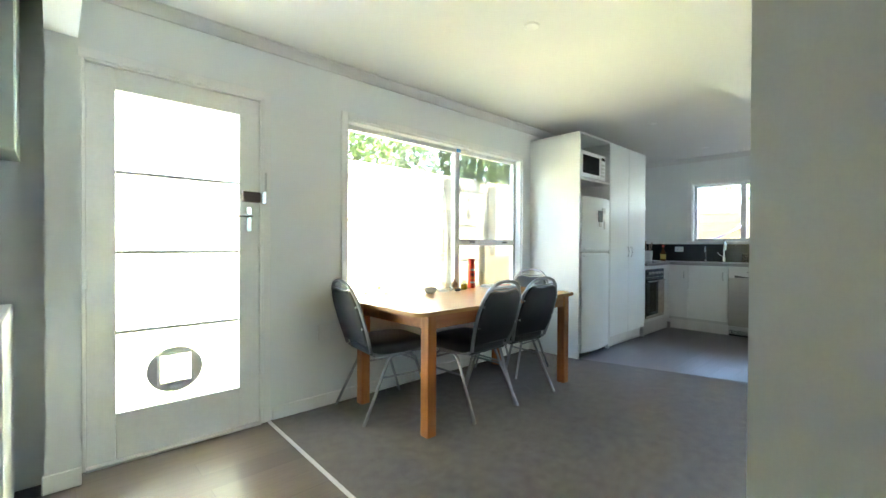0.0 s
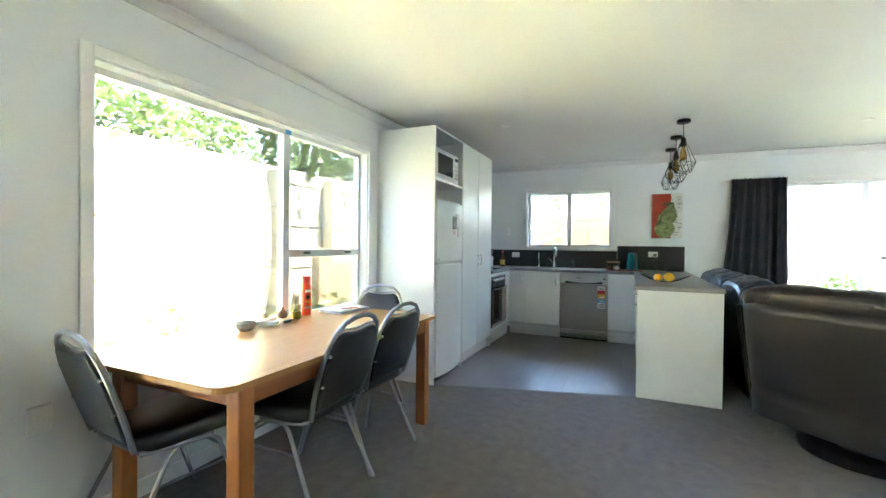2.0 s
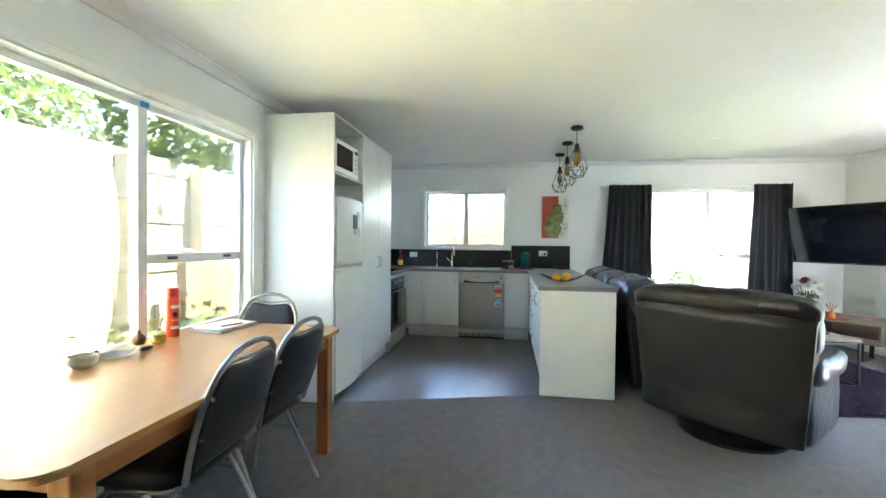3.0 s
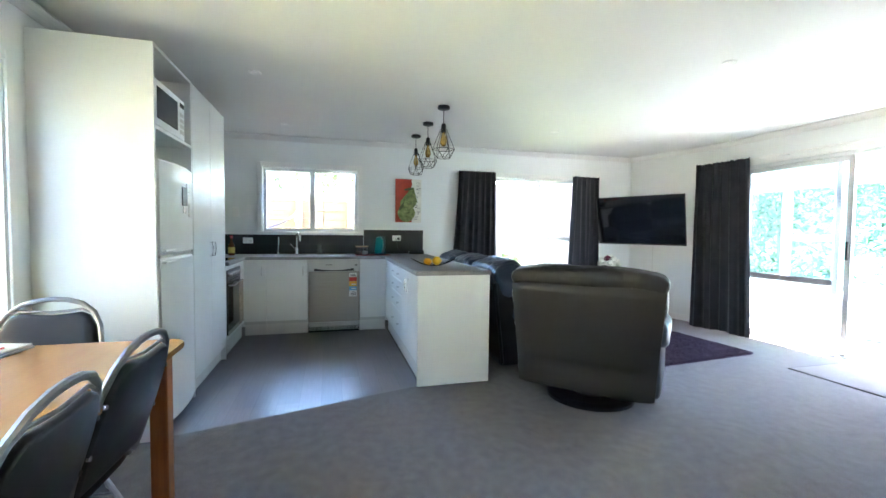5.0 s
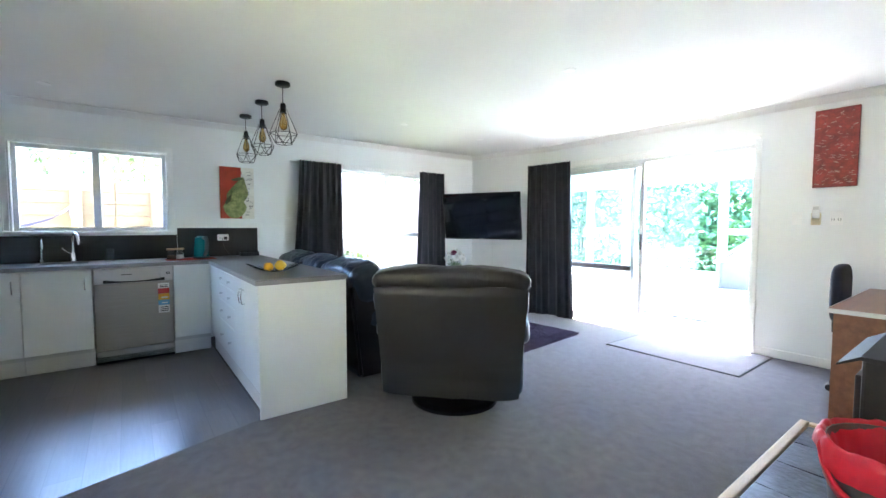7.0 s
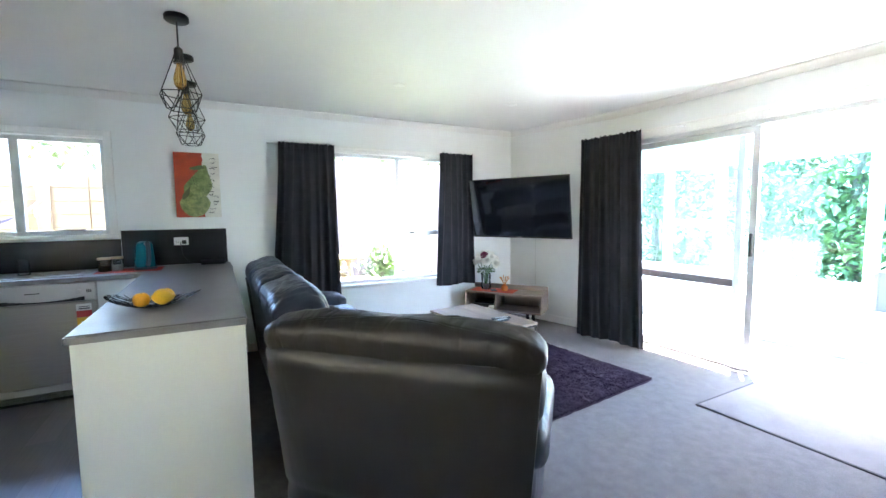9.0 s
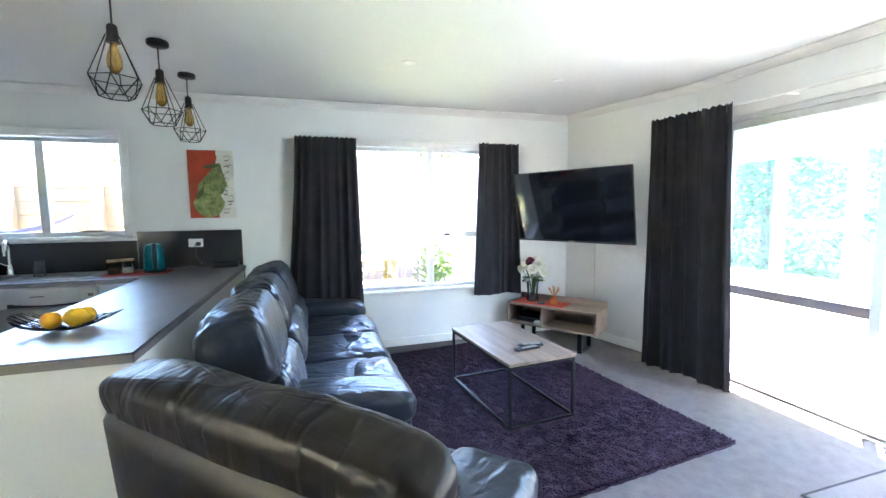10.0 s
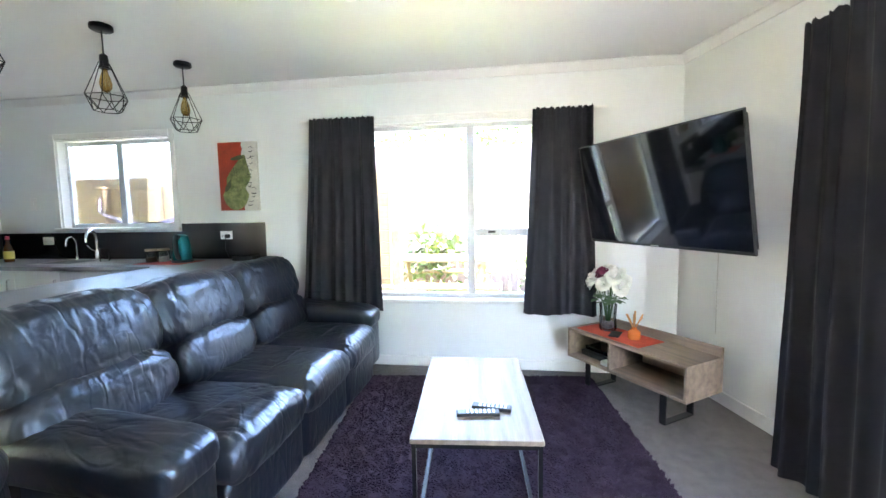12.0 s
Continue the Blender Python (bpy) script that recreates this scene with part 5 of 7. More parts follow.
def dining_chair(m):
    """A stacking banquet chair, facing local +y."""
    c = thing("dining_chair", (0, 0, 0), 0, "black vinyl stacking chair with a silver tube frame", "chair", "chairs round the dining table")
    by = lambda z: -0.185 - (z - 0.45) * 0.30
    side = [(0.185, 0.44), (0.200, 0.52), (0.210, 0.62), (0.208, 0.70), (0.195, 0.775), (0.165, 0.835), (0.115, 0.875), (0.055, 0.893), (0.0, 0.897)]
    arch = [(-x, by(z), z) for x, z in side] + [(x, by(z), z) for x, z in side[-2::-1]]
    part("back_frame", T(arch, 0.0115, 8), SILVER, c, "", True)
    # upholstered back with a rounded top, below the grab slot
    o = [(0.165, 0.475), (0.188, 0.54), (0.198, 0.62), (0.196, 0.70), (0.182, 0.77), (0.15, 0.822), (0.115, 0.838), (0.07, 0.832), (0.0, 0.826)]
    outline = [(x, z) for x, z in o] + [(-x, z) for x, z in o[-2::-1]]
    bm = bmesh.new()
    rings = []
    for d, s in ((-0.019, 0.93), (-0.014, 0.985), (0.0, 1.0), (0.012, 0.985), (0.02, 0.92), (0.026, 0.7)):
        rings.append([bm.verts.new((x * s, by(z) + d, 0.655 + (z - 0.655) * s)) for x, z in outline])
    for a, b in zip(rings, rings[1:]):
        bridge(bm, a, b)
    bm.faces.new(rings[0]), bm.faces.new(rings[-1])
    part("backrest", bm, VINYLSEAT, c, "", True, 60)
    slot = [(x, z + 0.012) for x, z in o[5:]] + [(-x, z + 0.012) for x, z in o[-2:4:-1]]
    part("slot_trim", T([(x, by(z), z) for x, z in slot], 0.006, 6), SILVER, c)
    for s in (-1, 1):
        for z in (0.60, 0.74):
            part("stud", T([(s * 0.188, by(z) - 0.02, z), (s * 0.188, by(z) - 0.012, z)], 0.008, 8), CHROME, c)
    part("seat", cushion((0, 0.035, 0.455), (0.44, 0.45, 0.105), 0.55, 0.45, 0.003, 3, 32, 12), VINYLSEAT, c, "", True, 80)
    part("seat_pan", B((-0.185, -0.16, 0.408), (0.185, 0.22, 0.4215), 0.004, 1), DARKPLASTIC, c)
    for s in (-1, 1):
        part("leg", T([(s * 0.185, 0.12, 0.408), (s * 0.19, -0.03, 0.402), (s * 0.195, -0.065, 0.375), (s * 0.226, -0.25, 0.0)], 0.0100, 8), SILVER, c, "", True)
        part("leg", T([(s * 0.19, -0.17, 0.43), (s * 0.19, -0.13, 0.418), (s * 0.20, 0.10, 0.402), (s * 0.205, 0.135, 0.375), (s * 0.226, 0.265, 0.0)], 0.0100, 8), SILVER, c, "", True)
        part("stretcher", T([(s * 0.206, -0.115, 0.275), (s * 0.206, 0.168, 0.275)], 0.007, 6), SILVER, c)
    part("stretcher", T([(-0.208, 0.145, 0.35), (0.208, 0.145, 0.35)], 0.007, 6), SILVER, c)
    c.matrix_basis = m
    return c


ch = dining_chair(pose(1.615, 2.535, 0, 0, 0, -97))
for m in (pose(2.10, 2.155, 0, 0, 0, 1), pose(2.565, 2.16, 0, 0, 0, -3), pose(3.06, 2.52, 0, 0, 0, 92)):
    copy_thing(ch, m)

TT = 0.7503
can = thing("spray_can", (2.665, 2.68, TT), 0, "orange-red insect spray can with small pale label marks", "spray can")
CANRED = material("orange_red_tin", (0.72, 0.060, 0.014), 0.34, 0, 0.05, 8)
part("body", L([(0.030, 0.001), (0.033, 0.006), (0.033, 0.205), (0.028, 0.214)]), CANRED, can, "", True)
part("cap", L([(0.0295, 0.2145), (0.0295, 0.256), (0.026, 0.262), (0, 0.263)]), material("red_cap", (0.66, 0.030, 0.014), 0.35), can, "", True)
for z0, z1, mt, a0, a1 in ((0.155, 0.172, STICKW, -150, -70), (0.110, 0.135, DARKPLASTIC, -140, -95), (0.088, 0.096, STICKY, -150, -80), (0.045, 0.060, STICKW, -155, -75)):
    bm = bmesh.new()
    arc_ = [(0.0335 * math.cos(radians(a0 + (a1 - a0) * k / 6)), 0.0335 * math.sin(radians(a0 + (a1 - a0) * k / 6))) for k in range(7)]
    lo_, hi_ = [bm.verts.new((x, y, z0)) for x, y in arc_], [bm.verts.new((x, y, z1)) for x, y in arc_]
    for k in range(6):
        bm.faces.new((lo_[k], lo_[k + 1], hi_[k + 1], hi_[k]))
    part("label_bar", bm, mt, can)
po = thing("pottery_bowl", (2.11, 2.60, TT), 0, "small grey pottery bowl", "bowl")
part("bowl", L([(0.03, 0.001), (0.05, 0.02), (0.052, 0.045), (0.046, 0.05), (0.044, 0.04), (0.02, 0.015)]), material("grey_glaze", (0.42, 0.39, 0.34), 0.5, 0, 0.25, 30), po, "", True)
di = thing("glass_dish", (2.27, 2.62, TT), 0, "low clear glass dish", "dish")
part("dish", L([(0.05, 0.001), (0.075, 0.012), (0.08, 0.03), (0.076, 0.03), (0.07, 0.012), (0.0, 0.008)]), PANE, di, "", True)
gd = thing("gourd_ornament", (2.38, 2.60, TT), 0, "small brown gourd ornament on a dark stone", "ornament")
part("stone", cushion((0.01, -0.025, 0.011), (0.07, 0.035, 0.020), 0.8, 0.8, 0.002, 5, 18, 10), DARKPLASTIC, gd, "", True)
part("gourd", L([(0.005, 0.026), (0.022, 0.03), (0.03, 0.05), (0.024, 0.068), (0.010, 0.08), (0.007, 0.095), (0, 0.10)], (-0.005, 0.0, 0)), material("brown_gourd", (0.20, 0.09, 0.03), 0.4, 0, 0.3, 25), gd, "", True)
dif = thing("reed_bottle", (2.52, 2.63, TT), 0, "small clear bottle of yellow oil with reeds", "bottle")
part("glass_wall", L([(0.026, 0.001), (0.032, 0.008), (0.028, 0.055), (0.011, 0.07), (0.011, 0.085)]), JARG, dif, "", True)
part("oil", L([(0.024, 0.004), (0.029, 0.01), (0.026, 0.045), (0, 0.046)]), material("yellow_oil", (0.90, 0.72, 0.12), 0.15), dif, "", True)
for k in range(4):
    a = k * 1.6
    part("reed", T([(0, 0, 0.03), (0.03 * math.cos(a), 0.03 * math.sin(a), 0.19)], 0.0015, 4), OAKGREY, dif)
mag = thing("magazine_stack", (2.93, 2.56, TT), -8, "stack of magazines and papers", "magazines")
for k, (w, d, r, c) in enumerate(((0.30, 0.22, 0, (0.6, 0.6, 0.6)), (0.29, 0.21, 6, (0.35, 0.38, 0.42)), (0.28, 0.21, -4, (0.7, 0.7, 0.68)))):
    bm = B((-w / 2, -d / 2, 0.0005 + k * 0.007), (w / 2, d / 2, 0.007 + k * 0.007), 0.001, 1)
    bmesh.ops.transform(bm, matrix=pose(0, 0, 0, 0, 0, r), verts=bm.verts)
    part("magazine", bm, material("paper_cover", c, 0.4, 0, 0.1, 15), mag)
part("red_pen", T([(-0.08, -0.05, 0.026), (0.05, -0.08, 0.026)], 0.004, 6), STICKR, mag)

# ---- living ----
rug = thing("rug", (5.375, -1.935, 0), 5.5, "deep plum shag rug", "rug")
bm = bmesh.new()
nx, ny, hx, hy = 110, 84, 1.155, 0.87
rnd = random.Random(3)
grid = []
for j in range(ny + 1):
    row = []
    for i in range(nx + 1):
        x, y = -hx + 2 * hx * i / nx, -hy + 2 * hy * j / ny
        edge_in = min(hx - abs(x), hy - abs(y))
        z = 0.003 + 0.019 * min(1, edge_in / 0.02) + 0.006 * noise.noise(Vector((x * 14, y * 30, 0))) + rnd.uniform(-0.003, 0.003)
        row.append(bm.verts.new((x + rnd.uniform(-0.004, 0.004), y + rnd.uniform(-0.004, 0.004), max(0.002, z))))
    grid.append(row)
for j in range(ny):
    for i in range(nx):
        bm.faces.new((grid[j][i], grid[j][i + 1], grid[j + 1][i + 1], grid[j + 1][i]))
part("rug_top", bm, RUG, rug, "", True, 180)
# tufts in rows across the rug
tv_, tf_ = [], []
rr_ = random.Random(12)
for i in range(150):
    for j in range(190):
        x = -hx + 0.012 + (2 * hx - 0.024) * (i + rr_.uniform(-0.3, 0.3)) / 149
        y = -hy + 0.010 + (2 * hy - 0.020) * (j + rr_.uniform(-0.5, 0.5)) / 189
        r, h, a = rr_.uniform(0.007, 0.010), rr_.uniform(0.025, 0.029), rr_.uniform(0, 2.1)
        lx, ly = rr_.uniform(-0.004, 0.004), rr_.uniform(-0.009, 0.009)
        b = len(tv_)
        for k in range(3):
            tv_.append((x + r * math.cos(a + 2.094 * k), y + r * math.sin(a + 2.094 * k), 0.012))
        for k in range(3):
            tv_.append((x + lx + 0.8 * r * math.cos(a + 2.094 * k), y + ly + 0.8 * r * math.sin(a + 2.094 * k), h - 0.002))
        tv_.append((x + lx * 1.3, y + ly * 1.3, h))
        for k in range(3):
            k2 = (k + 1) % 3
            tf_ += [(b + k, b + k2, b + 3 + k2, b + 3 + k), (b + 3 + k, b + 3 + k2, b + 6)]
tuft_mesh = bpy.data.meshes.new("shag")
tuft_mesh.from_pydata(tv_, [], tf_)
tuft_mesh.materials.append(RUG)
pile = new("shag", tuft_mesh)
pile.parent = rug
tagged(pile, "shaggy tufts in rows", "", "", "stuff")

mat_ = thing("door_mat", (3.275, -3.215, 0), 0, "grey carpet-offcut mat inside the sliding door", "mat")
part("mat_top", B((-0.60, -0.42, 0.001), (0.60, 0.42, 0.010), 0.003, 1), MATT, mat_)
for lo, hi in (((-0.612, 0.421, 0.001), (0.612, 0.434, 0.008)), ((-0.612, -0.434, 0.001), (0.612, -0.421, 0.008)), ((-0.612, -0.42, 0.001), (-0.601, 0.42, 0.008)), ((0.601, -0.42, 0.001), (0.612, 0.42, 0.008))):
    part("binding", B(lo, hi), MATEDGE, mat_)

ct = thing("coffee_table", (5.276, -1.90, 0), 4.9, "grey oak coffee table on a thin black steel frame", "coffee table")
part("tabletop", B((-0.445, -0.252, 0.432), (0.445, 0.252, 0.452), 0.002, 1), OAKGREY, ct)
q = 0.008
for sx in (-1, 1):
    for sy in (-1, 1):
        part("leg", B((sx * 0.432 - q, sy * 0.238 - q, 0.03), (sx * 0.432 + q, sy * 0.238 + q, 0.4315)), BLACKSTEEL, ct)
    part("cross_bar", B((sx * 0.432 - q, -0.2298, 0.415), (sx * 0.432 + q, 0.2298, 0.4312)), BLACKSTEEL, ct)
    part("foot_bar", B((sx * 0.432 - q, -0.2298, 0.03), (sx * 0.432 + q, 0.2298, 0.046)), BLACKSTEEL, ct)
for sy in (-1, 1):
    part("foot_bar", B((-0.4238, sy * 0.238 - q, 0.03), (0.4238, sy * 0.238 + q, 0.046)), BLACKSTEEL, ct)
    part("top_bar", B((-0.4238, sy * 0.238 - q, 0.415), (0.4238, sy * 0.238 + q, 0.4312)), BLACKSTEEL, ct)
for k, (x, y, r, w) in enumerate(((5.03, -1.93, 8, 0.18), (5.09, -1.985, -6, 0.17))):
    rc = thing("remote_control", (x, y, 0.4523), r, "black television remote on the coffee table", "remote control", "remotes on the table")
    part("case", B((-0.022, -w / 2, 0.0), (0.022, w / 2, 0.016), 0.005, 2), DARKPLASTIC, rc)
    for i in range(3):
        for j in range(7):
            part("button", B((-0.015 + i * 0.012, -w / 2 + 0.02 + j * 0.018, 0.0162), (-0.008 + i * 0.012, -w / 2 + 0.03 + j * 0.018, 0.0182)), DISHPANEL, rc)

# television on a corner bracket
tv = thing("television", (0, 0, 0), 0, "large black flat-screen television tilted on the corner wall", "television")
tv.matrix_basis = pose(6.035, -2.915, 1.412) @ pose(0, 0, 0, 0, 0, 206) @ pose(0, 0, 0, 10, 0, 0)
W_, H_ = 0.612, 0.345
part("back_shell", B((-W_ + 0.02, -0.012, -H_ + 0.02), (W_ - 0.02, 0.028, H_ - 0.02), 0.008, 2), DARKPLASTIC, tv)
part("screen", B((-W_ + 0.009, -0.0215, -H_ + 0.016), (W_ - 0.009, -0.0125, H_ - 0.009)), SCREEN, tv, "glossy black screen")
for lo, hi in (((-W_, -0.026, -H_), (-W_ + 0.0088, -0.0122, H_)), ((W_ - 0.0088, -0.026, -H_), (W_, -0.0122, H_)), ((-W_ + 0.0088, -0.026, H_ - 0.0088), (W_ - 0.0088, -0.0122, H_)), ((-W_ + 0.0088, -0.026, -H_), (W_ - 0.0088, -0.0122, -H_ + 0.0158))):
    part("bezel", B(lo, hi, 0.002, 1), DARKPLASTIC, tv)
part("badge", B((-0.03, -0.0275, -H_ + 0.004), (0.03, -0.0262, -H_ + 0.011)), DISHPANEL, tv)
part("wall_bracket", B((-0.12, 0.0285, -0.12), (0.12, 0.05, 0.12), 0.004, 1), BLACKSTEEL, tv)
part("bracket_arm", T([(0, 0.05, 0), (0.05, 0.30, -0.05), (0.0, 0.60, -0.11)], 0.02, 8), BLACKSTEEL, tv)
cb = thing("television_cable", (0, 0, 0), 0, "thin grey cable hanging from the television", "cable")
part("cord", T([(6.35, -3.442, 1.12), (6.352, -3.442, 0.8), (6.348, -3.442, 0.45)], 0.0025, 6), DISHPANEL, cb)

unit = thing("tv_unit", (6.262, -2.915, 0), 215, "low oak television bench on black steel feet", "tv bench")
UL, UD = 0.468, 0.17
part("top_board", B((-UL, -UD, 0.40), (UL, UD, 0.418), 0.001, 1), OAKGREY, unit)
part("bottom_board", B((-UL, -UD, 0.20), (UL, UD, 0.217), 0.001, 1), OAKGREY, unit)
for x in (-UL, -0.09, UL - 0.017):
    part("divider", B((x, -UD, 0.2175), (x + 0.017, UD, 0.3995), 0.001, 1), OAKGREY, unit)
part("back_panel", B((-UL + 0.018, UD - 0.012, 0.2175), (UL - 0.018, UD - 0.001, 0.3995)), OAKGREY, unit)
part("upstand", B((-UL, UD - 0.022, 0.4185), (UL, UD, 0.475), 0.002, 1), OAKGREY, unit)
for x in (-0.30, 0.30):
    f = bmesh.new()
    box(f, (x - 0.02, -0.136, 0.0), (x + 0.02, -0.126, 0.1995))
    box(f, (x - 0.02, 0.126, 0.0), (x + 0.02, 0.136, 0.1995))
    box(f, (x - 0.02, -0.1258, 0.0), (x + 0.02, 0.1258, 0.01))
    part("leg_frame", f, BLACKSTEEL, unit)
UM = unit.matrix_basis.copy()


def on_unit(name, x, y, z, label, category, turn=0):
    t = thing(name, (0, 0, 0), 0, label, category)
    t.matrix_basis = UM @ pose(x, y, z, 0, 0, turn)
    return t


REDCLOTH = material("orange_red_runner", (0.60, 0.09, 0.05), 0.8, 0, 0.12, 15)
rn = on_unit("table_runner", -0.15, -0.01, 0.4185, "orange-red cloth runner on the television bench", "cloth")
part("cloth", B((-0.27, -0.12, 0.0002), (0.27, 0.13, 0.003)), REDCLOTH, rn)
vase = on_unit("flower_vase", -0.27, 0.03, 0.4222, "clear glass vase of white and plum artificial flowers", "vase")
part("glass_wall", L([(0.055, 0.0), (0.062, 0.01), (0.056, 0.10), (0.062, 0.19), (0.0605, 0.19), (0.0545, 0.10), (0.0605, 0.012)]), PANE, vase, "", True)
part("pebbles", cushion((0, 0, 0.036), (0.09, 0.09, 0.06), 0.9, 0.9, 0.008, 8, 24, 14), material("dark_pebbles", (0.25, 0.20, 0.20), 0.4, 0, 0.5, 60), vase, "", True)
STEM = material("flower_stem", (0.05, 0.12, 0.03), 0.5, 0, 0.2, 20)
WHITEFL = material("white_petal", (0.82, 0.81, 0.74), 0.6, 0, 0.06, 20)
PLUMFL = material("plum_petal", (0.20, 0.02, 0.07), 0.6, 0, 0.25, 20)
rnd = random.Random(21)


def rose(c, r, seed):
    """A bloom of cupped petals in three whorls."""
    bm = bmesh.new()
    rr = random.Random(seed)
    for whorl, (n, rad, up, open_) in enumerate(((4, 0.32, 0.95, 0.05), (5, 0.58, 0.80, 0.3), (6, 0.85, 0.55, 0.6), (7, 1.05, 0.25, 1.0))):
        for k in range(n):
            a = 2 * math.pi * k / n + whorl * 0.5 + rr.uniform(-0.2, 0.2)
            u, v = Vector((math.cos(a), math.sin(a), 0)), Vector((-math.sin(a), math.cos(a), 0))
            g = []
            for j in range(4):
                t = j / 3
                o = rad * (0.25 + 0.75 * t ** 0.7) * r
                z = (up * t - open_ * 0.25 * t * t) * r
                w = rad * (0.35 + 0.5 * math.sin(math.pi * min(0.9, t + 0.15))) * r
                g.append([bm.verts.new(Vector(c) + u * (o - 0.18 * abs(s) * w) + v * (s * w) + Vector((0, 0, z - 0.1 * r))) for s in (-1, 0, 1)])
            for j in range(3):
                for i in range(2):
                    bm.faces.new((g[j][i], g[j][i + 1], g[j + 1][i + 1], g[j + 1][i]))
    return bm


for k in range(15):
    a = k * 2.39996
    up = 1 - 1.05 * (k + 0.5) / 15
    d = Vector((math.cos(a) * math.sqrt(1 - up * up), math.sin(a) * math.sqrt(1 - up * up), up))
    plum = d.y < -0.3 and abs(d.x) < 0.35
    c = Vector((0, 0, 0.325)) + Vector((d.x * 0.125, d.y * 0.125, d.z * 0.12)) * rnd.uniform(0.9, 1.08)
    x, y, z = c
    st = part("stem", T([(0.01 * math.cos(a), 0.01 * math.sin(a), 0.05), (0.3 * x, 0.3 * y, 0.19), (x, y, z)], 0.003, 5), STEM, vase)
    bloom = rose((0, 0, 0), rnd.uniform(0.052, 0.064), k)
    bmesh.ops.transform(bloom, matrix=Matrix.Translation(c) @ (d + Vector((0, 0, 0.35))).to_track_quat("Z", "Y").to_matrix().to_4x4(), verts=bloom.verts)
    part("flower", bloom, PLUMFL if plum else WHITEFL, st, "plum bloom" if plum else "white rose bloom", True, 60)
    for s in (-1, 1):
        bm = bmesh.new()
        p = Vector((0.6 * x, 0.6 * y, 0.24 + rnd.uniform(-0.03, 0.03)))
        d = Vector((math.cos(a + s), math.sin(a + s), -0.1)) * 0.075
        w = Vector((-d.y, d.x, 0)) * 0.4
        bm.faces.new([bm.verts.new(v) for v in (p, p + d * 0.5 + w, p + d - Vector((0, 0, 0.01)), p + d * 0.5 - w)])
        part("leaf", bm, STEM, st)
dfu = on_unit("reed_diffuser", -0.02, 0.0, 0.4222, "orange reed diffuser bottle with dried stems", "diffuser")
ORANGE = material("orange_glass", (0.75, 0.22, 0.06), 0.2, 0, 0.06, 10)
part("bottle", L([(0.036, 0.0), (0.04, 0.006), (0.04, 0.05), (0.03, 0.06), (0.018, 0.066), (0.018, 0.08)]), ORANGE, dfu, "", True)
for k in range(6):
    a = k * 1.05
    part("dried_stem", T([(0, 0, 0.06), (0.03 * math.cos(a), 0.03 * math.sin(a), 0.12), (0.06 * math.cos(a), 0.05 * math.sin(a), 0.16 + 0.01 * (k % 3))], 0.002, 5, False, 0.006), material("dried_stem", (0.55, 0.25, 0.07), 0.7), dfu)
ph_ = on_unit("phone", -0.15, -0.03, 0.4222, "dark phone lying on the cloth", "phone", 30)
part("case", B((-0.035, -0.07, 0.0), (0.035, 0.07, 0.008), 0.003, 2), DARKPLASTIC, ph_)
rt = on_unit("set_top_box", -0.26, 0.0, 0.2176, "black set-top box on the open shelf", "media box")
part("case", B((-0.14, -0.10, 0.004), (0.14, 0.12, 0.045), 0.005, 2), DARKPLASTIC, rt)
part("tray", B((-0.12, -0.08, 0.0455), (0.12, 0.10, 0.075), 0.005, 2), BLACKGLASS, rt)
sm = on_unit("power_adapter", -0.135, -0.12, 0.2176, "small white adapter on the shelf edge", "adapter")
part("case", B((-0.04, -0.03, 0.0), (0.04, 0.03, 0.035), 0.012, 3), TRIM, sm, "", True)


# ---- leather seats ----
def seat_column(root, x, w, bx, bw, seed, front=-0.50):
    """One reclining place: seat pad, foot flap, lumbar and head pads; the back pads may be wider than the seat."""
    tilt = pose(0, 0, 0, -16, 0, 0)
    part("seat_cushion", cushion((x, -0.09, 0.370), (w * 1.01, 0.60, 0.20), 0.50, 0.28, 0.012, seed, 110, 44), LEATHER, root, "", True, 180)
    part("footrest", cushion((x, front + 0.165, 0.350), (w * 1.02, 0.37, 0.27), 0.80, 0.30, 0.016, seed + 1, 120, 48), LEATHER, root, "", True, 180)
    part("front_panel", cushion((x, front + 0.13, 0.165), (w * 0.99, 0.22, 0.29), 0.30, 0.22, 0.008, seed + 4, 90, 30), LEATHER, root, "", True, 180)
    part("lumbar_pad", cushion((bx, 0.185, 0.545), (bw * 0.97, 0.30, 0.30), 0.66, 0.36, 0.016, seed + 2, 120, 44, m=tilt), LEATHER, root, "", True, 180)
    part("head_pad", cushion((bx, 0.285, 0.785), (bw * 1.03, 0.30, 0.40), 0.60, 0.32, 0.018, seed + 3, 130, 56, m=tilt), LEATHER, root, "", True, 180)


def wing(x0, x1):
    """The padded outer end of the back."""
    bm = bmesh.new()
    prof = [(0.04, 0.05), (0.37, 0.05), (0.455, 0.80), (0.33, 0.82), (0.15, 0.56), (0.05, 0.46)]
    ra = [bm.verts.new((x0, y, z)) for y, z in prof]
    rb = [bm.verts.new((x1, y, z)) for y, z in prof]
    bridge(bm, ra, rb)
    bm.faces.new(ra), bm.faces.new(rb)
    bmesh.ops.bevel(bm, geom=bm.edges, offset=0.02, segments=3, affect="EDGES")
    return bm


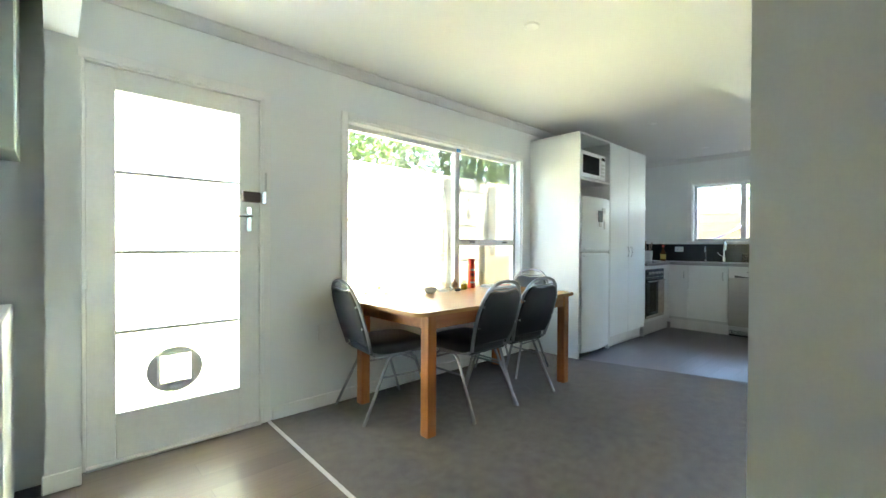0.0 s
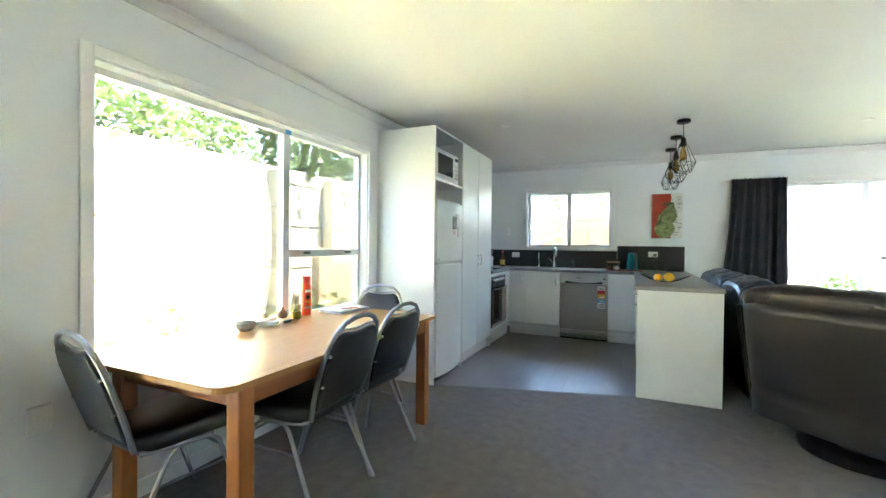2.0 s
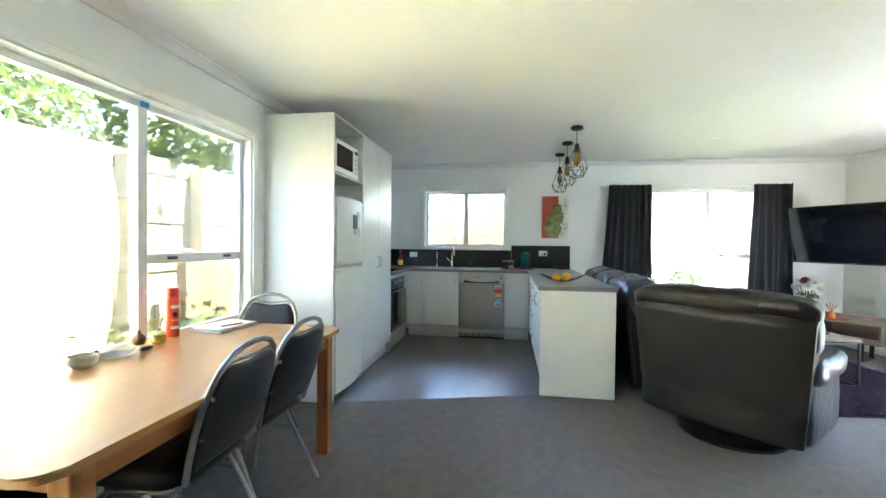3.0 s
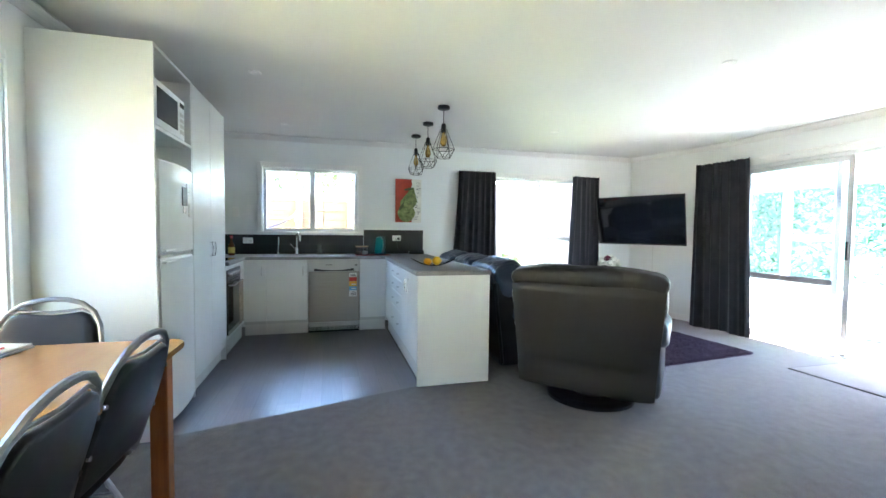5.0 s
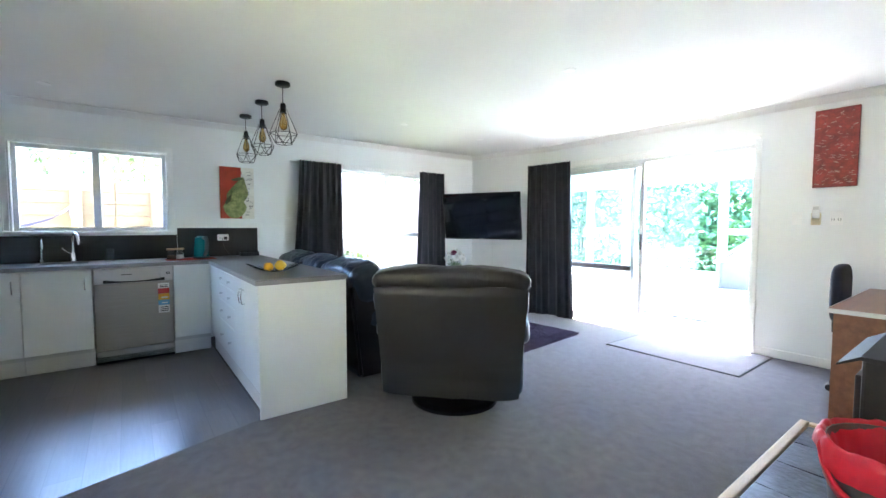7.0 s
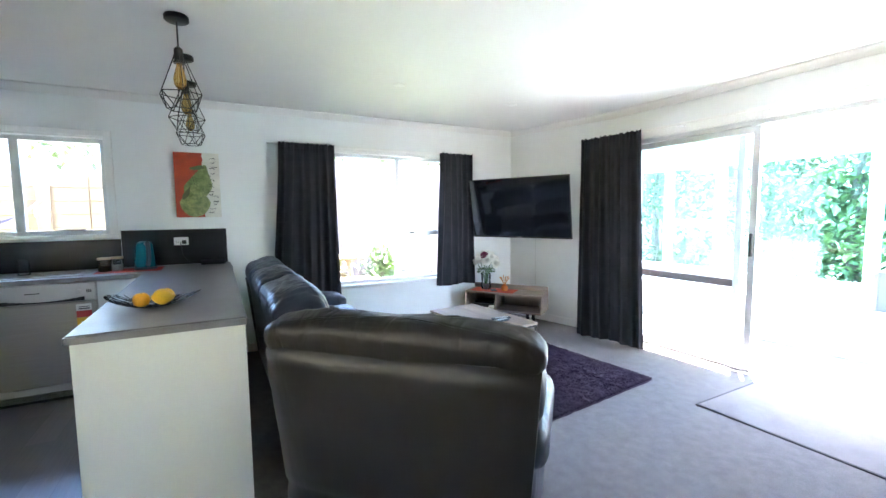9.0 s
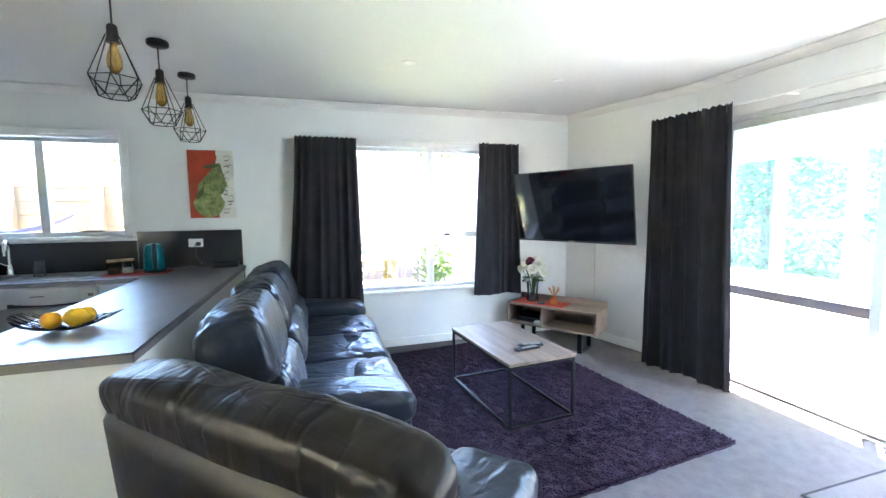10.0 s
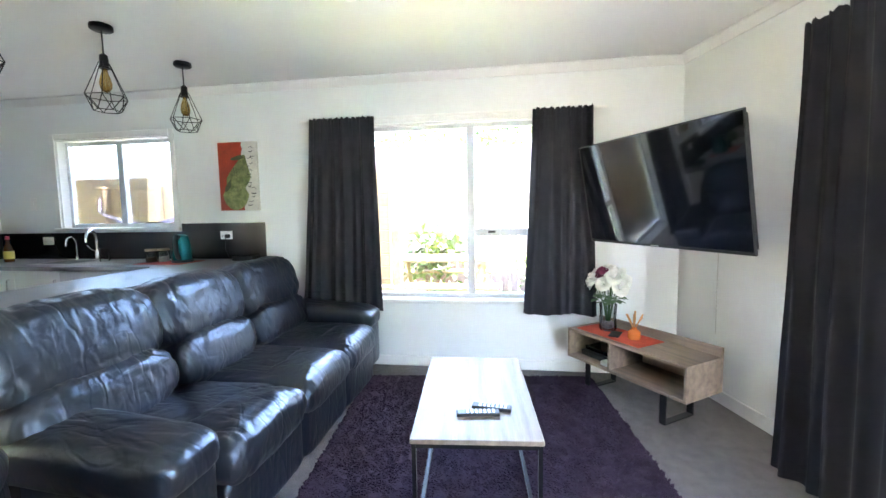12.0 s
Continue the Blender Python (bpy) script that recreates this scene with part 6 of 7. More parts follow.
sofa = thing("sofa", (5.575, -0.545, 0), 0, "black leather three-seat reclining sofa against the breakfast bar", "sofa")
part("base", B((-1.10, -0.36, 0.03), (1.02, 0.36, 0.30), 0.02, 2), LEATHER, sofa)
bb = flat([(-1.11, 0.27), (0.93, 0.27), (0.93, 0.36), (-1.11, 0.36)], 0.06, 0.76)
for v in bb.verts:
    v.co.y += 0.07 * (v.co.z - 0.06) / 0.78
bmesh.ops.bevel(bb, geom=bb.edges, offset=0.03, segments=3, affect="EDGES")
part("back_frame", bb, TAUT, sofa, "", True, 60)
for x0, x1 in ((-1.165, -1.085), (0.885, 0.965)):
    part("back_wing", wing(x0, x1), TAUT, sofa, "smooth black leather side", True, 60)
for k, (x, bx, bw) in enumerate(((-0.60, -0.815, 0.73), (-0.01, -0.135, 0.64), (0.56, 0.535, 0.71))):
    seat_column(sofa, x, 0.60, bx, bw, 10 + 5 * k)
for s in (-1, 1):
    ax = -1.03 if s < 0 else 0.955
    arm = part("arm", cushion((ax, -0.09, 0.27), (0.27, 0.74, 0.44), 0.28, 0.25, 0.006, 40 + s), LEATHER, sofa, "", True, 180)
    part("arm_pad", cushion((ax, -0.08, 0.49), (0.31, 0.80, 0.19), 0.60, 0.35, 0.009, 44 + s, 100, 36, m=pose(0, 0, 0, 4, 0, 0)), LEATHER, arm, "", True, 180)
    if s < 0:
        part("lever_cup", L([(0.0, 0.0), (0.045, 0.0), (0.05, 0.006), (0.05, 0.012)]), DARKPLASTIC, arm, "recline release cup").matrix_basis = pose(-1.170, -0.18, 0.33, 0, 90, 0)

recl = thing("recliner", (3.862, -0.703, 0), 45, "black leather swivel recliner seen from behind", "armchair")
part("swivel_base", L([(0.24, 0.0), (0.30, 0.0), (0.30, 0.02), (0.28, 0.032), (0.24, 0.032)], (0, 0.12, 0), 40), BLACKSTEEL, recl, "round black swivel ring", True)
part("pedestal", L([(0.10, 0.012), (0.12, 0.05), (0.10, 0.14)], (0, 0.12, 0)), BLACKSTEEL, recl)
part("base_spoke", B((-0.26, 0.09, 0.005), (0.26, 0.15, 0.03)), BLACKSTEEL, recl)
recl.scale = (1.05, 1.03, 1.045)
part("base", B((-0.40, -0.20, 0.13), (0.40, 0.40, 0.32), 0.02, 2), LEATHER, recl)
# outer back: a taut leather panel with a seam near its foot
bm = bmesh.new()
nu, nv = 28, 22
sheet = []
for j in range(nv + 1):
    z = 0.13 + 0.71 * j / nv
    row = []
    for i in range(nu + 1):
        u = -1 + 2 * i / nu
        x = u * (0.435 + 0.055 * (z - 0.13) / 0.73)
        y = 0.44 + 0.055 * (z - 0.13) / 0.75 - 0.05 * u ** 8 - 0.025 * max(0.0, (z - 0.81) / 0.03) ** 2 + 0.006 * noise.noise(Vector((x * 5, z * 7, 3)))
        y -= 0.012 * math.exp(-((z - 0.29) / 0.012) ** 2) - 0.012 * max(0.0, (0.29 - z) / 0.16)
        row.append(Vector((x, y, z)))
    sheet.append(row)
va = [[bm.verts.new(p) for p in r] for r in sheet]
vb = [[bm.verts.new(p + Vector((0, -0.10, 0))) for p in r] for r in sheet]
for j in range(nv):
    for i in range(nu):
        bm.faces.new((va[j][i], va[j][i + 1], va[j + 1][i + 1], va[j + 1][i]))
        bm.faces.new((vb[j][i], vb[j][i + 1], vb[j + 1][i + 1], vb[j + 1][i]))
for i in range(nu):
    bm.faces.new((va[0][i], va[0][i + 1], vb[0][i + 1], vb[0][i]))
    bm.faces.new((va[nv][i], va[nv][i + 1], vb[nv][i + 1], vb[nv][i]))
for j in range(nv):
    bm.faces.new((va[j][0], va[j + 1][0], vb[j + 1][0], vb[j][0]))
    bm.faces.new((va[j][nu], va[j + 1][nu], vb[j + 1][nu], vb[j][nu]))
part("back_panel", bm, TAUT, recl, "", True, 50)
rt_ = pose(0, 0, 0, -10, 0, 0)
part("head_roll", cushion((0, 0.385, 0.865), (1.0, 0.17, 0.19), 0.70, 0.36, 0.010, 61, 120, 40, m=rt_), SOFT, recl, "", True, 180)
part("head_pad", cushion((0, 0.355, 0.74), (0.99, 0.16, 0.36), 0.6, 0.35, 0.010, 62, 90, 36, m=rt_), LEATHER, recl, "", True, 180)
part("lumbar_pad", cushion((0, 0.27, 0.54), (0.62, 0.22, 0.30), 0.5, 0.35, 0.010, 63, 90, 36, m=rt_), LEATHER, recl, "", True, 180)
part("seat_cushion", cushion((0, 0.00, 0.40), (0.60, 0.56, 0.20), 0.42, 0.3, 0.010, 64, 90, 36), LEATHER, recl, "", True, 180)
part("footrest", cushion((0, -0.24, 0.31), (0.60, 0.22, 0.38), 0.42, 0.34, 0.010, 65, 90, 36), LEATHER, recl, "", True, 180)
for s in (-1, 1):
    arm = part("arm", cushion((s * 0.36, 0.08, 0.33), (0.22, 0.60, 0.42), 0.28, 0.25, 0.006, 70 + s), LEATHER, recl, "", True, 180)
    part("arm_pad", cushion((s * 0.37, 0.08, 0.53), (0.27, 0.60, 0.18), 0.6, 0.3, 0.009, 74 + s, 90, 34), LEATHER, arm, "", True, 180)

# ---- fireplace corner ----
HX0, HX1, HY0, HY1 = 0.88, 2.065, -2.06, -0.15
hearth = thing("hearth", (0, 0, 0), 0, "slate tiled hearth with a raw pine edge", "hearth")
part("bed", B((HX0, HY0, 0.001), (HX1, HY1, 0.024)), GROUT, hearth)
part("edge_strip", B((HX1 + 0.001, HY0 - 0.05, 0.001), (HX1 + 0.05, HY1 + 0.05, 0.046), 0.008, 2), RAWPINE, hearth, "raw pine edging")
part("edge_strip", B((HX0, HY0 - 0.05, 0.001), (HX1 - 0.001, HY0 - 0.001, 0.046), 0.008, 2), RAWPINE, hearth, "raw pine edging")
part("edge_strip", B((HX0, HY1 + 0.001, 0.001), (HX1 - 0.001, HY1 + 0.05, 0.046), 0.008, 2), RAWPINE, hearth, "raw pine edging")
rnd = random.Random(2)
for j in range(6):
    for i in range(3):
        x0, x1 = HX0 + i * 0.395, HX0 + (i + 1) * 0.395
        y0, y1 = HY0 + j * 0.318, HY0 + (j + 1) * 0.318
        bm = bmesh.new()
        n = 5
        g = [[bm.verts.new((x0 + 0.005 + (x1 - x0 - 0.010) * a / n, y0 + 0.005 + (y1 - y0 - 0.010) * b / n,
                            0.033 + 0.004 * noise.noise(Vector(((x0 + a * 0.08) * 5, (y0 + b * 0.06) * 5, i + 3 * j))))) for a in range(n + 1)] for b in range(n + 1)]
        for b in range(n):
            for a in range(n):
                bm.faces.new((g[b][a], g[b][a + 1], g[b + 1][a + 1], g[b + 1][a]))
        rim = [e for e in bm.edges if e.is_boundary]
        r = bmesh.ops.extrude_edge_only(bm, edges=rim)
        for v in [v for v in r["geom"] if isinstance(v, bmesh.types.BMVert)]:
            v.co.z = 0.0245
        part("slate_tile", bm, SLATE, hearth)

stove = thing("wood_burner", (1.35, -1.36, 0.036), 0, "black freestanding wood burner with a copper-tinted flue", "stove")
part("firebox", B((-0.36, -0.30, 0.10), (0.36, 0.30, 0.70), 0.012, 2), IRON, stove)
tp = flat([(-0.38, -0.33), (0.36, -0.33), (0.36, 0.33), (-0.38, 0.33)], 0.7005, 0.715)
part("top_plate", tp, IRON, stove)
lp = bmesh.new()
for a, b in (((0.36, 0.7005), (0.43, 0.665)),):
    vs = [lp.verts.new(p) for p in ((a[0], -0.33, a[1]), (b[0], -0.33, b[1]), (b[0], 0.33, b[1]), (a[0], 0.33, a[1]),
                                    (a[0], -0.33, a[1] + 0.0145), (b[0], -0.33, b[1] + 0.008), (b[0], 0.33, b[1] + 0.008), (a[0], 0.33, a[1] + 0.0145))]
    for f in ((0, 1, 2, 3), (4, 5, 6, 7), (0, 1, 5, 4), (1, 2, 6, 5), (2, 3, 7, 6), (3, 0, 4, 7)):
        lp.faces.new([vs[k] for k in f])
part("front_lip", lp, IRON, stove)
sd_ = part("fire_door", B((0.3605, -0.25, 0.20), (0.385, 0.25, 0.62), 0.006, 2), IRON, stove)
part("door_window", B((0.3855, -0.19, 0.29), (0.389, 0.19, 0.57)), BLACKGLASS, sd_)
part("door_handle", T([(0.385, 0.265, 0.42), (0.43, 0.265, 0.42), (0.435, 0.268, 0.36)], 0.010, 8), IRON, sd_)
part("ash_lip", B((0.3605, -0.26, 0.12), (0.44, 0.26, 0.14), 0.003, 1), IRON, stove)
for sx in (-1, 1):
    for sy in (-1, 1):
        part("leg", B((sx * 0.30 - 0.035, sy * 0.25 - 0.03, 0), (sx * 0.30 + 0.035, sy * 0.25 + 0.03, 0.0995), 0.004, 1), IRON, stove)
part("flue_collar", L([(0.105, 0.7155), (0.105, 0.75), (0.088, 0.765)], (0.17, 0.02, 0), 32), IRON, stove, "", True)
part("flue_pipe", L([(0.085, 0.766), (0.085, 1.4), (0.087, 1.405), (0.085, 1.41), (0.085, CEILING - 0.038)], (0.17, 0.02, 0), 32), FLUE, stove, "heat-tinted steel flue", True)

bin_ = thing("rubbish_bin", (1.54, -0.70, 0.036), 8, "grey plastic bin with a red liner bag folded over the rim", "bin")
BINP = material("grey_green_plastic", (0.075, 0.085, 0.08), 0.5, 0, 0.1, 12, 0.1)
part("tub", L([(0.155, 0.0), (0.165, 0.01), (0.205, 0.50), (0.21, 0.51), (0.198, 0.51), (0.155, 0.02), (0, 0.018)], (0, 0, 0), 40), BINP, bin_, "", True)
RED_BAG = material("red_plastic_film", (0.48, 0.012, 0.028), 0.36, 0, 0.12, 10, 0.1, 0.35, 25)
bag = bmesh.new()
n = 108
rows = []
for rr, z, dr in ((0.14, 0.30, 0.5), (0.165, 0.40, 0.8), (0.185, 0.47, 0.8), (0.203, 0.515, 0.4), (0.214, 0.526, 0.4), (0.223, 0.517, 0.6), (0.227, 0.507, 1.0), (0.2295, 0.495, 1.2), (0.231, 0.482, 1.4)):
    row = []
    for k in range(n):
        a = 2 * math.pi * k / n
        w = 0.008 * dr * noise.noise(Vector((math.cos(a) * 4, math.sin(a) * 4, z * 7))) + 0.007 * dr * (0.5 - abs(noise.noise(Vector((math.cos(a) * 11, math.sin(a) * 11, z * 16)))))
        sag = (0.52 - z) * 1.6 * max(0, math.sin(a + 0.5)) ** 5 if rr > 0.2265 else 0
        row.append(bag.verts.new(((rr + w) * math.cos(a), (rr + w) * math.sin(a), z - sag + 0.012 * noise.noise(Vector((math.cos(a) * 6, math.sin(a) * 6, 2 + rr * 9))))))
    rows.append(row)
for a, b in zip(rows, rows[1:]):
    bridge(bag, a, b)
liner = part("liner_bag", bag, RED_BAG, bin_, "shiny red bag", True, 180)
loop_ = bmesh.new()
rows = []
for k in range(33):
    u = k / 32
    a = 0.45 + 1.5 * u
    drop = 0.125 * math.sin(math.pi * u) ** 0.7
    wide = 0.030 + 0.022 * abs(2 * u - 1)
    r_ = 0.2345 + 0.004 * noise.noise(Vector((u * 9, 1, 2)))
    rows.append([loop_.verts.new(((r_ + o) * math.cos(a), (r_ + o) * math.sin(a), 0.490 - drop + h * wide)) for o, h in ((0, 0.5), (0.006, 0.1), (0.002, -0.5), (-0.002, 0.0))])
for a, b in zip(rows, rows[1:]):
    bridge(loop_, a, b)
part("bag_handle", loop_, RED_BAG, liner, "drooping handle loop of the bag", True, 180)

desk = thing("desk", (1.47, -2.98, 0), 0, "brown wood-grain desk with a pale edge", "desk")
DESKW = wood("red_brown_veneer", (0.30, 0.13, 0.065), (0.20, 0.08, 0.04), 0.37, 1, 3.0)
part("desktop", B((-0.57, -0.70, 0.722), (0.57, 0.72, 0.750), 0.001, 1), DESKW, desk)
part("edge_band", B((-0.57, 0.7205, 0.722), (0.57, 0.7225, 0.7505)), TRIM, desk, "pale edge banding")
part("edge_band", B((0.5705, -0.70, 0.722), (0.5725, 0.72, 0.7505)), TRIM, desk, "pale edge banding")
part("end_board", B((-0.55, 0.64, 0.0), (0.55, 0.66, 0.7215)), DESKW, desk)
part("end_board", B((-0.55, -0.66, 0.0), (0.55, -0.64, 0.7215)), DESKW, desk)
part("back_board", B((-0.57, -0.66, 0.30), (-0.551, 0.66, 0.7215)), DESKW, desk)
oc = thing("office_chair", (1.90, -3.10, 0), 90, "dark blue office chair at the desk", "chair")
FABRIC = material("navy_fabric", (0.02, 0.022, 0.035), 0.8, 0, 0.2, 10, 0.3, 0.4, 300)
part("seat", cushion((0, 0, 0.46), (0.44, 0.44, 0.09), 0.5, 0.4, 0.003, 81, 24, 10), FABRIC, oc, "", True, 90)
part("backrest", cushion((0, -0.22, 0.76), (0.40, 0.09, 0.44), 0.5, 0.6, 0.003, 82, 28, 14), FABRIC, oc, "", True, 90)
part("back_bar", T([(0, -0.10, 0.42), (0, -0.25, 0.45), (0, -0.255, 0.72)], 0.015, 8), DARKPLASTIC, oc)
part("gas_column", L([(0.026, 0.07), (0.026, 0.25), (0.018, 0.26), (0.018, 0.42)]), BLACKSTEEL, oc)
for k in range(5):
    a = 2 * math.pi * k / 5
    arm = part("base_arm", T([(0, 0, 0.09), (0.26 * math.cos(a), 0.26 * math.sin(a), 0.065)], 0.018, 8), DARKPLASTIC, oc)
    part("castor", T([(0.26 * math.cos(a) - 0.012 * math.sin(a), 0.26 * math.sin(a) + 0.012 * math.cos(a), 0.025), (0.26 * math.cos(a) + 0.012 * math.sin(a), 0.26 * math.sin(a) - 0.012 * math.cos(a), 0.025)], 0.025, 12), DARKPLASTIC, arm)

# ---- laundry nook beyond the nib ----
wc = thing("wall_cabinet", (-0.54, NORTH - 0.002, 1.50), 0, "pale green wall cupboard in the laundry", "cabinet")
PALE = material("pale_green_paint", (0.50, 0.57, 0.53), 0.4, 0, 0.04, 4)
part("body", B((-0.36, -0.32, 0), (0.36, -0.0005, 0.75), 0.002, 1), PALE, wc)
for s in (-1, 1):
    part("door", B((min(0, s * 0.358) + 0.001, -0.339, 0.002), (max(0, s * 0.358) - 0.001, -0.3205, 0.748), 0.002, 1), PALE, wc)
wm = thing("washing_machine", (-0.50, 2.50, 0), 0, "white front-loading washing machine", "washing machine")
part("case", B((-0.30, -0.28, 0.01), (0.30, 0.28, 0.86), 0.008, 2), WHITEGOODS, wm)
part("control_panel", B((-0.298, -0.295, 0.74), (0.298, -0.2805, 0.855), 0.004, 2), WHITEGOODS, wm)
part("dial", T([(0.2, -0.295, 0.80), (0.2, -0.325, 0.80)], 0.03, 16), DISHPANEL, wm)
wd = part("door_ring", T([(0.17 * math.cos(k * math.pi / 12), -0.292, 0.42 + 0.17 * math.sin(k * math.pi / 12)) for k in range(24)], 0.025, 8, True), DISHPANEL, wm, "", True)
part("door_glass", T([(0, -0.2805, 0.42), (0, -0.30, 0.42)], 0.15, 24), BLACKGLASS, wd)

# ---- outside ----
structure("ground", B((-60, -60, -0.6), (60, 60, -0.30)), GROUND, "sunlit bare garden soil and lawn", "ground")


def leaf_mass(name, lo, hi, count, size, mat, seed, label, clump=0.35):
    """Foliage with gaps: many small bent leaves gathered in clumps."""
    rnd = random.Random(seed)
    verts, faces = [], []
    lo, hi = Vector(lo), Vector(hi)
    centres = [Vector([rnd.uniform(a, b) for a, b in zip(lo, hi)]) for _ in range(max(6, count // 45))]
    for _ in range(count):
        c = rnd.choice(centres)
        p = c + Vector((rnd.gauss(0, clump), rnd.gauss(0, clump), rnd.gauss(0, clump * 0.7)))
        d = Vector((rnd.gauss(0, 1), rnd.gauss(0, 1), rnd.gauss(-0.2, 0.6))).normalized()
        s = d.cross(Vector((rnd.gauss(0, 0.3), rnd.gauss(0, 0.3), 1))).normalized()
        n = s.cross(d)
        l = size * rnd.uniform(0.6, 1.5)
        w = l * 0.3
        b = len(verts)
        verts += [p, p + d * l * 0.5 + s * w + n * l * 0.08, p + d * l - n * l * 0.12, p + d * l * 0.5 - s * w + n * l * 0.08]
        faces += [(b, b + 1, b + 2), (b, b + 2, b + 3)]
    me = bpy.data.meshes.new(name)
    me.from_pydata(verts, [], faces)
    me.materials.append(mat)
    return tagged(new(name, me), label, "foliage", "", "stuff")


# Unseen slab added so that sunlight bounces yellow-green onto the ceiling.
structure("bounce_slab_north", B((-2.5, NORTH + T_W + 0.02, -0.299), (9.0, 4.85, -0.27)), material("green_bounce_slab", (0.56, 0.60, 0.27), 0.9, 0, 0.1, 3, 0.1, 0.3, 60), "added unseen slab bouncing yellow-green light indoors", "path")

# north: retaining wall of stacked sleepers between posts, planted on top
RY = 5.0
retaining = tagged(structure("wall_retaining", B((-3.0, RY + 0.12, -0.3), (9.0, RY + 0.9, 2.12)), GROUND, "timber retaining wall holding a planted bank", "retaining wall"))
leaf_mass("bank_foliage", (-1.5, RY + 0.45, 2.2), (8.5, RY + 1.6, 3.4), 13000, 0.13, LEAF, 5, "bushy green ferns and shrubs above the retaining wall", 0.28)
leaf_mass("garden_plants", (1.6, 3.5, -0.2), (5.5, 4.7, 0.45), 1500, 0.12, LEAF, 6, "low leafy plants at the foot of the wall", 0.16)

# east: board fence behind the kitchen
FX = 8.45
leaf_mass("fence_foliage", (10.9, -7.0, 2.4), (12.0, 3.0, 3.6), 9000, 0.13, LEAF, 7, "green shrubs above the paling fence", 0.3)

# south: sunroom with white framing and woods beyond
SUNFLOOR = material("sunroom_tile", (0.12, 0.124, 0.124), 0.5, 0, 0.06, 3, 0.05)
structure("floor_sunroom", B((0.4, -6.2, -0.08), (8.0, SOUTH - T_W - 0.001, -0.02)), SUNFLOOR, "pale sunroom floor", "floor")
structure("sunroom_seat", B((1.0, -5.95, -0.0195), (7.6, -4.96, 0.42), 0.01, 2), CREAM, "long white bench box under the sunroom windows", "bench")
SY = -6.05
sun_wall = structure("wall_sunroom", B((0.4, SY - 0.06, -0.08), (8.0, SY + 0.04, 0.50)), CREAM, "low white sunroom wall", "wall")
structure("trim_sunroom_header", B((0.4, SY - 0.06, 1.97), (8.0, SY + 0.04, 2.5)), CREAM, "white sunroom header board", "trim")
for x in (0.5, 2.3, 3.98, 5.55, 6.3, 7.9):
    part("post", B((x - 0.055, SY - 0.05, 0.50), (x + 0.055, SY + 0.035, 1.97), 0.004, 1), CREAM, sun_wall)
SUNPANE = glass_sheet("sunroom_pane", (0.66, 0.93, 0.90), 1.0)
for a, b in ((0.555, 2.245), (2.355, 3.925), (4.035, 5.495), (5.605, 6.245), (6.355, 7.845)):
    p = part("pane", B((a, SY - 0.008, 0.536), (b, SY - 0.004, 1.97)), SUNPANE, sun_wall, "greenish tinted glass")
    p.visible_shadow = False
for a, b in ((2.355, 3.925), (5.605, 6.245)):
    part("glazing_rail", B((a, SY - 0.045, 1.14), (b, SY + 0.03, 1.22), 0.004, 1), CREAM, sun_wall)
part("sill_board", B((0.4, SY - 0.07, 0.5005), (8.0, SY + 0.10, 0.535), 0.004, 1), CREAM, sun_wall)
leaf_mass("woodland", (-4.0, -13.0, -0.5), (14.0, -9.0, 4.6), 52000, 0.17, LEAF2, 8, "dense green trees behind the sunroom", 0.5)
# Added backdrop filling leaf gaps; woodland shade is put into its dark green.
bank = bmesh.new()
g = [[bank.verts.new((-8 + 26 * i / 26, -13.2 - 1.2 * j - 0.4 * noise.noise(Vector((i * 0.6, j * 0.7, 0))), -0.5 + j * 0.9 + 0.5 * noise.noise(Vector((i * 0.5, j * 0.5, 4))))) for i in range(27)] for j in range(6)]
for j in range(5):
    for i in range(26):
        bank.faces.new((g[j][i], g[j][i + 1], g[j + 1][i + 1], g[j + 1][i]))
structure("woods_backdrop", bank, material("shaded_bush", (0.018, 0.045, 0.022), 0.8, 0, 0.5, 2, 0.3), "added dark green backdrop filling gaps behind the trees", "hill", True)
for k, (x, y) in enumerate(((1.0, -10.6), (4.2, -11.0), (5.4, -10.2), (7.2, -11.2), (9.5, -10.4), (2.6, -12))):
    tree = thing("tree", (x, y, -0.3), 0, "slender dark trunk in the woodland", "tree", "woodland trunks")
    part("trunk", T([(0, 0, 0), (0.05, 0.02, 1.6), (-0.04, 0.05, 3.2), (0.08, 0, 5.2)], 0.11, 8, False, 0.04), BARK, tree, "", True)

# sleepers and posts of the retaining wall
slp = None
for k in range(13):
    z0 = -0.3 + k * 0.197
    for i in range(8):
        x0 = -0.86 + i * 1.12
        if slp is None:
            slp = part("sleeper", B((0, 0, 0), (1.11, 0.05, 0.196), 0.004, 1), SLEEPER, retaining)
            ob = slp
        else:
            ob = new("sleeper", slp.data)
            ob.parent = retaining
        ob.location = (x0, RY + 0.066 + 0.006 * ((k * 7 + i * 3) % 3 - 1), z0)
for i in range(9):
    part("post", B((-0.85 + i * 1.08, RY - 0.13, -0.3), (-0.73 + i * 1.08, RY + 0.055, 2.2), 0.01, 1), SLEEPER, retaining)

# low timber fence beside the retaining wall
lf = structure("fence_low", B((5.15, 4.70, -0.30), (5.29, 4.84, 1.16), 0.01, 1), FENCE, "pale sunlit timber fence by the retaining wall", "fence")
lb = None
for k in range(15):
    if lb is None:
        lb = part("paling", B((0, 0, 0), (0.142, 0.02, 1.24), 0.003, 1), FENCE, lf)
        ob = lb
    else:
        ob = new("paling", lb.data)
        ob.parent = lf
    ob.location = (5.30 + k * 0.15, 4.74, -0.28 + 0.012 * ((k * 5) % 3))

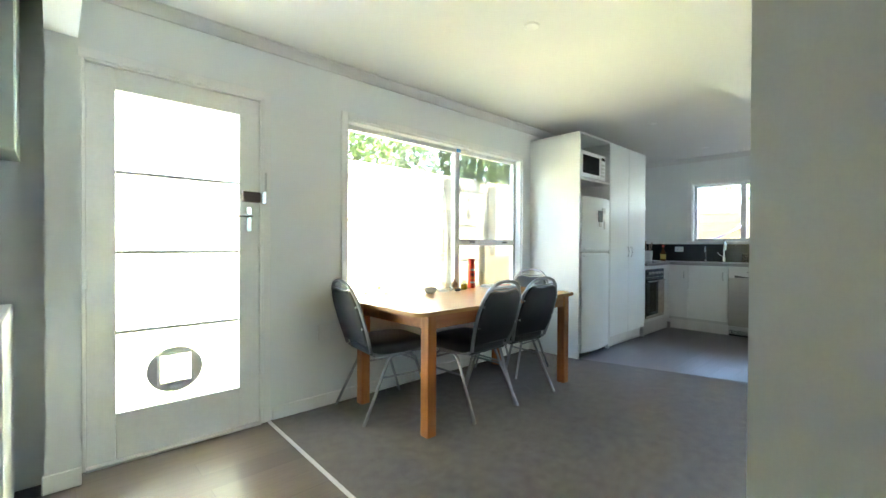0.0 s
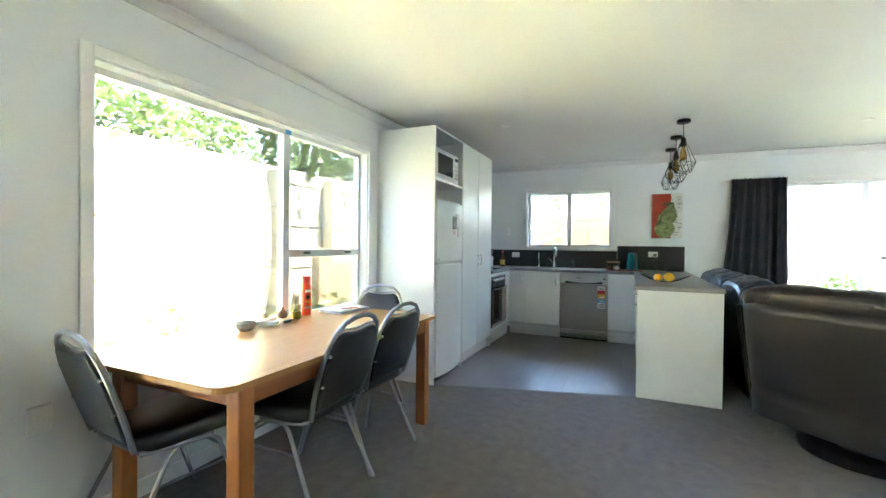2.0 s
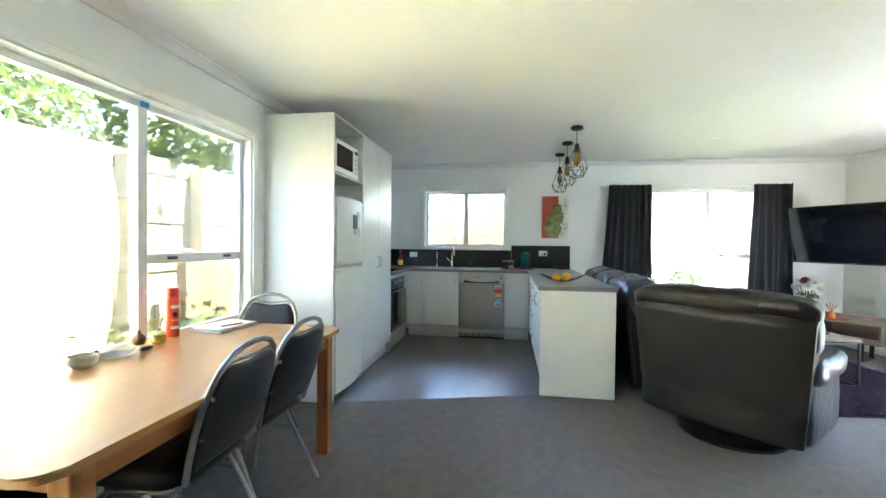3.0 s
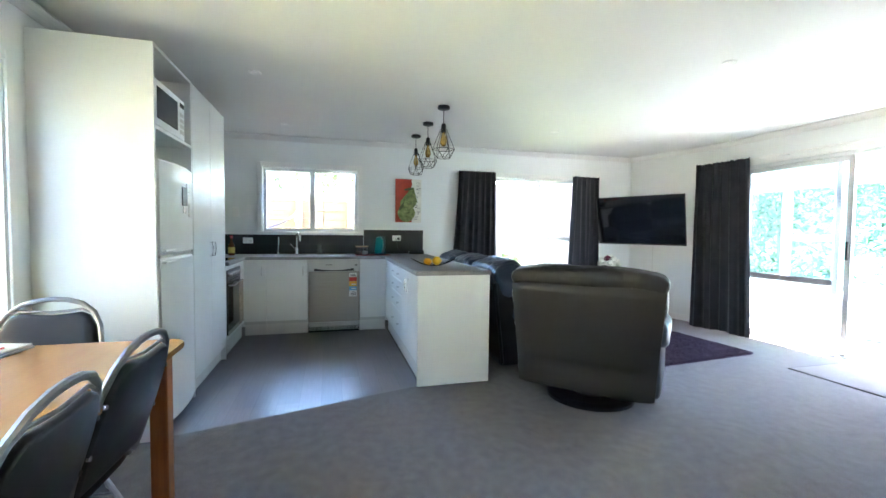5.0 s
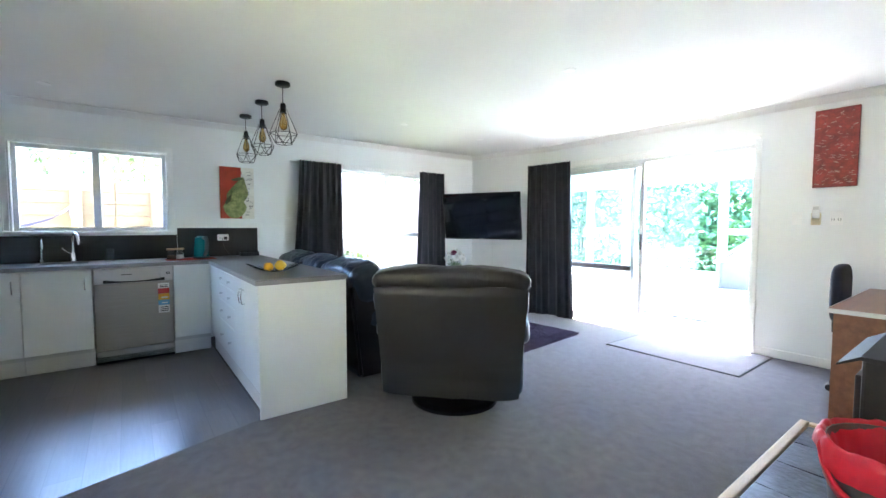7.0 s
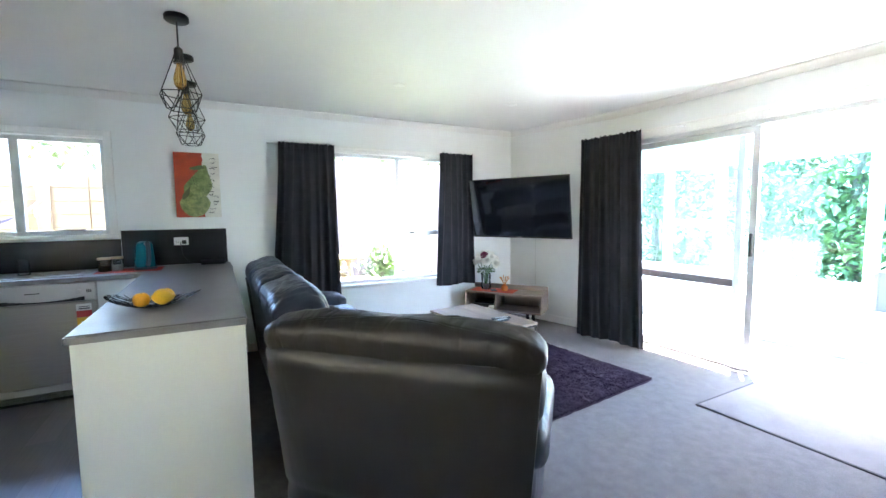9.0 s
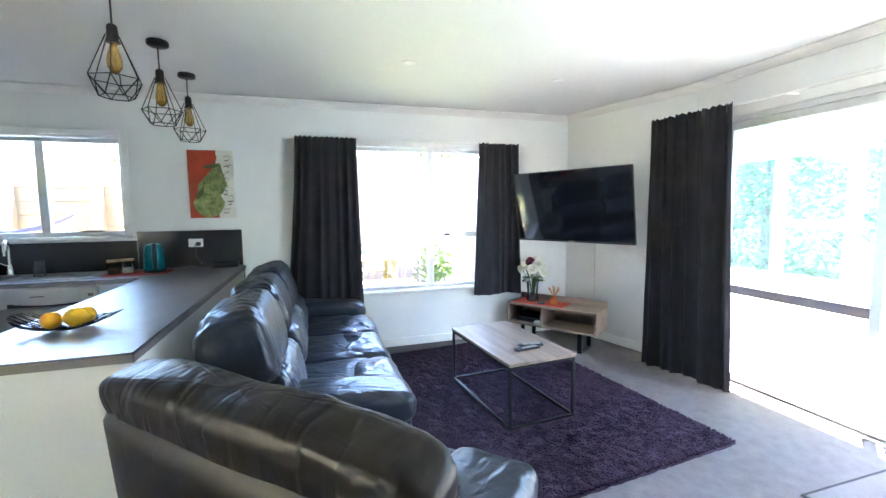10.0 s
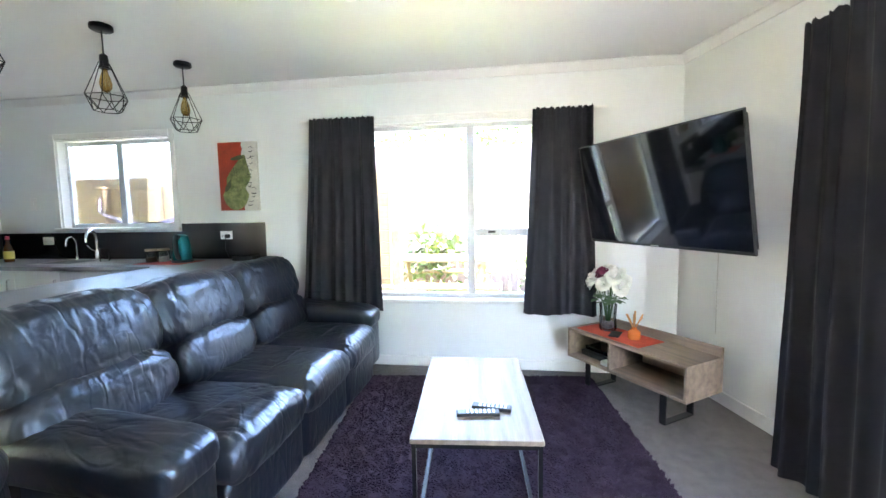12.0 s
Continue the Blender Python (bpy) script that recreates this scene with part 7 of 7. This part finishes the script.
# kitchen fence boards
kf = structure("fence_kitchen", B((FX + 0.03, -0.6, -0.3), (FX + 0.05, 5.5, 1.84)), FENCE, "treated pine board fence outside the kitchen window", "fence")
bd = None
for k in range(14):
    for i in range(3):
        if bd is None:
            bd = part("board", B((0, 0, 0), (0.022, 1.99, 0.146), 0.003, 1), FENCE, kf)
            ob = bd
        else:
            ob = new("board", bd.data)
            ob.parent = kf
        ob.location = (FX + 0.004 * ((k + i) % 2), -0.6 + i * 2.0, -0.28 + k * 0.152)
for y in (-0.7, 0.13, 0.96, 1.79, 2.62, 3.45):
    part("post", B((FX - 0.10, y - 0.055, -0.3), (FX - 0.002, y + 0.055, 1.72), 0.008, 1), FENCE, kf)
nb = structure("neighbour_house", B((12.2, 0.5, -0.3), (18, 9, 2.9)), NEIGHBOUR, "blue-grey weatherboard wall of the house next door", "house")
for k in range(8):
    part("weatherboard", B((12.17, 0.5, 1.28 + k * 0.2), (12.199, 9, 1.39 + k * 0.2), 0.004, 1), NEIGHBOUR, nb)

# paling fence behind the living window
PALING = wood("red_stained_paling", (0.20, 0.132, 0.115), (0.155, 0.100, 0.087), 0.8, 2, 3.0, per_piece=0.08)
pf = structure("fence_paling", B((10.56, -9.0, 0.1), (10.60, 0.4, 0.2)), FENCE, "weathered red paling fence behind the lawn", "fence")
part("rail", B((10.56, -9.0, 1.5), (10.60, 0.4, 1.6)), FENCE, pf)
pl = None
for k in range(62):
    if pl is None:
        pl = part("paling", B((0, 0, 0), (0.02, 0.142, 2.66), 0.003, 1), PALING, pf)
        ob = pl
    else:
        ob = new("paling", pl.data)
        ob.parent = pf
    ob.location = (10.535, -9.0 + k * 0.15, -0.28 + 0.02 * ((k * 5) % 3))
structure("lawn", B((7.2, -12, -0.31), (10.5, -0.7, -0.06)), GRASS, "sunlit lawn outside the living window", "lawn")

pt = thing("picnic_table", (9.1, -1.15, -0.06), 90, "pale timber picnic table with attached benches", "picnic table")
for k in range(5):
    part("top_board", B((-0.8, -0.36 + k * 0.145, 0.70), (0.8, -0.36 + k * 0.145 + 0.138, 0.735), 0.004, 1), FENCE, pt)
for s in (-1, 1):
    for k in range(2):
        part("bench_board", B((-0.8, s * 0.68 - 0.14 + k * 0.145, 0.42), (0.8, s * 0.68 - 0.14 + k * 0.145 + 0.138, 0.455), 0.004, 1), FENCE, pt)
    part("bench_bearer", B((s * 0.6 - 0.02, -0.85, 0.36), (s * 0.6 + 0.02, 0.85, 0.4195)), FENCE, pt)
    part("top_bearer", B((s * 0.6 - 0.02, -0.36, 0.64), (s * 0.6 + 0.02, 0.36, 0.6995)), FENCE, pt)
    for t in (-1, 1):
        part("leg", T([(s * 0.565, t * 0.28, 0.66), (s * 0.565, t * 0.62, 0.0)], 0.04, 4), FENCE, pt)
shr = thing("shrub", (9.8, -2.62, -0.06), 0, "small round leafy shrub on the lawn", "shrub")
part("stem", T([(0, 0, 0), (0.02, 0, 0.4)], 0.03, 6), BARK, shr)
lm = leaf_mass("crown", (-0.22, -0.22, 0.3), (0.22, 0.22, 0.7), 520, 0.10, LEAF, 31, "", 0.14)
del lm["kind"], lm["category"]
lm.parent = shr
copy_thing(shr, pose(9.95, -0.80, -0.06, 0, 0, 70) @ Matrix.Scale(1.35, 4))

# hutch on the sunroom bench
ht = thing("pet_hutch", (3.42, -5.45, 0.42), 8, "small grey-blue timber hutch with a white pitched roof", "hutch")
HB = material("hutch_grey_blue", (0.06, 0.075, 0.105), 0.6, 0, 0.1, 8, 0.1)
part("body", B((-0.30, -0.24, 0.0005), (0.30, 0.24, 0.36), 0.004, 1), HB, ht)
rf = bmesh.new()
prof = [(-0.37, 0.34), (0.0, 0.62), (0.37, 0.34), (0.37, 0.37), (0.0, 0.655), (-0.37, 0.37)]
ra = [rf.verts.new((x, -0.31, z)) for x, z in prof]
rb = [rf.verts.new((x, 0.31, z)) for x, z in prof]
bridge(rf, ra, rb)
rf.faces.new(ra), rf.faces.new(rb)
part("roof", rf, CREAM, ht, "white pitched roof")
for y in (-0.235, 0.235):
    gb = bmesh.new()
    gb.faces.new([gb.verts.new(p) for p in ((-0.30, y, 0.3605), (0.30, y, 0.3605), (0.0, y, 0.60))])
    part("gable", gb, CREAM, ht)
for x in (-0.31, 0.29):
    part("corner_post", B((x, 0.235, 0.0005), (x + 0.03, 0.262, 0.35)), HB, ht)

# hammock slung between the fence posts
hm = thing("hammock", (0, 0, 0), 0, "dark blue hammock slung along the fence", "hammock")
HBM = material("navy_canvas", (0.03, 0.035, 0.09), 0.8, 0, 0.2, 8, 0.2)
bm = bmesh.new()
rows = []
for i in range(25):
    u = i / 24
    y, z = 1.92 + 1.40 * u, 1.40 - 0.22 * math.sin(math.pi * u) ** 0.75
    w = 0.012 + 0.11 * math.sin(math.pi * u)
    rows.append([bm.verts.new((8.20 + w * a, y, z + 0.05 * a * a * math.sin(math.pi * u) + 0.006 * math.sin(9 * u + 5 * a))) for a in (-1, -0.5, 0, 0.5, 1)])
for a, b in zip(rows, rows[1:]):
    for k in range(4):
        bm.faces.new((a[k], a[k + 1], b[k + 1], b[k]))
bmesh.ops.solidify(bm, geom=bm.faces, thickness=0.006)
part("cloth", bm, HBM, hm, "", True, 60)
ROPE = material("lilac_rope", (0.30, 0.24, 0.52), 0.8, 0, 0.1, 20)
part("rope", T([(8.20, 1.93, 1.398), (8.28, 1.85, 1.47), (FX - 0.098, 1.79, 1.56)], 0.009, 6), ROPE, hm, "lilac rope")
part("rope", T([(8.20, 3.31, 1.398), (8.28, 3.39, 1.47), (FX - 0.098, 3.45, 1.56)], 0.009, 6), ROPE, hm, "lilac rope")
part("rope_tail", T([(8.30, 1.835, 1.50), (8.30, 1.833, 1.44), (8.295, 1.83, 1.37)], 0.007, 6), ROPE, hm, "lilac rope end hanging down")
